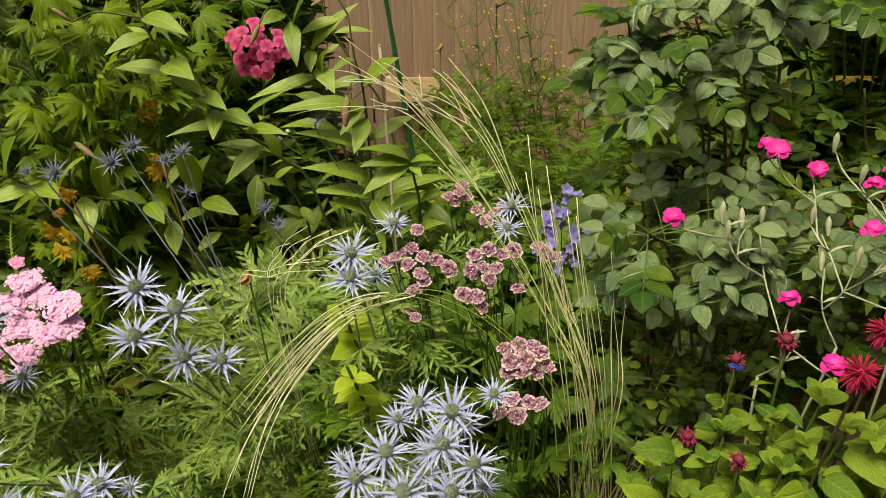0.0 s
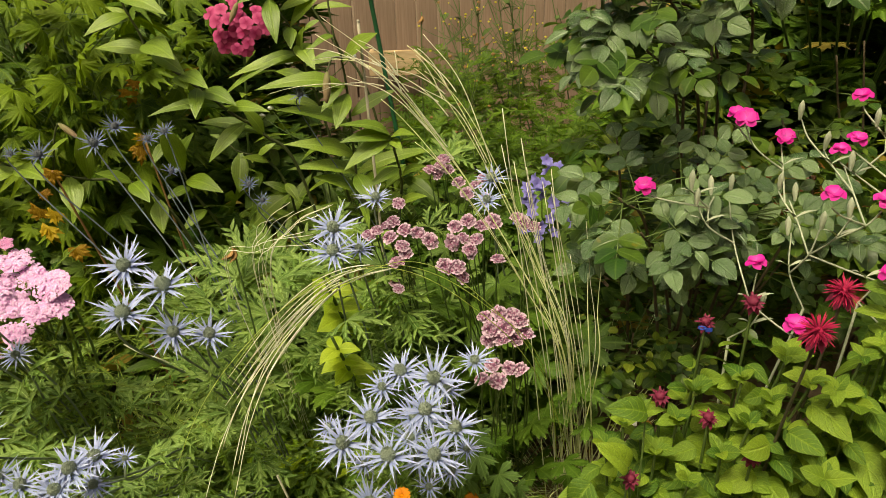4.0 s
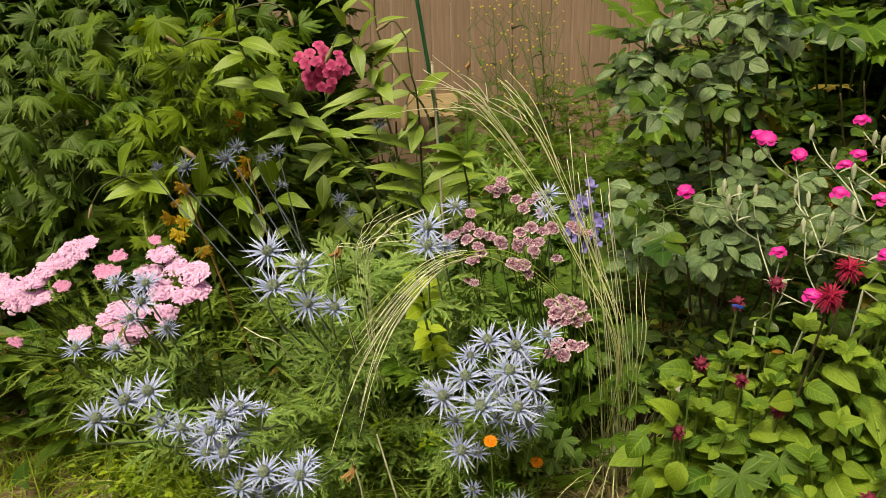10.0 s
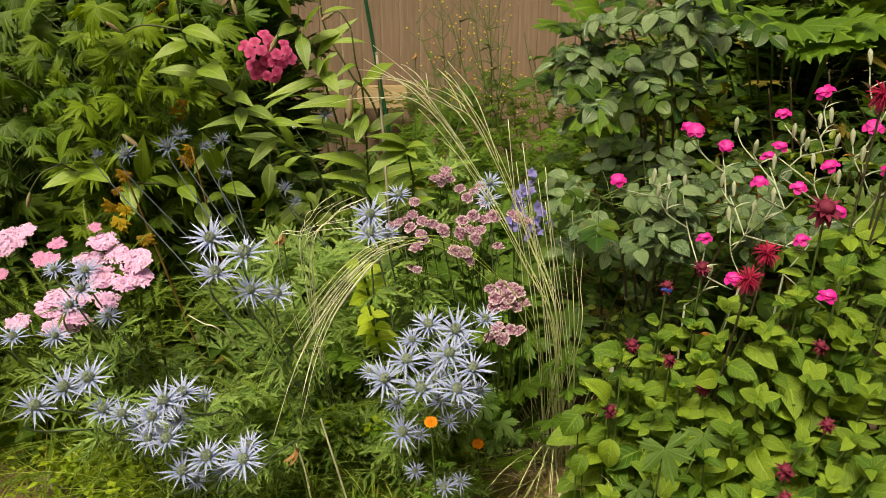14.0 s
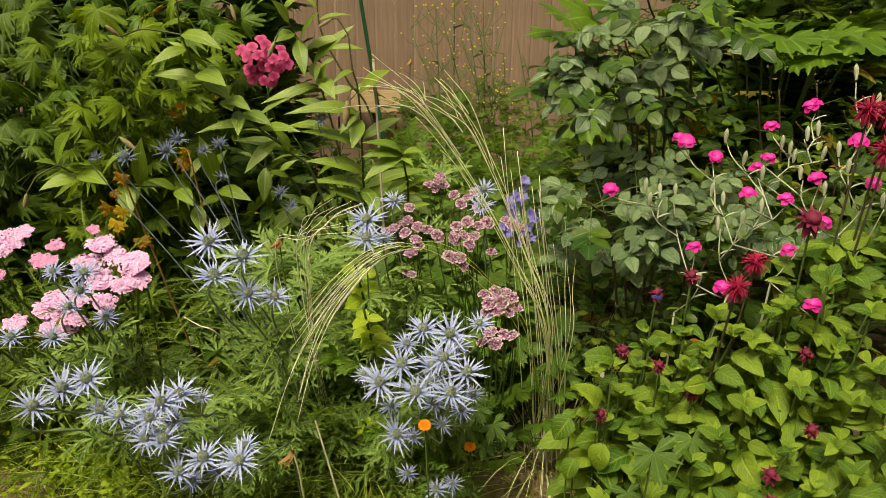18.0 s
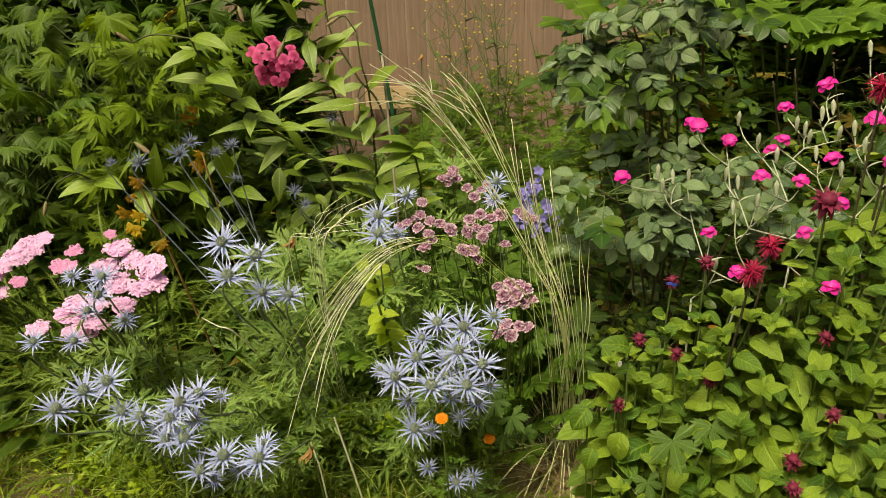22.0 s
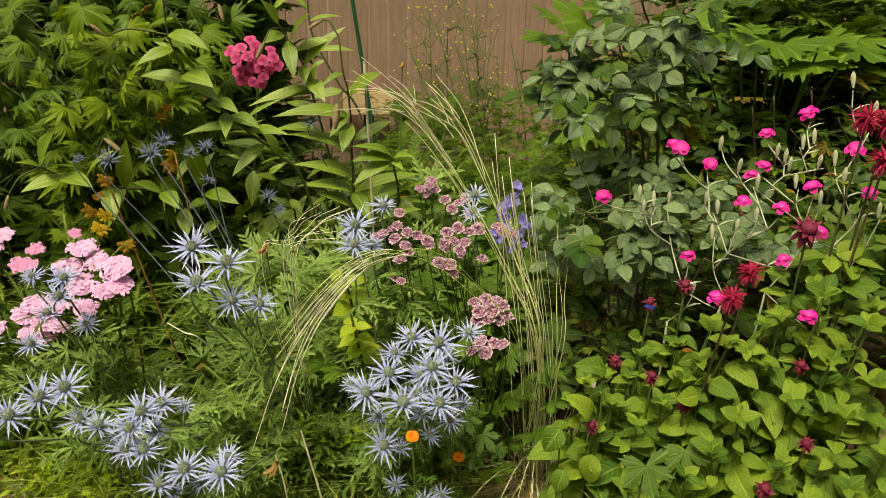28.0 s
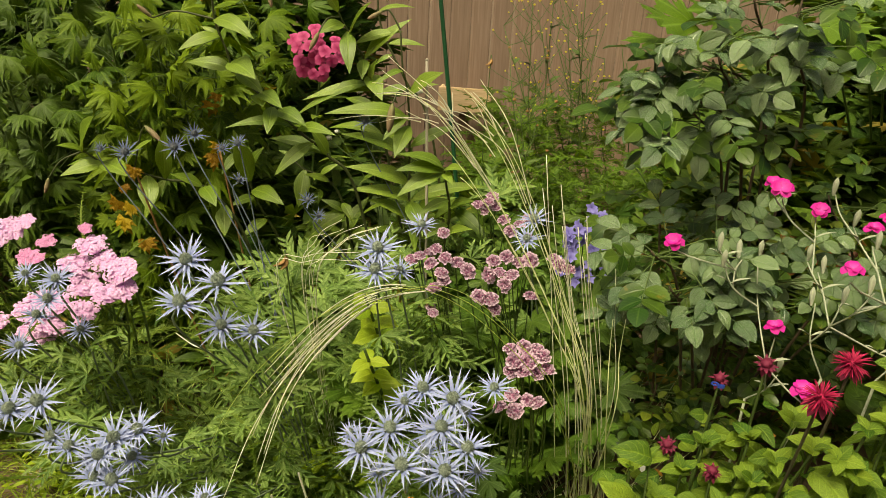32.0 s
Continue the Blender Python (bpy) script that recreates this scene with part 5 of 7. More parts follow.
B = 0.017
bee_balm((0.5, 1.15), [(*(0.514, 0.980, 0.704), 0.027, "open"), (*(0.562, 1.030, 0.726), 0.025, "open"), (*(0.393, 1.110, 0.528), B, "bud"), (*(0.450, 1.080, 0.514), B, "bud"),
                       (*(0.497, 1.040, 0.482), B, "bud"), (*(0.349, 1.060, 0.430), B, "bud"), (*(0.456, 1.150, 0.619), B, "bud"), (*(0.502, 1.120, 0.665), B * 1.1, "bud"),
                       (*(0.416, 1.100, 0.497), 0, "none"), (*(0.456, 1.040, 0.489), 0, "none"), (*(0.520, 1.060, 0.554), 0, "none"), (*(0.385, 1.080, 0.463), 0, "none"),
                       (*(0.328, 1.120, 0.438), 0, "none"), (*(0.551, 1.040, 0.596), 0, "none"), (*(0.495, 1.100, 0.564), 0, "none"), (*(0.372, 1.120, 0.496), 0, "none"), (*(0.447, 1.130, 0.523), 0, "none"), (*(0.542, 1.090, 0.602), 0, "none"), (*(0.579, 1.030, 0.591), 0, "none"), (*(0.496, 1.060, 0.521), 0, "none"), (*(0.607, 1.040, 0.632), 0, "none"), (*(0.419, 1.040, 0.444), 0, "none"), (*(0.349, 1.120, 0.479), 0, "none")],
         "bee balm with crimson flower heads and bright green leaves", 104,
         low_leaves=[((0.361, 1.06, 0.539), (0.296, 1.03, 0.588), 0.58), ((0.344, 1.06, 0.451), (0.304, 1.03, 0.531), 0.6), ((0.296, 1.06, 0.425), (0.245, 1.03, 0.380), 0.85),
                     ((0.309, 1.06, 0.340), (0.278, 1.03, 0.290), 0.75), ((0.358, 1.06, 0.370), (0.332, 1.03, 0.290), 0.7)])
bee_balm((0.72, 1.1), [(*(0.590, 0.920, 0.405), 0.02, "bud"), (*(0.661, 0.950, 0.466), B, "bud"), (*(0.657, 1.000, 0.578), B, "bud"), (*(0.652, 1.050, 0.787), 0.032, "bud"),
                       (*(0.726, 1.080, 0.956), 0.03, "open"), (*(0.762, 1.080, 0.950), 0.03, "open"), (*(0.749, 1.050, 0.899), 0.03, "open"),
                       (*(0.600, 1.020, 0.577), 0, "none"), (*(0.631, 1.040, 0.647), 0, "none"), (*(0.681, 1.020, 0.696), 0, "none"), (*(0.643, 0.980, 0.529), 0, "none"),
                       (*(0.560, 0.980, 0.497), 0, "none"), (*(0.689, 0.980, 0.600), 0, "none"), (*(0.526, 0.980, 0.432), 0, "none"), (*(0.717, 0.950, 0.518), 0, "none"), (*(0.750, 1.000, 0.649), 0, "none"),
                       (*(0.762, 1.080, 0.700), 0, "none"), (*(0.735, 1.080, 0.655), 0, "none"), (*(0.691, 1.080, 0.636), 0, "none"), (*(0.792, 1.060, 0.650), 0, "none"), (*(0.646, 1.080, 0.612), 0, "none")],
         "bee balm clump with dark crimson buds over lush leaves", 105, size=0.076)
bee_balm((0.6, 1.0), [(*(0.473, 0.950, 0.410), 0, "none"), (*(0.405, 1.000, 0.348), 0, "none"), (*(0.343, 1.000, 0.300), 0, "none"), (*(0.557, 0.920, 0.370), 0, "none"),
                      (*(0.649, 0.900, 0.387), 0, "none"), (*(0.459, 0.950, 0.320), 0, "none"), (*(0.711, 0.900, 0.420), 0, "none"), (*(0.684, 0.920, 0.458), 0, "none"),
                      (*(0.617, 0.930, 0.448), 0, "none"), (*(0.511, 0.900, 0.331), 0, "none")],
         "young bee balm shoots along the bed's edge", 106)


bee_balm((0.95, 1.05), [(*(0.789, 1.000, 0.544), 0, "none"), (*(0.797, 0.950, 0.447), 0, "none"), (*(0.735, 0.920, 0.385), 0, "none"), (*(0.686, 0.900, 0.337), 0, "none"),
                       (*(0.780, 0.880, 0.360), 0, "none"), (*(0.875, 1.000, 0.498), 0, "none"), (*(0.889, 0.950, 0.377), 0, "none"), (*(0.587, 0.900, 0.368), 0.018, "bud"), (*(0.838, 1.020, 0.634), 0, "none")],
         "leafy bee balm at the corner of the bed", 107, size=0.076)


# ---- rose campion ----
def campion_flower(rnd):
    """Broad ruffled petals that spread from a cupped heart."""
    g = Geo()
    for ring, (count, long, lift) in enumerate(((5, 1.05, 0.25), (5, 0.8, 0.75))):
        for i in range(count):
            m = Matrix.Rotation(6.2832 * (i + 0.5 * ring) / count + rnd.uniform(-0.1, 0.1), 4, "Z") @ Matrix.Rotation(lift + rnd.uniform(-0.2, 0.25), 4, "X")
            blade((0.2, 0.62, 0.95, 1.0, 0.72), long * rnd.uniform(0.9, 1.1), 0.95, 0.5, 0.3, rnd.uniform(-0.3, 0.3), 0.10, rnd, geo=g, m=m)
    return g


CAMPION = meshes("campion_flower", M_MAGENTA, 4, campion_flower, 111)
CALYX = ball(Geo(), (0, 0, -0.42), 0.3, 6, 8, 1.5, 0.06).mesh("calyx", M_FELTWHITE)


def campion_bud(rnd):
    """A slender ribbed calyx, widest below its puckered tip."""
    g = Geo()
    for i, (z, r) in enumerate(((-1.5, 0.16), (-1.1, 0.26), (-0.4, 0.36), (0.3, 0.42), (0.75, 0.36), (1.1, 0.20), (1.35, 0.05))):
        for k in range(10):
            a = 6.2832 * k / 10
            rr = r * (1.08 if k % 2 else 0.92)
            g.v.append(Vector((rr * math.cos(a), rr * math.sin(a), z)))
            g.uv.append((i / 6, k / 10))
    g.f = [(10 * i + k, 10 * i + (k + 1) % 10, 10 * i + 10 + (k + 1) % 10, 10 * i + 10 + k) for i in range(6) for k in range(10)]
    return g


CAMPION_BUD = campion_bud(None).mesh("campion_bud", M_FELTWHITE)


def rose_campion(fork, base, flowers, buds, label, seed):
    rnd = random.Random(seed)
    base, fork = on_ground(*base), Vector(fork)
    fork = fork.lerp(base, 0.12)
    plant = thing("rose_campion", base, label, "rose campion", "rose campions")
    part("stem", tube(Geo(), spline([base, base.lerp(fork, 0.5) + off(rnd, 0.02), fork]), 0.0024, 0.0021, 6).mesh("stem", M_FELTWHITE), plant)
    nodes = [fork, fork.lerp(base, 0.12)]
    for k, f in sorted(enumerate([*flowers, *buds]), key=lambda e: (Vector(e[1]) - fork).length):
        p = Vector(f)
        start = min(nodes, key=lambda q: (q - p).length + (0.4 if p.z - q.z < 0.03 and q is not fork else 0.0))
        mid = start + Vector(((p.x - start.x) * 0.68, (p.y - start.y) * 0.68, (p.z - start.z) * 0.42))
        axis = (UP * 1.0 + (VIEW - p).normalized() * 0.8 + off(rnd, 0.4)).normalized()
        pts = spline([start, mid, p - axis * 0.022])
        nodes.append(pts[len(pts) // 2])
        g = tube(Geo(), pts, 0.0015, 0.0011)
        for s in ((-1, 1) if k % 2 else ()):
            blade(LANCE, 0.032, 0.010, 0.2, 0.3, geo=g, m=turned(pts[7], Vector((s, -0.4, 0.9)), UP))
        part("branch", g.mesh("branch", M_FELTWHITE), plant)
        if k < len(flowers):
            head = part("flower", rnd.choice(CAMPION), plant, turned(p, axis.orthogonal(), axis, 0.0145 * rnd.uniform(0.85, 1.12)) @ Matrix.Rotation(rnd.uniform(0, 6), 4, "Z"), "magenta five-petalled flower")
            part("calyx", CALYX, head, top=plant)
        else:
            part("bud", CAMPION_BUD, plant, turned(p, (1, 0, 0), UP * 2 + off(rnd, 0.6), 0.0098))


rose_campion((0.528, 1.240, 0.609), (0.56, 1.3), [(0.381, 1.240, 0.787), (0.520, 1.170, 0.701), (0.520, 1.040, 0.680)],
             [(0.446, 1.240, 0.794), (0.480, 1.260, 0.778), (0.456, 1.240, 0.768), (0.524, 1.300, 0.767), (0.552, 1.200, 0.627)],
             "rose campion with magenta flowers on arching silver stems", 112)
rose_campion((0.629, 1.220, 0.674), (0.62, 1.32), [(0.572, 1.110, 0.817), (0.619, 1.360, 0.818), (0.548, 1.340, 0.853), (0.544, 1.370, 0.854), (0.654, 1.140, 0.798), (0.629, 1.060, 0.736)],
             [(0.607, 1.300, 0.872), (0.625, 1.250, 0.842), (0.595, 1.300, 0.768), (0.619, 1.300, 0.751), (0.614, 1.200, 0.746), (0.624, 1.160, 0.779), (0.647, 1.220, 0.822), (0.593, 1.250, 0.718)],
             "branching rose campion with felted silver stems and magenta flowers", 113)
rose_campion((0.692, 1.200, 0.694), (0.72, 1.32), [(0.694, 1.300, 0.830), (0.705, 1.360, 0.796), (0.710, 1.340, 0.882), (0.771, 1.320, 0.925), (0.747, 1.220, 0.813), (0.651, 1.000, 0.666)],
             [(0.716, 1.300, 0.859), (0.733, 1.300, 0.849), (0.733, 1.280, 0.838), (0.738, 1.260, 0.884), (0.756, 1.260, 0.894), (0.727, 1.240, 0.817), (0.764, 1.240, 0.853), (0.754, 1.200, 0.798)],
             "rose campion crowded with silver buds and magenta flowers", 114)
rose_campion((0.808, 1.180, 0.730), (0.85, 1.3), [(0.798, 1.200, 0.884), (0.814, 1.160, 0.819), (0.717, 1.120, 0.762)], [(0.780, 1.220, 0.998), (0.817, 1.200, 0.953), (0.776, 1.180, 0.844), (0.830, 1.150, 0.791), (0.765, 1.200, 0.869)],
             "rose campion with a few magenta flowers among bee balm", 115)


# ---- masterwort ----
def masterwort_flower(rnd):
    """A small cushion of florets held in a short cup of papery bracts."""
    g = Geo()
    for i in range(13):
        m = Matrix.Rotation(6.2832 * i / 13, 4, "Z") @ Matrix.Rotation(0.45 + rnd.uniform(-0.3, 0.3), 4, "X")
        blade((0.5, 0.9, 1.0, 0.95, 0.5), rnd.uniform(0.76, 0.92), 0.46, 0.1, 0.25, geo=g, m=m)
    for i in range(54):
        d = Vector((rnd.gauss(0, 1), rnd.gauss(0, 1), abs(rnd.gauss(0.7, 0.7)))).normalized()
        k = len(g.v)
        ball(g, Vector((d.x, d.y, d.z * 0.85)) * rnd.uniform(0.54, 0.66) + Vector((0, 0, 0.12)), rnd.uniform(0.08, 0.12), 3, 5)
        g.uv[k:] = [(rnd.choice((0.15, 0.45, 0.6, 0.8)), 0.5)] * (len(g.v) - k)
    return g


MASTERWORT = meshes("masterwort_flower", M_ASTFL, 4, masterwort_flower, 121)
MASTER_LEAVES = meshes("masterwort_leaf", M_AST, 5, lambda r: fan_leaf(r, 5, r.uniform(4.0, 5.0), 0.72, 5, 0.25), 122)


def masterwort(base, flowers, label, seed, leaves=58, spread=0.2, top=0.5):
    rnd = random.Random(seed)
    base = on_ground(*base)
    plant = thing("masterwort", base, label, "masterwort", "pink masterworts")
    for x, y, z, r in flowers:
        p = Vector((x, y, z))
        foot = base + Vector((rnd.uniform(-0.05, 0.05), rnd.uniform(-0.05, 0.05), 0))
        axis = (UP + (VIEW - p).normalized() * 0.7 + off(rnd, 0.4)).normalized()
        part("stem", tube(Geo(), spline([foot, foot.lerp(p, 0.6) + off(rnd, 0.02), p - axis * 0.01]), 0.0016, 0.0011).mesh("stem", M_STEM), plant)
        part("flower_head", rnd.choice(MASTERWORT), plant, turned(p, axis.orthogonal(), (axis + off(rnd, 0.35)).normalized(), r * rnd.uniform(0.84, 1.2)))
    stalks = Geo()
    for i in range(leaves):
        a = rnd.uniform(0, 6.2832)
        q = base + Vector((math.cos(a), math.sin(a), 0)) * spread * math.sqrt(rnd.random()) + UP * top * rnd.uniform(0.35, 1.0)
        toward = (VIEW - q).normalized()
        tube(stalks, bowed(base + (q - base) * 0.2, q, 0.02, n=4), 0.0015, 0.0012, 3)
        d = (Vector((math.cos(a), math.sin(a), 0.1)) + toward * 0.4).normalized()
        part("leaf", rnd.choice(MASTER_LEAVES), plant, turned(q, d, UP * 0.9 + toward * 0.5 + off(rnd, 0.3), rnd.uniform(0.05, 0.085)))
    part("leaf_stalk", stalks.mesh("leaf_stalk", M_STEM), plant, kind="stuff")


A = 0.0175
masterwort((0.1, 1.62), [(*(0.016, 1.420, 0.666), A), (*(0.036, 1.400, 0.659), A), (*(0.011, 1.400, 0.646), A), (*(0.031, 1.380, 0.639), A), (*(0.055, 1.410, 0.648), A), (*(0.003, 1.430, 0.653), A), (*(0.023, 1.380, 0.607), A),
                         (*(0.036, 1.380, 0.627), A), (*(0.075, 1.400, 0.639), A), (*(-0.027, 1.420, 0.641), A), (*(0.023, 1.360, 0.571), A * 0.8), (*(-0.013, 1.420, 0.651), A), (*(0.019, 1.500, 0.670), A * 0.8)],
           "masterwort with clustered dusky pink pincushion flowers", 123)
masterwort((0.2, 1.65), [(*(0.118, 1.450, 0.642), A), (*(0.142, 1.450, 0.653), A), (*(0.164, 1.450, 0.643), A), (*(0.131, 1.420, 0.633), A), (*(0.155, 1.420, 0.631), A), (*(0.184, 1.460, 0.647), A), (*(0.112, 1.430, 0.624), A),
                         (*(0.142, 1.400, 0.620), A), (*(0.120, 1.380, 0.598), A), (*(0.101, 1.380, 0.601), A), (*(0.189, 1.400, 0.601), A * 0.8), (*(0.237, 1.460, 0.643), A), (*(0.255, 1.460, 0.633), A), (*(0.228, 1.480, 0.644), A), (*(0.128, 1.380, 0.580), A)],
           "masterwort with many dusky pink flowers on dark stems", 124)
masterwort((0.12, 1.95), [(*(0.069, 1.720, 0.658), A), (*(0.091, 1.720, 0.667), A), (*(0.083, 1.720, 0.650), A), (*(0.106, 1.740, 0.653), A), (*(0.097, 1.750, 0.670), A), (*(0.128, 1.680, 0.644), A), (*(0.176, 1.700, 0.645), A),
                          (*(0.161, 1.680, 0.636), A), (*(0.143, 1.660, 0.628), A), (*(0.180, 1.620, 0.630), A)],
           "masterwort with small pink flowers behind", 125, 36)
masterwort((0.2, 1.5), [(*(0.162, 1.270, 0.564), A), (*(0.183, 1.270, 0.571), A), (*(0.204, 1.280, 0.562), A), (*(0.171, 1.250, 0.554), A), (*(0.193, 1.250, 0.557), A), (*(0.215, 1.270, 0.557), A), (*(0.224, 1.260, 0.538), A), (*(0.186, 1.240, 0.541), A),
                         (*(0.207, 1.250, 0.536), A), (*(0.164, 1.250, 0.535), A * 0.9), (*(0.172, 1.220, 0.509), A), (*(0.196, 1.220, 0.504), A), (*(0.179, 1.200, 0.496), A * 0.9), (*(0.214, 1.220, 0.500), A), (*(0.155, 1.200, 0.498), A * 0.8)],
           "masterwort with dense dusky pink heads beside oat grass", 126, 56, 0.2, 0.4)
masterwort((0.0, 1.55), [(*(0.011, 1.420, 0.553), A * 0.7)], "leafy masterwort with palmate green leaves", 127, 40, 0.22, 0.42)


# ---- lime-green shoot ----
def lime_shoot(base, tip, label, seed, count=9, size=0.085):
    rnd = random.Random(seed)
    base, tip = on_ground(*base), Vector(tip)
    plant = thing("hydrangea_shoot", base, label, "shrub shoot", "young lime-green shoots")
    pts = spline([base, base.lerp(tip, 0.6) + Vector((0, 0.03, 0.0)), tip])
    part("stem", tube(Geo(), pts, 0.004, 0.0025).mesh("stem", M_STEM), plant)
    kinds = meshes("lime_leaf", M_LIME, 3, lambda r: blade(OVAL, 1.0, r.uniform(0.56, 0.68), r.uniform(0.1, 0.4), 0.25, r.uniform(-0.3, 0.3), 0.02, r, full=True), seed)
    for i in range(count):
        p = pts[int((0.72 + 0.28 * i / count) * (len(pts) - 1))]
        a = i * 2.1 + rnd.uniform(-0.3, 0.3)
        d = (Vector((math.cos(a), math.sin(a), 0.15)) + (VIEW - p).normalized() * 0.3).normalized()
        part("leaf", rnd.choice(kinds), plant, turned(p, d, UP + (VIEW - p).normalized() * 0.9 + off(rnd, 0.4), size * rnd.uniform(0.7, 1.1)))


lime_shoot((-0.02, 1.5), (-0.068, 1.220, 0.566), "bright lime-green leafy shoot under arching grass", 131, 11, 0.05)
lime_shoot((-0.03, 1.6), (-0.088, 1.300, 0.627), "yellow-green young shoot among flower stems", 132, 11, 0.054)


# ---- giant oat grass ----
def oat_grass(seed):
    rnd = random.Random(seed)
    base = on_ground(0.35, 1.5)
    plant = thing("oat_grass", base, "clump of tall arching straw-coloured oat grass", "ornamental grass")

    def stalks(paths, count, jitter, r, name, mat, lo=0.7):
        for k in range(count):
            path = [Vector(q) for q in rnd.choice(paths)]
            u = rnd.uniform(lo, 1.0)
            sway = off(rnd, jitter)
            dx = Vector((rnd.uniform(-0.09, 0.06), rnd.uniform(-0.05, 0.05), 0.0)) * (0.5 if len(path) > 5 else 1.0)
            run = spline([path[0] + Vector((rnd.uniform(-0.05, 0.05), rnd.uniform(-0.05, 0.05), 0))] + [q + dx * (0.3 + 0.2 * i) + sway * ((i + 1) / len(path)) for i, q in enumerate(path[1:])], 8)
            run = run[: max(6, int(len(run) * u))]
            part(name, tube(Geo(), run, r, r * 0.45, 4).mesh(name, mat), plant)

    foot = tuple(base)
    right = [[foot, (0.298, 1.300, 0.457), (0.220, 1.280, 0.647), (0.125, 1.260, 0.822), (0.047, 1.250, 0.933), (-0.017, 1.250, 0.983)],
             [foot, (0.304, 1.300, 0.457), (0.236, 1.280, 0.647), (0.172, 1.260, 0.796), (0.106, 1.250, 0.909), (0.037, 1.250, 0.959)],
             [foot, (0.292, 1.300, 0.457), (0.203, 1.280, 0.670), (0.099, 1.260, 0.842), (0.017, 1.250, 0.943), (-0.079, 1.250, 0.956)]]
    stalks(right, 7, 0.07, 0.0011, "stalk", M_STIPA, 0.8)
    tall = [[foot, (0.316, 1.300, 0.444), (0.278, 1.270, 0.640), (0.240, 1.260, 0.776), (0.213, 1.260, 0.869)],
            [foot, (0.322, 1.300, 0.444), (0.289, 1.270, 0.640), (0.263, 1.260, 0.744), (0.242, 1.260, 0.818)],
            [foot, (0.339, 1.300, 0.444), (0.331, 1.300, 0.569), (0.330, 1.300, 0.664)],
            [foot, (0.372, 1.310, 0.400), (0.378, 1.310, 0.540), (0.368, 1.310, 0.690)]]
    stalks(tall, 4, 0.035, 0.0007, "thin_stalk", M_PLUME, 0.6)
    stalks(tall, 3, 0.03, 0.0013, "stalk", M_STIPA, 0.75)
    for k in range(10):
        tip = Vector((0.195 + 0.009 * k, 1.28, 0.885 - 0.015 * k)) + off(rnd, 0.03)
        low = base + Vector((-0.035 + 0.007 * k, -0.06, 0.0)) + Vector((rnd.uniform(-0.02, 0.02), rnd.uniform(-0.02, 0.02), 0.0))
        mid = low.lerp(tip, 0.52) + Vector((0.012, 0.0, 0.0)) + off(rnd, 0.008)
        part("stalk", tube(Geo(), spline([low, mid, tip], 8), 0.0012, 0.0006, 4).mesh("stalk", M_PLUME), plant)
    left = [[foot, (0.257, 1.260, 0.465), (0.154, 1.200, 0.634), (0.059, 1.160, 0.713), (-0.031, 1.100, 0.714), (-0.107, 1.050, 0.655), (-0.156, 1.020, 0.579), (-0.195, 1.000, 0.469)],
            [foot, (0.251, 1.260, 0.465), (0.143, 1.200, 0.645), (0.049, 1.160, 0.718), (-0.041, 1.100, 0.709), (-0.103, 1.060, 0.665), (-0.142, 1.030, 0.624)],
            [foot, (0.262, 1.260, 0.465), (0.164, 1.200, 0.628), (0.068, 1.160, 0.707), (-0.022, 1.100, 0.722), (-0.089, 1.060, 0.685), (-0.160, 1.020, 0.599)]]
    stalks(left, 3, 0.014, 0.0009, "stalk", M_PALEGRASS, 0.9)
    awns = Geo()
    for k in range(14):
        path = [Vector(q) for q in rnd.choice(left)[3:]]
        start = rnd.uniform(0.05, 0.5)
        sway = off(rnd, 0.015)
        run = spline([q + sway * (i + 0.5) * 0.5 for i, q in enumerate(path)], 8)
        a = int(start * len(run))
        tube(awns, run[a: a + rnd.randint(14, 36)] if a < len(run) - 4 else run[-5:], 0.0009, 0.0005, 3)
    for k in range(9):
        path = [Vector(q) for q in rnd.choice(right)[3:]]
        sway = off(rnd, 0.034)
        run = spline([q + sway * (i + 0.3) * 0.6 for i, q in enumerate(path)], 8)
        a = rnd.randint(0, 8)
        tube(awns, run[a:], 0.0010, 0.0005, 3)
    for k in range(12):
        path = [Vector(q) for q in rnd.choice(right)[4:]]
        sway = off(rnd, 0.014)
        tube(awns, bowed(path[0] + sway, path[-1] + sway * 2 + Vector((rnd.uniform(-0.03, 0.06), 0, rnd.uniform(-0.03, 0.01))), 0.008, n=6), 0.0010, 0.0004, 3)
    part("awns", awns.mesh("awns", M_PLUME), plant, label="pale silky awns", kind="stuff")
    blades = Geo()
    for k in range(150):
        a = rnd.uniform(0, 6.2832)
        q = base + Vector((math.cos(a), math.sin(a) - 0.6, 0)) * rnd.uniform(0, 0.1)
        d = Vector((math.cos(a), math.sin(a), rnd.uniform(0.6, 2.6))).normalized()
        long = rnd.uniform(0.2, 0.52)
        blade((1, 1, 0.9, 0.8, 0.6, 0.4, 0.0), long, 0.0026, rnd.uniform(0.25, 0.75), 0.4, geo=blades, m=turned(q, d, UP))
    part("blades", blades.mesh("blades", M_STIPA), plant, label="thin arching grass blades", kind="stuff")


oat_grass(141)


def wisps(paths, base, label, seed, count=10):
    """A few long bleached grass stems that lean through the plants."""
    rnd = random.Random(seed)
    base = on_ground(*base)
    plant = thing("grass_tuft", base, label, "grass tuft", "loose grass stems")
    for k in range(count):
        path = [Vector(q) for q in rnd.choice(paths)]
        sway = off(rnd, 0.03)
        run = spline([base + off(rnd, 0.02)] + [q + sway * (i + 1) / len(path) for i, q in enumerate(path)], 7)
        part("stalk", tube(Geo(), run, 0.0006, 0.0004, 4).mesh("stalk", M_PLUME), plant)


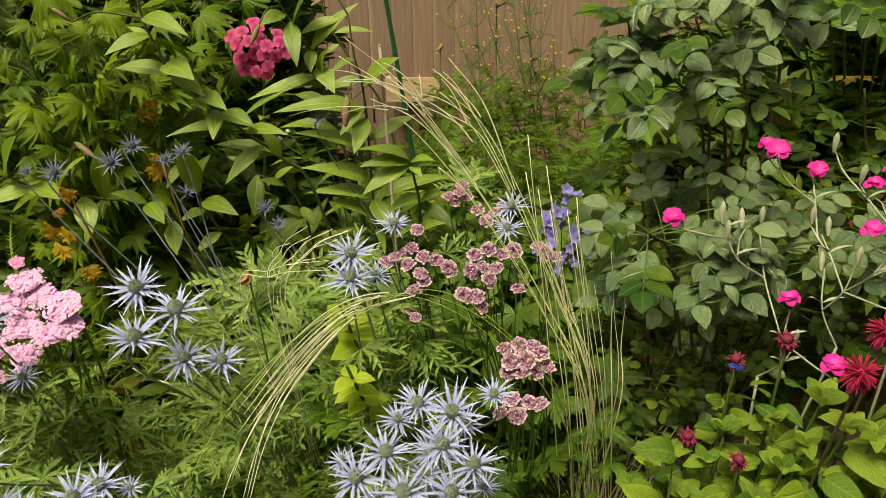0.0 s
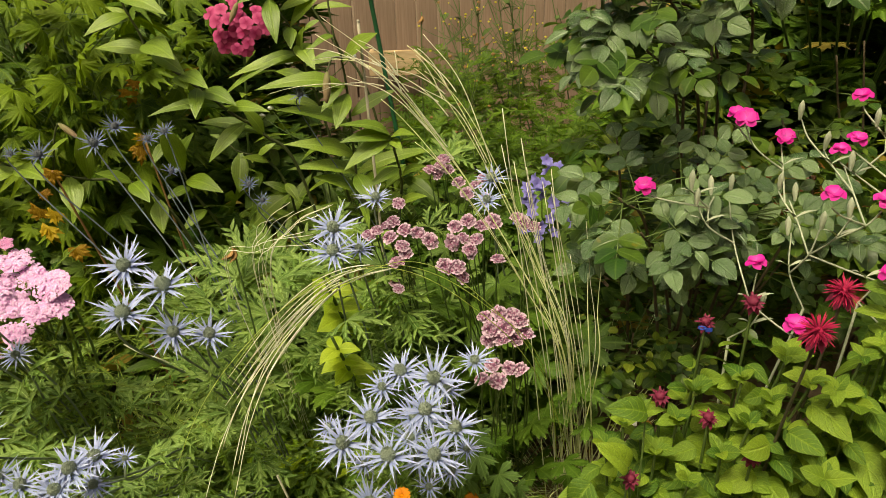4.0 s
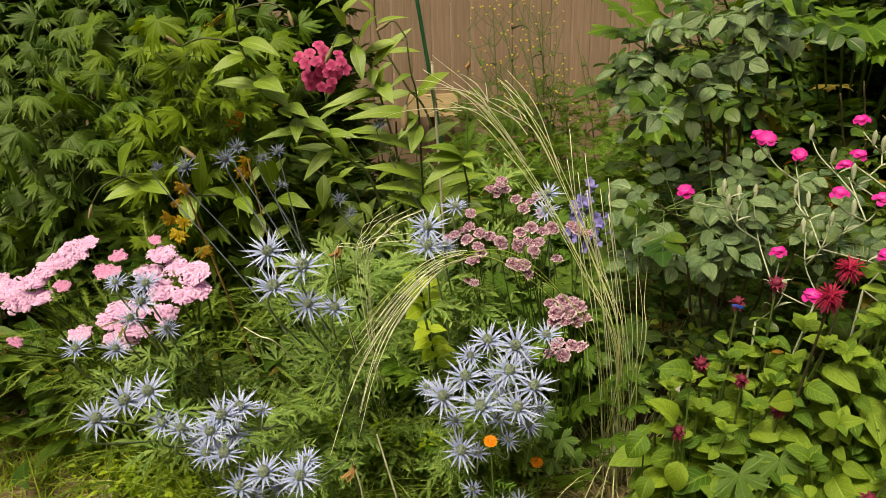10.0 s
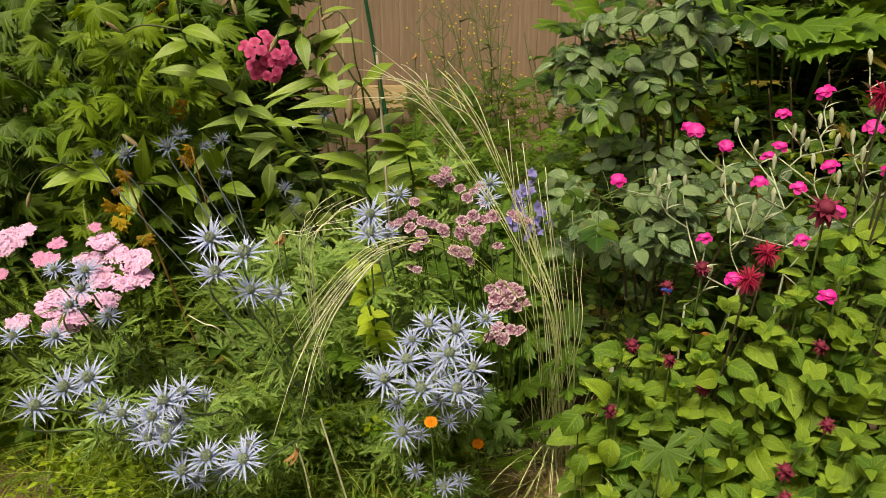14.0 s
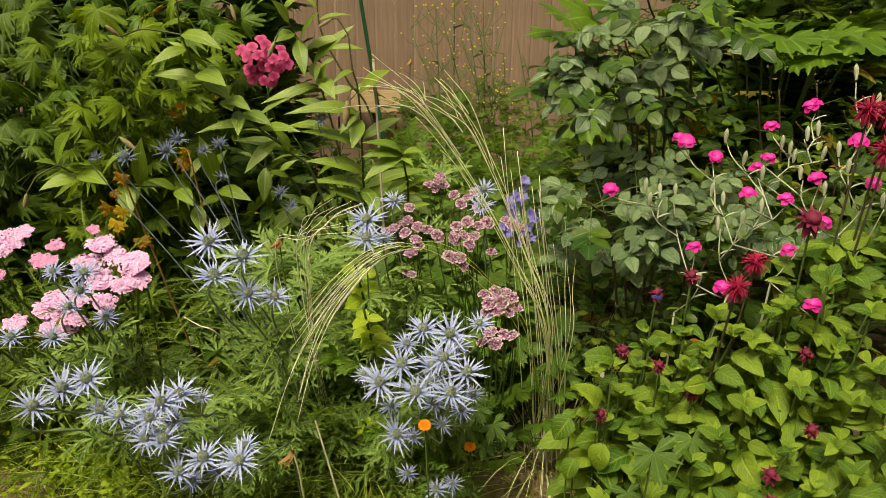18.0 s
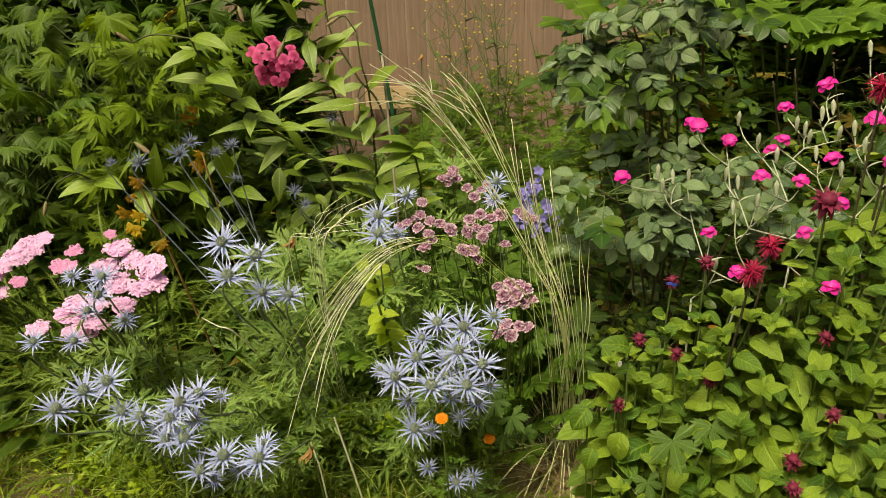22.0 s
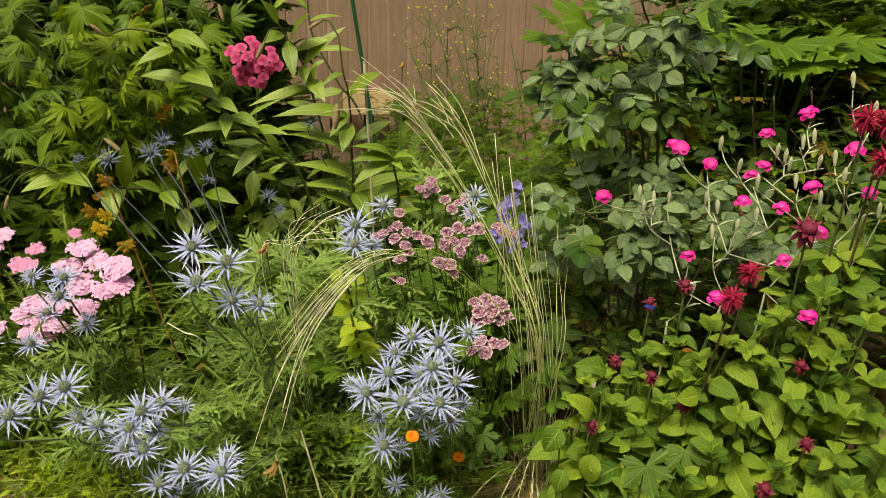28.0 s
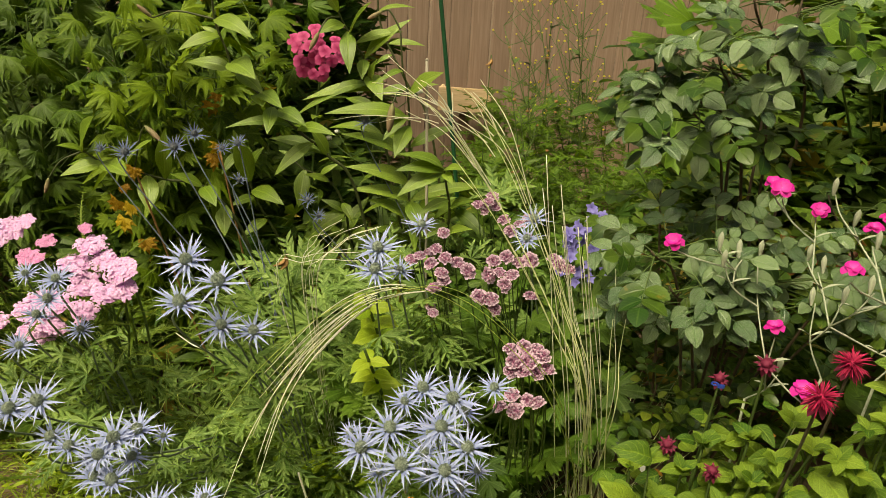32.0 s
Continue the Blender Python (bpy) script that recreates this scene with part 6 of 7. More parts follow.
wisps([[(-0.195, 1.350, 0.579), (-0.154, 1.330, 0.695), (-0.098, 1.320, 0.733)], [(-0.177, 1.350, 0.592), (-0.171, 1.330, 0.706), (-0.130, 1.320, 0.738)], [(-0.245, 1.320, 0.615), (-0.194, 1.300, 0.693), (-0.106, 1.280, 0.723)]],
      (-0.17, 1.5), "bleached thin grass stems arching over", 142, 10)
def dry_stalk(points, label, seed, r=0.0018):
    pts = spline([Vector(q) for q in points], 7)
    ob = thing("dry_stalk", pts[-1], label, "dry stalk", "bleached dry stalks")
    part("stalk", tube(Geo(), pts, r, r * 1.3, 6).mesh("stalk", M_STALK), ob)
    part("node", ball(Geo(), pts[len(pts) // 2], r * 1.6, 5, 8, 0.8).mesh("node", M_STALK), ob)


dry_stalk([(-0.209, 1.160, 0.306), (-0.201, 1.180, 0.232), (-0.199, 1.210, 0.132), (-0.194, 1.240, 0.009)], "pale dry stalk leaning out over the lawn", 143)
dry_stalk([(-0.158, 1.150, 0.367), (-0.146, 1.170, 0.280), (-0.132, 1.200, 0.169), (-0.113, 1.240, 0.010)], "long bleached stalk bending down to the grass", 145)
dry_stalk([(-0.425, 1.300, 0.512), (-0.396, 1.300, 0.492), (-0.367, 1.320, 0.462), (-0.348, 1.500, 0.270)], "short straw-coloured stalk among sea holly", 146, 0.0011)


# ---- cranesbill, marigolds, bellflower ----
def cranesbill(seed):
    rnd = random.Random(seed)
    c = Vector((0.400, 0.930, 0.446))
    base = on_ground(c.x, c.y + 0.06)
    plant = thing("cranesbill", base, "low cranesbill with broad lobed green leaves", "cranesbill")
    kinds = meshes("cranesbill_leaf", M_GER, 3, lambda r: fan_leaf(r, 5, 5.0, 0.70, 5, 0.15), 151)
    for q, s in ((c, 0.056), (Vector((0.383, 0.980, 0.329)), 0.035), (Vector((0.490, 1.000, 0.419)), 0.05)):
        part("leaf_stalk", tube(Geo(), bowed(base, q, 0.02, n=5), 0.0018).mesh("leaf_stalk", M_STEM), plant)
        part("leaf", rnd.choice(kinds), plant, turned(q, (0.15, -0.45, -0.75), UP * 0.35 + (VIEW - q).normalized(), s))


cranesbill(152)


def avens(seed):
    rnd = random.Random(seed)
    base = on_ground(0.16, 1.42)
    plant = thing("avens", base, "low clump of broad toothed green leaves beside bare soil", "avens")
    kinds = meshes("avens_leaf", M_GER, 3, lambda r: fan_leaf(r, 5, 4.4, 0.66, 5, 0.3), seed)
    for q, s in (((0.147, 1.200, 0.357), 0.05), ((0.180, 1.200, 0.319), 0.045), ((0.125, 1.220, 0.301), 0.045), ((0.168, 1.220, 0.261), 0.04), ((0.143, 1.240, 0.360), 0.045), ((0.213, 1.240, 0.257), 0.03)):
        q = Vector(q)
        part("leaf_stalk", tube(Geo(), bowed(base, q, 0.02, n=5), 0.0018).mesh("leaf_stalk", M_STEM), plant)
        part("leaf", rnd.choice(kinds), plant, turned(q, (rnd.uniform(-0.5, 0.7), -0.5, -0.4), UP * 0.7 + (VIEW - q).normalized() + off(rnd, 0.3), s))


avens(153)


def rosette_petals(rnd, count=12, layers=2):
    g = Geo()
    for k in range(layers):
        for i in range(count):
            m = Matrix.Rotation(6.2832 * (i + 0.5 * k) / count, 4, "Z") @ Matrix.Rotation(0.15 + 0.3 * k, 4, "X")
            blade((0.4, 0.9, 1.0, 0.6), 1.0 - 0.25 * k, 0.5, 0.1, 0.1, geo=g, m=m)
    return ball(g, (0, 0, 0.05), 0.22, 4, 8, 0.6, 0.1)


MARIGOLD = meshes("marigold_flower", M_ORANGE, 2, rosette_petals, 161)


def marigold(at, r, label, seed):
    rnd = random.Random(seed)
    p = Vector(at)
    base = on_ground(p.x + 0.02, p.y + 0.05)
    plant = thing("marigold", base, label, "marigold", "small marigolds")
    axis = (UP + (VIEW - p).normalized() * 0.9).normalized()
    part("stem", tube(Geo(), spline([base, base.lerp(p, 0.6), p - axis * 0.004]), 0.0018, 0.0014).mesh("stem", M_STEM), plant)
    part("flower", rnd.choice(MARIGOLD), plant, turned(p, axis.orthogonal(), axis, r), "orange flower")
    f = feather(rnd, 5, 1.0, 0.4, 0.08, 0.2).mesh("marigold_leaf", M_AST)
    for i in range(6):
        a = i * 1.1
        part("leaf", f, plant, turned(base.lerp(p, 0.3 + 0.1 * i), (math.cos(a), math.sin(a), 0.4), UP, 0.05))


marigold((0.042, 1.030, 0.436), 0.0115, "marigold with an orange flower under sea holly heads", 162)
marigold((0.136, 1.200, 0.268), 0.0125, "marigold with a small orange flower near bare soil", 163)


def bell(rnd):
    g = Geo()
    for i in range(5):
        m = Matrix.Rotation(1.2566 * i, 4, "Z") @ Matrix.Rotation(0.75, 4, "X")
        blade((0.35, 0.75, 1.0, 0.75, 0.0), 1.0, 0.7, 0.35, 0.3, geo=g, m=m)
    return g


BELLS = meshes("bellflower_bell", M_BELL, 3, bell, 171)


def bellflower(base, flowers, label, seed):
    rnd = random.Random(seed)
    base = on_ground(*base)
    plant = thing("bellflower", base, label, "bellflower", "blue bellflowers")
    for f in flowers:
        p = Vector(f)
        part("stem", tube(Geo(), spline([base + off(rnd, 0.02), base.lerp(p, 0.6), p]), 0.0018, 0.0012).mesh("stem", M_STEM), plant)
        for k in range(4):
            q = p + off(rnd, 0.018)
            n = ((VIEW - q).normalized() + UP * 0.4 + off(rnd, 0.8)).normalized()
            part("flower", rnd.choice(BELLS), plant, turned(q, n.orthogonal(), n, 0.0155))


bellflower((0.33, 1.85), [(0.284, 1.720, 0.611), (0.272, 1.700, 0.598), (0.301, 1.730, 0.618), (0.265, 1.660, 0.572), (0.331, 1.700, 0.565), (0.338, 1.720, 0.585), (0.333, 1.800, 0.638), (0.250, 1.640, 0.561), (0.301, 1.660, 0.546)],
           "violet-blue bellflower behind arching grass stems", 172)


# ---- far planting by the fence ----
def airy_herb(base, tops, label, seed, flower=M_YELLOW, dots=13, r=0.0062):
    rnd = random.Random(seed)
    base = on_ground(*base)
    plant = thing("nipplewort", base, label, "tall herb", "airy tall herbs")
    dot = ball(Geo(), (0, 0, 0), 1.0, 3, 6, 0.7, 0.1).mesh("floret", flower)
    leaf = blade(LANCE, 1.0, 0.28, 0.3, 0.3).mesh("herb_leaf", M_STEM)
    for t in tops:
        t = Vector(t)
        foot = base + Vector((rnd.uniform(-0.1, 0.1), rnd.uniform(-0.1, 0.1), 0))
        pts = spline([foot, foot.lerp(t, 0.5) + off(rnd, 0.04), t])
        g = tube(Geo(), pts, 0.0036, 0.0016, 4)
        ends = []
        for k in range(dots):
            p = pts[rnd.randint(len(pts) // 2, len(pts) - 1)]
            q = p + Vector((rnd.uniform(-0.13, 0.13), rnd.uniform(-0.08, 0.08), rnd.uniform(0.04, 0.16)))
            ends.append((p, q))
        part("stem", g.mesh("stem", M_STEM), plant)
        for p, q in ends:
            part("branchlet", tube(Geo(), bowed(p, q, -0.01, n=4), 0.0016, 0.001, 4).mesh("branchlet", M_STEM), plant)
            part("flower", dot, plant, Matrix.Translation(q) @ Matrix.Scale(r * rnd.uniform(0.6, 1.0), 4))
        for k in range(8):
            p = pts[rnd.randint(2, len(pts) - 3)]
            a = rnd.uniform(0, 6.28)
            part("leaf", leaf, plant, turned(p, (math.cos(a), math.sin(a), 0.6), UP, rnd.uniform(0.05, 0.1)))


airy_herb((0.45, 3.3), [(0.172, 3.200, 0.953), (0.243, 3.150, 0.889), (0.314, 3.200, 0.977), (0.116, 3.250, 0.880), (0.382, 3.100, 0.827)], "airy tall herb with tiny yellow flowers against the fence", 181)
airy_herb((0.3, 3.25), [(0.031, 3.300, 0.923), (0.139, 3.300, 1.017), (0.221, 3.300, 1.109), (0.289, 3.300, 0.925), (0.344, 3.300, 1.065)], "thin-stemmed yellow-flowered herb by the fence", 182)
airy_herb((0.7, 3.5), [(0.463, 3.450, 0.804), (0.554, 3.450, 0.793), (0.531, 3.500, 0.864)], "sparse herb with fine stems", 183, dots=3)


def herbage(name, shapes, mat, box_lo, box_hi, count, size, label, category, seed, toward=0.4, top=None):
    """Foliage that nobody could count: leaves over a stretch of the bed."""
    rnd = random.Random(seed)
    g = Geo()
    for _ in range(count):
        x, y = rnd.uniform(box_lo[0], box_hi[0]), rnd.uniform(box_lo[1], box_hi[1])
        bump = 0.75 + 0.5 * noise.noise((x * 2.2, y * 2.2, seed))
        z = ground_z(x, y) + box_lo[2] + (box_hi[2] - box_lo[2]) * bump * rnd.random() ** 0.6
        p = Vector((x, y, z))
        a = rnd.uniform(0, 6.2832)
        d = (Vector((math.cos(a), math.sin(a), rnd.uniform(-0.2, 0.9))) + (VIEW - p).normalized() * toward).normalized()
        g.add(rnd.choice(shapes), turned(p, d, UP + off(rnd, 0.5), size * rnd.uniform(0.6, 1.3)))
    tagged(new(name, g.mesh(name, mat)), label, category, kind="stuff")


FINE = [feather(random.Random(190 + i), 8, 1.0, 0.35, 0.06, 0.3) for i in range(3)]
OVALS = [blade(OVAL, 1.0, 0.55, 0.3, 0.3), blade(LANCE, 1.0, 0.35, 0.3, 0.3)]
LOBED = [fan_leaf(random.Random(195 + i), 5, 4.2, 0.72, 3, 0.25, 6) for i in range(3)]
herbage("feathery_herbs", FINE, M_FEATHER, (-0.1, 2.5, 0.0), (1.05, 3.6, 0.62), 2300, 0.10, "feathery light green herbs below the fence", "herbs", 191)
herbage("columbine_leaves", LOBED, M_BLUEGREEN, (0.75, 2.3, 0.15), (1.5, 3.3, 0.58), 520, 0.07, "blue-green lobed columbine leaves", "columbine", 192)
herbage("mixed_leaves", OVALS + LOBED, M_MIX, (-0.3, 1.7, 0.0), (1.0, 2.6, 0.5), 1500, 0.07, "mixed dark green leaves in the middle of the bed", "undergrowth", 193)
herbage("mixed_leaves", OVALS + LOBED, M_MIX, (-2.6, 1.75, 0.0), (-0.3, 2.9, 0.7), 2200, 0.09, "shaded undergrowth beneath the tall perennials", "undergrowth", 194)
herbage("mixed_leaves", OVALS + LOBED, M_MIX, (0.9, 1.5, 0.0), (2.6, 3.3, 0.85), 2200, 0.09, "dense dark undergrowth beneath the rose bushes", "undergrowth", 196)
herbage("cut_leaves", HOLLY_FEATHERS, M_HOLLY, (-0.5, 1.66, 0.02), (0.15, 2.0, 0.44), 330, 0.095, "grey-green cut leaves covering the bed", "herbage", 197)
herbage("low_cut_leaves", HOLLY_FEATHERS, M_HOLLY, (-0.34, 1.34, 0.02), (0.10, 1.72, 0.28), 260, 0.10, "fresh silvery green cut leaves low in the bed", "herbage", 214, 0.5)
herbage("lime_clump", OVALS, M_LIME, (-0.22, 1.33, 0.12), (-0.04, 1.46, 0.25), 300, 0.022, "bright lime leaflets beneath arching grass", "groundcover", 215)
herbage("mixed_leaves", LOBED, M_FERN, (-0.15, 1.5, 0.0), (0.25, 1.8, 0.32), 300, 0.06, "low palmate green leaves around the masterwort", "undergrowth", 198)
herbage("mixed_leaves", OVALS, M_MIX, (-1.6, 1.45, 0.0), (-0.8, 1.9, 0.4), 420, 0.10, "dark strap leaves at the edge of the lawn", "undergrowth", 199)
herbage("lime_groundcover", OVALS, M_LIME, (-0.9, 1.35, 0.0), (0.05, 1.6, 0.17), 700, 0.024, "tiny lime-green creeping leaves at the lawn's edge", "groundcover", 200)
herbage("small_leaves", OVALS, M_SMALL, (0.42, 1.58, 0.42), (1.1, 1.85, 0.80), 260, 0.034, "small yellowish rose leaves between the canes", "undergrowth", 216, 0.7)
herbage("small_leaves", ROSE_SHAPES, M_SMALL, (0.38, 1.24, 0.28), (0.58, 1.42, 0.52), 90, 0.021, "small round yellowish leaves in a shaded gap", "undergrowth", 217, 0.7)
herbage("mixed_leaves", OVALS, M_MIX, (-1.05, 1.58, 0.02), (-0.4, 1.9, 0.4), 260, 0.07, "plain green leaves below the yarrow", "undergrowth", 218, 0.5)
herbage("yarrow_leaves", YARROW_FEATHERS, M_YLEAF, (-1.05, 1.62, 0.02), (-0.35, 1.9, 0.5), 260, 0.11, "feathery yarrow leaves spilling to the lawn", "herbage", 203)
herbage("mixed_leaves", OVALS + LOBED, M_MIX, (-0.9, 2.2, 0.0), (-0.36, 3.0, 0.95), 1100, 0.10, "leafy growth filling the bed behind the lilies", "undergrowth", 207)
herbage("mixed_leaves", OVALS + LOBED, M_MIX, (-0.4, 2.1, 0.0), (0.1, 3.0, 0.40), 800, 0.09, "low leafy growth behind the lilies", "undergrowth", 208)
herbage("lime_clump", OVALS, M_LIME, (-0.80, 1.36, 0.0), (-0.60, 1.5, 0.15), 260, 0.021, "small clump of lime-green leaves in the grass", "groundcover", 209)
herbage("lime_clump", OVALS, M_LIME, (-0.30, 1.38, 0.06), (-0.10, 1.52, 0.22), 300, 0.022, "lime-green leaflets among sea holly stems", "groundcover", 210)
def creeping_leaves(spots, seed):
    """Creeping stems set with tiny round lime-green leaves."""
    rnd = random.Random(seed)
    g = Geo()
    for x, y, spread in spots:
        for _ in range(16):
            a = rnd.uniform(0, 6.2832)
            p = on_ground(x + rnd.gauss(0, spread), y + rnd.gauss(0, spread * 0.6)) + UP * 0.02
            q = p + Vector((math.cos(a) * 0.04, math.sin(a) * 0.04, rnd.uniform(0.03, 0.10)))
            tube(g, bowed(p, q, 0.01, n=4), 0.0009, 0.0007, 3)
            for k in range(7):
                c = p.lerp(q, 0.25 + 0.75 * k / 6)
                b = k * 2.4
                g.add(ROSE_SHAPES[0], turned(c, (math.cos(b), math.sin(b), 0.4), UP + (VIEW - c).normalized() * 0.6 + off(rnd, 0.3), rnd.uniform(0.010, 0.017)))
    tagged(new("creeping_leaves", g.mesh("creeping_leaves", M_LIME)), "tiny round lime-green leaves creeping through the grass", "groundcover", kind="stuff")


creeping_leaves([(-0.815, 1.467, 0.03), (-0.735, 1.452, 0.035), (-0.636, 1.380, 0.03), (-0.900, 1.547, 0.03), (-0.587, 1.391, 0.03), (-0.283, 1.55, 0.05), (-0.209, 1.53, 0.05), (-1.0, 1.58, 0.03)], 222)
herbage("tall_leaves", OVALS + LOBED, M_MIX, (0.66, 2.2, 0.25), (1.2, 2.9, 0.95), 520, 0.10, "shaded leafy growth between the rose and the fence", "perennials", 223)
herbage("tall_leaves", OVALS + LOBED, M_MIX, (1.05, 2.35, 0.1), (2.1, 3.0, 0.95), 1000, 0.11, "shaded green growth low before the fence", "perennials", 224)
herbage("red_leaves", OVALS, M_REDLEAF, (0.68, 1.60, 0.56), (0.92, 1.74, 0.68), 60, 0.026, "young reddish rose leaves in the shade", "undergrowth", 220, 0.7)
herbage("lily_leaves", [blade(LANCE, 1.0, 0.28, d, 0.3) for d in (0.3, 0.5, 0.7)], M_LILY_J, (-0.62, 1.90, 0.15), (0.06, 2.2, 0.66), 210, 0.12, "arching lily leaves deep in the clump", "undergrowth", 219, 0.6)
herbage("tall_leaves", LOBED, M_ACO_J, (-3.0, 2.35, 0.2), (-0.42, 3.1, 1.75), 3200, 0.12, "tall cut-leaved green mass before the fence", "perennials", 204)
herbage("tall_leaves", OVALS + LOBED, M_MIX, (1.1, 2.3, 0.3), (3.0, 3.3, 1.5), 2600, 0.11, "tall shaded green growth before the fence", "perennials", 205)
herbage("palmate_leaves", LOBED, M_FERN, (-0.1, 1.52, 0.1), (0.34, 1.9, 0.5), 400, 0.065, "fresh green palmate leaves under masterwort", "undergrowth", 206)


airy_herb((0.2, 2.75), [(0.097, 2.750, 0.758), (0.130, 2.700, 0.704), (0.191, 2.600, 0.680)], "dark dry stalks with small brown seed heads", 184, M_DEAD, 7, 0.008)
airy_herb((-0.18, 2.0), [(-0.220, 1.950, 0.777), (-0.186, 1.900, 0.732)], "slender herb with tiny white flowers", 185, M_WHITE, 4, 0.012)
airy_herb((-1.35, 1.9), [(-1.224, 1.850, 0.610), (-1.205, 1.850, 0.595), (-1.257, 1.850, 0.628)], "small white flowers over dark strap leaves", 186, M_WHITE, 5, 0.014)


def big_leaved(seed):
    rnd = random.Random(seed)
    base = on_ground(1.4, 2.7)
    plant = thing("leafy_shrub", base, "shrub with very large light green lobed leaves", "shrub")
    kinds = meshes("large_leaf", M_BIG, 3, lambda r: fan_leaf(r, 5, 4.8, 0.42, 3, 0.2), 201)
    for q in ((1.237, 2.300, 0.933), (1.151, 2.350, 0.962), (1.292, 2.250, 0.962), (1.400, 2.400, 0.994), (1.219, 2.300, 0.958), (0.565, 2.600, 1.011), (0.551, 2.700, 0.957), (1.170, 2.500, 1.039), (1.350, 2.500, 1.058), (1.448, 2.300, 0.988), (1.508, 2.400, 1.063), (1.076, 2.600, 1.070), (1.008, 2.050, 0.970), (1.097, 2.080, 0.985), (1.184, 2.050, 0.941), (1.069, 2.100, 0.995), (1.185, 2.050, 0.985), (0.938, 2.120, 1.021), (0.992, 2.150, 1.010), (0.524, 2.050, 1.039), (0.597, 2.100, 1.061), (0.519, 2.050, 0.781), (0.585, 2.050, 0.758), (0.857, 2.150, 1.049), (1.281, 2.050, 0.987)):
        q = Vector(q)
        part("leaf_stalk", tube(Geo(), bowed(base, q, 0.08, n=6), 0.005, 0.003).mesh("leaf_stalk", M_STEM), plant)
        d = Vector((rnd.uniform(-0.8, 0.6), -0.6, rnd.uniform(-0.2, 0.2)))
        part("leaf", rnd.choice(kinds), plant, turned(q, d, UP * 0.6 + (VIEW - q).normalized() * 0.9 + off(rnd, 0.2), rnd.uniform(0.12, 0.16)))


big_leaved(202)


# ---- stakes, board, label ----
def rod(name, a, b, r0, r1, mat, label, category, cap=True):
    a, b = Vector(a), Vector(b)
    ob = thing(name, a, label, category)
    part("shaft", tube(Geo(), bowed(a, b, 0.0, (0.004, 0, 0), 8), r0, r1, 8).mesh("shaft", mat), ob)
    if cap:
        part("tip", ball(Geo(), b, r1 * 1.25, 5, 8, 0.9).mesh("tip", mat), ob)


p0, p1 = Vector((-0.107, 2.500, 0.847)), Vector((-0.135, 2.500, 1.045))
d01 = (p1 - p0).normalized()
foot = p0 - d01 * (p0.z / d01.z)
rod("plant_stake", foot, p1 + d01 * 0.5, 0.0075, 0.0065, M_GREENPAINT, "leaning dark green plastic-coated plant stake", "plant stake")
c1, c0 = Vector((-0.064, 1.770, 0.953)), Vector((-0.054, 1.770, 0.625))
d10 = (c0 - c1).normalized()
rod("cane", c0 + d10 * (c0.z / -d10.z), c1, 0.0036, 0.0032, M_CANE, "weathered grey bamboo cane among lily leaves", "cane")


def pine_box():
    a, b = Vector((-0.020, 3.700, 0.599)), Vector((-0.019, 3.700, 0.486))
    lo, hi = (a.x - 0.25, 3.7, b.z), (a.x, 3.8, a.z)
    ob = thing("wooden_box", (lo[0], 3.7, ground_z(lo[0], 3.7)), "small pale pine box on a post by the fence", "wooden box")
    part("front", box(Geo(), lo, (hi[0], 3.718, hi[2]), 0.003).mesh("front", M_PINE, False), ob)
    for x in (lo[0] + 0.001, hi[0] - 0.019):
        part("side", box(Geo(), (x, 3.7205, lo[2]), (x + 0.018, 3.8, hi[2] - 0.003), 0.003).mesh("side", M_PINE, False), ob)
    part("base_board", box(Geo(), (lo[0] + 0.02, 3.7205, lo[2] + 0.002), (hi[0] - 0.02, 3.8, lo[2] + 0.018), 0.003).mesh("base_board", M_PINE, False), ob)
    mid = (lo[0] + hi[0]) / 2
    part("post", box(Geo(), (mid - 0.025, 3.735, ground_z(mid, 3.75) - 0.02), (mid + 0.025, 3.785, lo[2] - 0.001), 0.003).mesh("post", M_RAIL, False), ob)


pine_box()


def plant_label():
    p = Vector((0.382, 1.180, 0.435))
    base = on_ground(p.x, p.y + 0.02)
    ob = thing("plant_label", base, "white plastic plant label stuck in the bed", "plant label")
    part("tag", box(Geo(), (p.x - 0.004, p.y, p.z - 0.010), (p.x + 0.004, p.y + 0.0015, p.z + 0.009), 0.0005).mesh("tag", M_LABEL, False), ob)
    part("stick", box(Geo(), (p.x - 0.003, p.y + 0.0002, base.z - 0.02), (p.x + 0.003, p.y + 0.0014, p.z - 0.0105), 0.0004).mesh("stick", M_DARKSTEM, False), ob)


plant_label()


def plant_clip():
    p = Vector((0.445, 1.130, 0.622))
    ob = thing("plant_clip", p, "small blue plastic plant clip on a stem", "plant clip")
    part("ring", tube(Geo(), [p + Vector((0.005 * math.cos(a), 0.004 * math.sin(a), 0.001)) for a in (i * 0.6283 for i in range(10))], 0.0012, 0.0012, 6).mesh("ring", M_BLUEPLASTIC), ob)
    part("tab", box(Geo(), (p.x + 0.003, p.y - 0.005, p.z - 0.003), (p.x + 0.012, p.y - 0.003, p.z + 0.003), 0.0006).mesh("tab", M_BLUEPLASTIC, False), ob)


plant_clip()


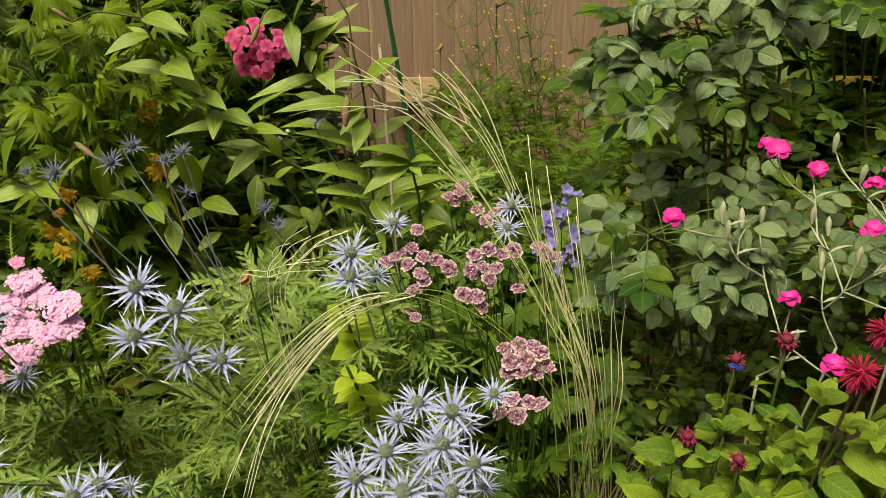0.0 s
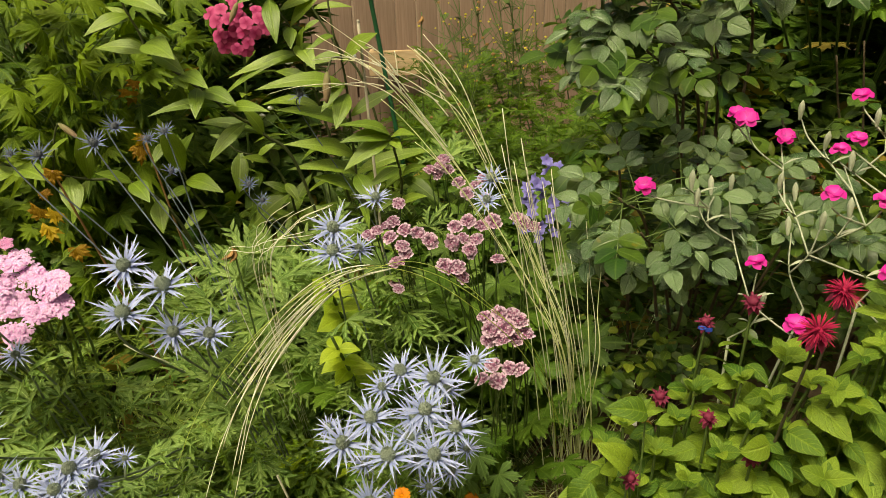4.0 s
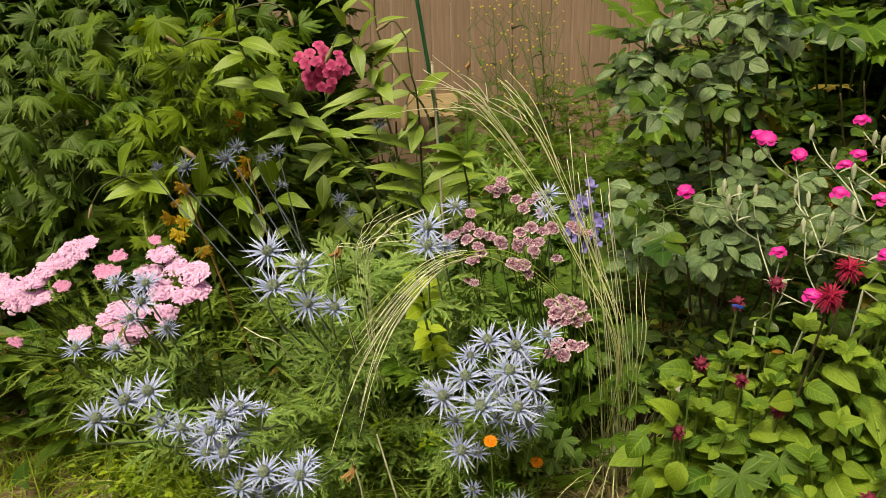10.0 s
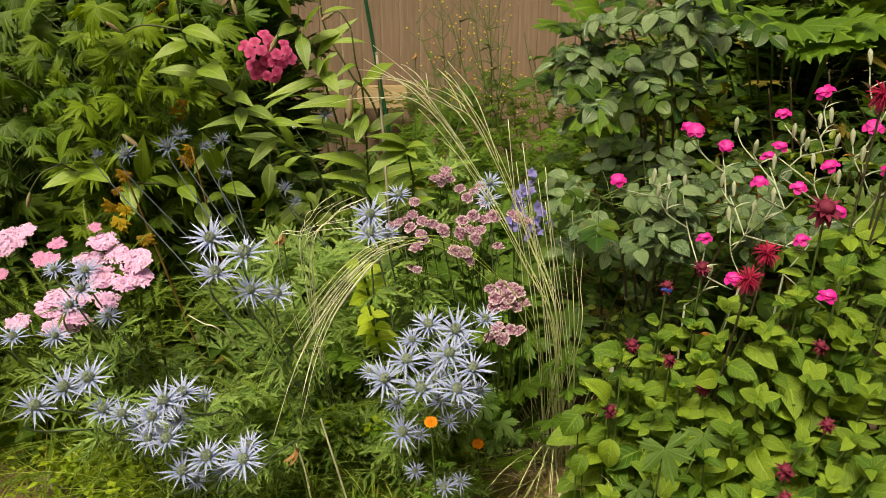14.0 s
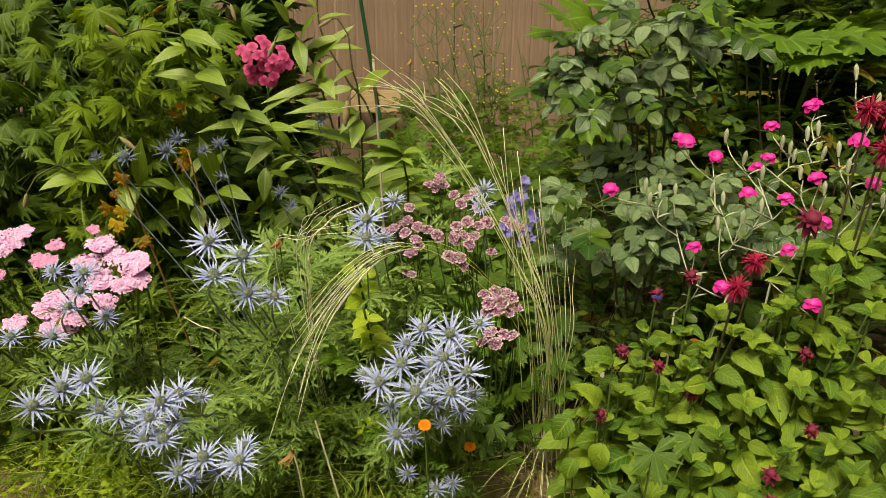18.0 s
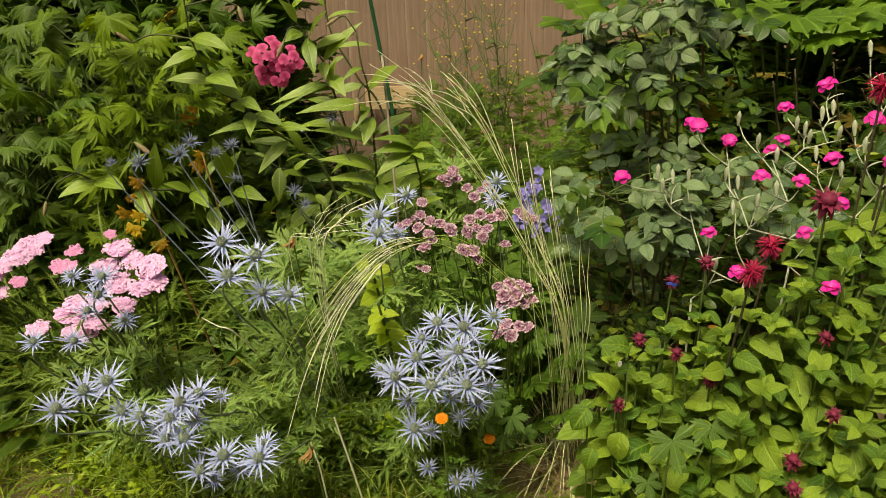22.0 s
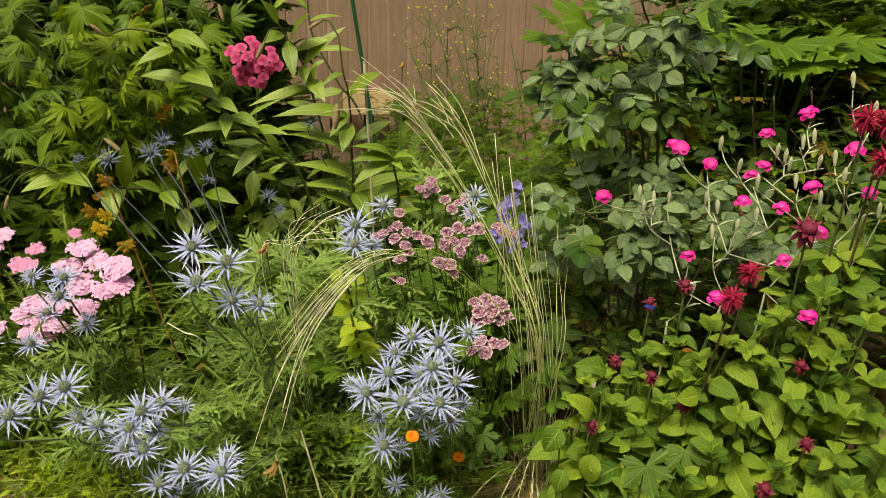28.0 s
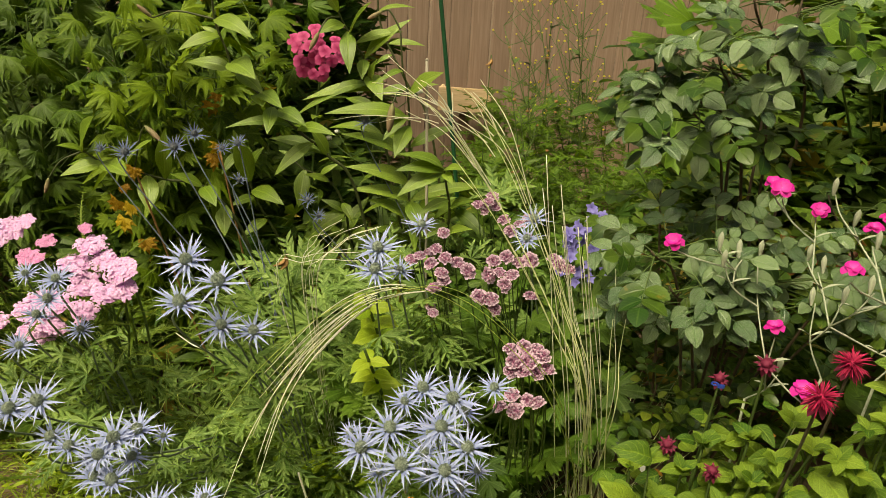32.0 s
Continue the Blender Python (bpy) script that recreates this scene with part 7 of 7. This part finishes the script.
def withered(at, label, seed):
    rnd = random.Random(seed)
    p = Vector(at)
    base = on_ground(p.x + 0.02, p.y + 0.08)
    plant = thing("withered_flower", base, label, "spent flower", "withered blooms")
    part("stem", tube(Geo(), spline([base, base.lerp(p, 0.6) + off(rnd, 0.02), p + UP * 0.01]), 0.002, 0.0016).mesh("stem", M_STEM), plant)
    g = Geo()
    for i in range(6):
        blade(LANCE, 0.03, 0.011, 0.5, 0.8, rnd.uniform(-1, 1), geo=g, m=turned(p, (rnd.uniform(-0.5, 0.5), rnd.uniform(-0.5, 0.5), -1), (1, 0.3, 0)))
    part("bloom", g.mesh("bloom", M_DEAD), plant, label="shrivelled orange-brown bloom")


withered((-0.239, 1.350, 0.658), "withered orange-brown bloom on a thin stem", 211)
withered((-0.189, 1.050, 0.375), "shrivelled brown bloom near the lawn", 212)
withered((0.027, 2.600, 0.871), "drooping withered bloom near the fence", 213)


# ---- lawn and straw ----
def lawn():
    rnd = random.Random(221)
    g = Geo()
    shape = [blade((1, 1, 0.7, 0.0), 1.0, 0.05, d, 0.4) for d in (0.2, 0.5, 0.9)]
    for _ in range(30000):
        x, y = rnd.uniform(-2.0, 0.7), rnd.uniform(0.75, 1.75)
        edge = 1.56 + 0.06 * math.sin(x * 5) - 0.22 * max(0, x + 0.35) + 0.35 * max(0, min(1, -x - 0.7))
        if y > edge + rnd.uniform(-0.1, 0.1) or (x > 0.13 and y > 1.36 and rnd.random() < 0.93):
            continue
        if y > 1.36 and noise.noise((x * 4.0, y * 4.0, 5.0)) > 0.0 and rnd.random() < 0.82:
            continue
        a = rnd.uniform(0, 6.2832)
        g.add(rnd.choice(shape), turned(on_ground(x, y) - UP * 0.004, (math.cos(a), math.sin(a), rnd.uniform(0.5, 2.5)), UP + off(rnd, 0.2), rnd.uniform(0.035, 0.085)))
    for _ in range(15000):
        x, y = rnd.uniform(-2.6, 1.9), rnd.uniform(-1.6, 1.2)
        if y > 0.75 and -2.0 < x < 0.7:
            continue
        a = rnd.uniform(0, 6.2832)
        g.add(rnd.choice(shape), turned(on_ground(x, y) - UP * 0.004, (math.cos(a), math.sin(a), rnd.uniform(0.4, 2.0)), UP + off(rnd, 0.2), rnd.uniform(0.06, 0.11)))
    tagged(new("lawn_grass", g.mesh("lawn_grass", M_GRASS)), "short uneven yellow-green lawn grass", "lawn", kind="stuff")
    s = Geo()
    for _ in range(2600):
        x, y = rnd.gauss(0.24, 0.14), rnd.gauss(1.38, 0.12)
        a = rnd.uniform(0, 6.2832)
        s.add(shape[0], turned(on_ground(x, y) + UP * rnd.uniform(0, 0.02), (math.cos(a), math.sin(a), rnd.uniform(-0.1, 0.25)), UP, rnd.uniform(0.04, 0.13)))
    c = Geo()
    for _ in range(260):
        ball(c, on_ground(rnd.gauss(0.22, 0.13), rnd.gauss(1.38, 0.1)) + UP * 0.002, rnd.uniform(0.003, 0.009), 4, 6, 0.6, 0.12)
    tagged(new("pebbles", c.mesh("pebbles", M_PEBBLE)), "small stones and clods on the bare soil", "pebbles", kind="stuff")
    tagged(new("dry_straw", s.mesh("dry_straw", M_STRAW)), "dry bleached straw lying on the soil", "straw", kind="stuff")


lawn()


def wild_grass():
    """Long loose blades that grow up between the flowers."""
    rnd = random.Random(231)
    g = Geo()
    for _ in range(900):
        x, y = rnd.uniform(-0.95, 0.12), rnd.uniform(1.32, 1.8)
        a = rnd.uniform(0, 6.2832)
        blade((0.7, 1, 0.9, 0.7, 0.4, 0.0), rnd.uniform(0.08, 0.26), 0.0032, rnd.uniform(0.1, 0.9), 0.4, geo=g,
              m=turned(on_ground(x, y), (math.cos(a), math.sin(a) - 0.2, rnd.uniform(0.8, 3.0)), UP))
    for _ in range(1300):
        x, y = rnd.uniform(-0.40, 0.12), rnd.uniform(1.20, 1.42)
        a = rnd.uniform(0, 6.2832)
        blade((0.7, 1, 0.9, 0.7, 0.4, 0.0), rnd.uniform(0.06, 0.19), 0.0034, rnd.uniform(0.2, 0.9), 0.4, geo=g,
              m=turned(on_ground(x, y), (math.cos(a), math.sin(a) - 0.2, rnd.uniform(0.5, 2.4)), UP))
    tagged(new("wild_grass", g.mesh("wild_grass", M_GRASS)), "long loose grass blades growing between the flowers", "grass", kind="stuff")


wild_grass()


def loose_blades():
    """Thin pale blades that stand up and cross before the cut leaves."""
    rnd = random.Random(232)
    g = Geo()
    for _ in range(560):
        x, y = rnd.uniform(-0.62, 0.14), rnd.uniform(1.32, 1.62)
        a = rnd.uniform(0, 6.2832)
        blade((0.7, 1, 0.95, 0.85, 0.65, 0.4, 0.0), rnd.uniform(0.16, 0.42), 0.0032, rnd.uniform(0.1, 0.9), 0.4, geo=g,
              m=turned(on_ground(x, y), (math.cos(a), math.sin(a), rnd.uniform(0.7, 2.6)), UP))
    tagged(new("pale_grass", g.mesh("pale_grass", M_PALEGRASS)), "thin pale grass blades crossing between sea holly stems", "grass", kind="stuff")


loose_blades()


def dry_tuft():
    """A bleached dead seed head lying in the grass."""
    rnd = random.Random(241)
    p = Vector((-0.829, 1.400, 0.081))
    base = on_ground(p.x, p.y) + UP * 0.035
    ob = thing("dry_seed_head", base, "bleached grey dry seed head lying in the lawn", "seed head")
    g = Geo()
    for _ in range(110):
        d = Vector((rnd.gauss(0, 1), rnd.gauss(0, 1), abs(rnd.gauss(0.4, 0.6)))).normalized()
        blade((1, 0.8, 0.5, 0.0), rnd.uniform(0.02, 0.055), 0.0022, rnd.uniform(0, 0.6), 0.2, geo=g, m=turned(base + UP * 0.012, d, UP + off(rnd, 0.4)))
    part("bristle", g.mesh("bristle", M_CANE), ob, kind="stuff")
    part("stem", tube(Geo(), bowed(base + UP * 0.01, base + Vector((-0.07, -0.05, 0.012)), 0.01), 0.0018).mesh("stem", M_STRAW), ob)


dry_tuft()
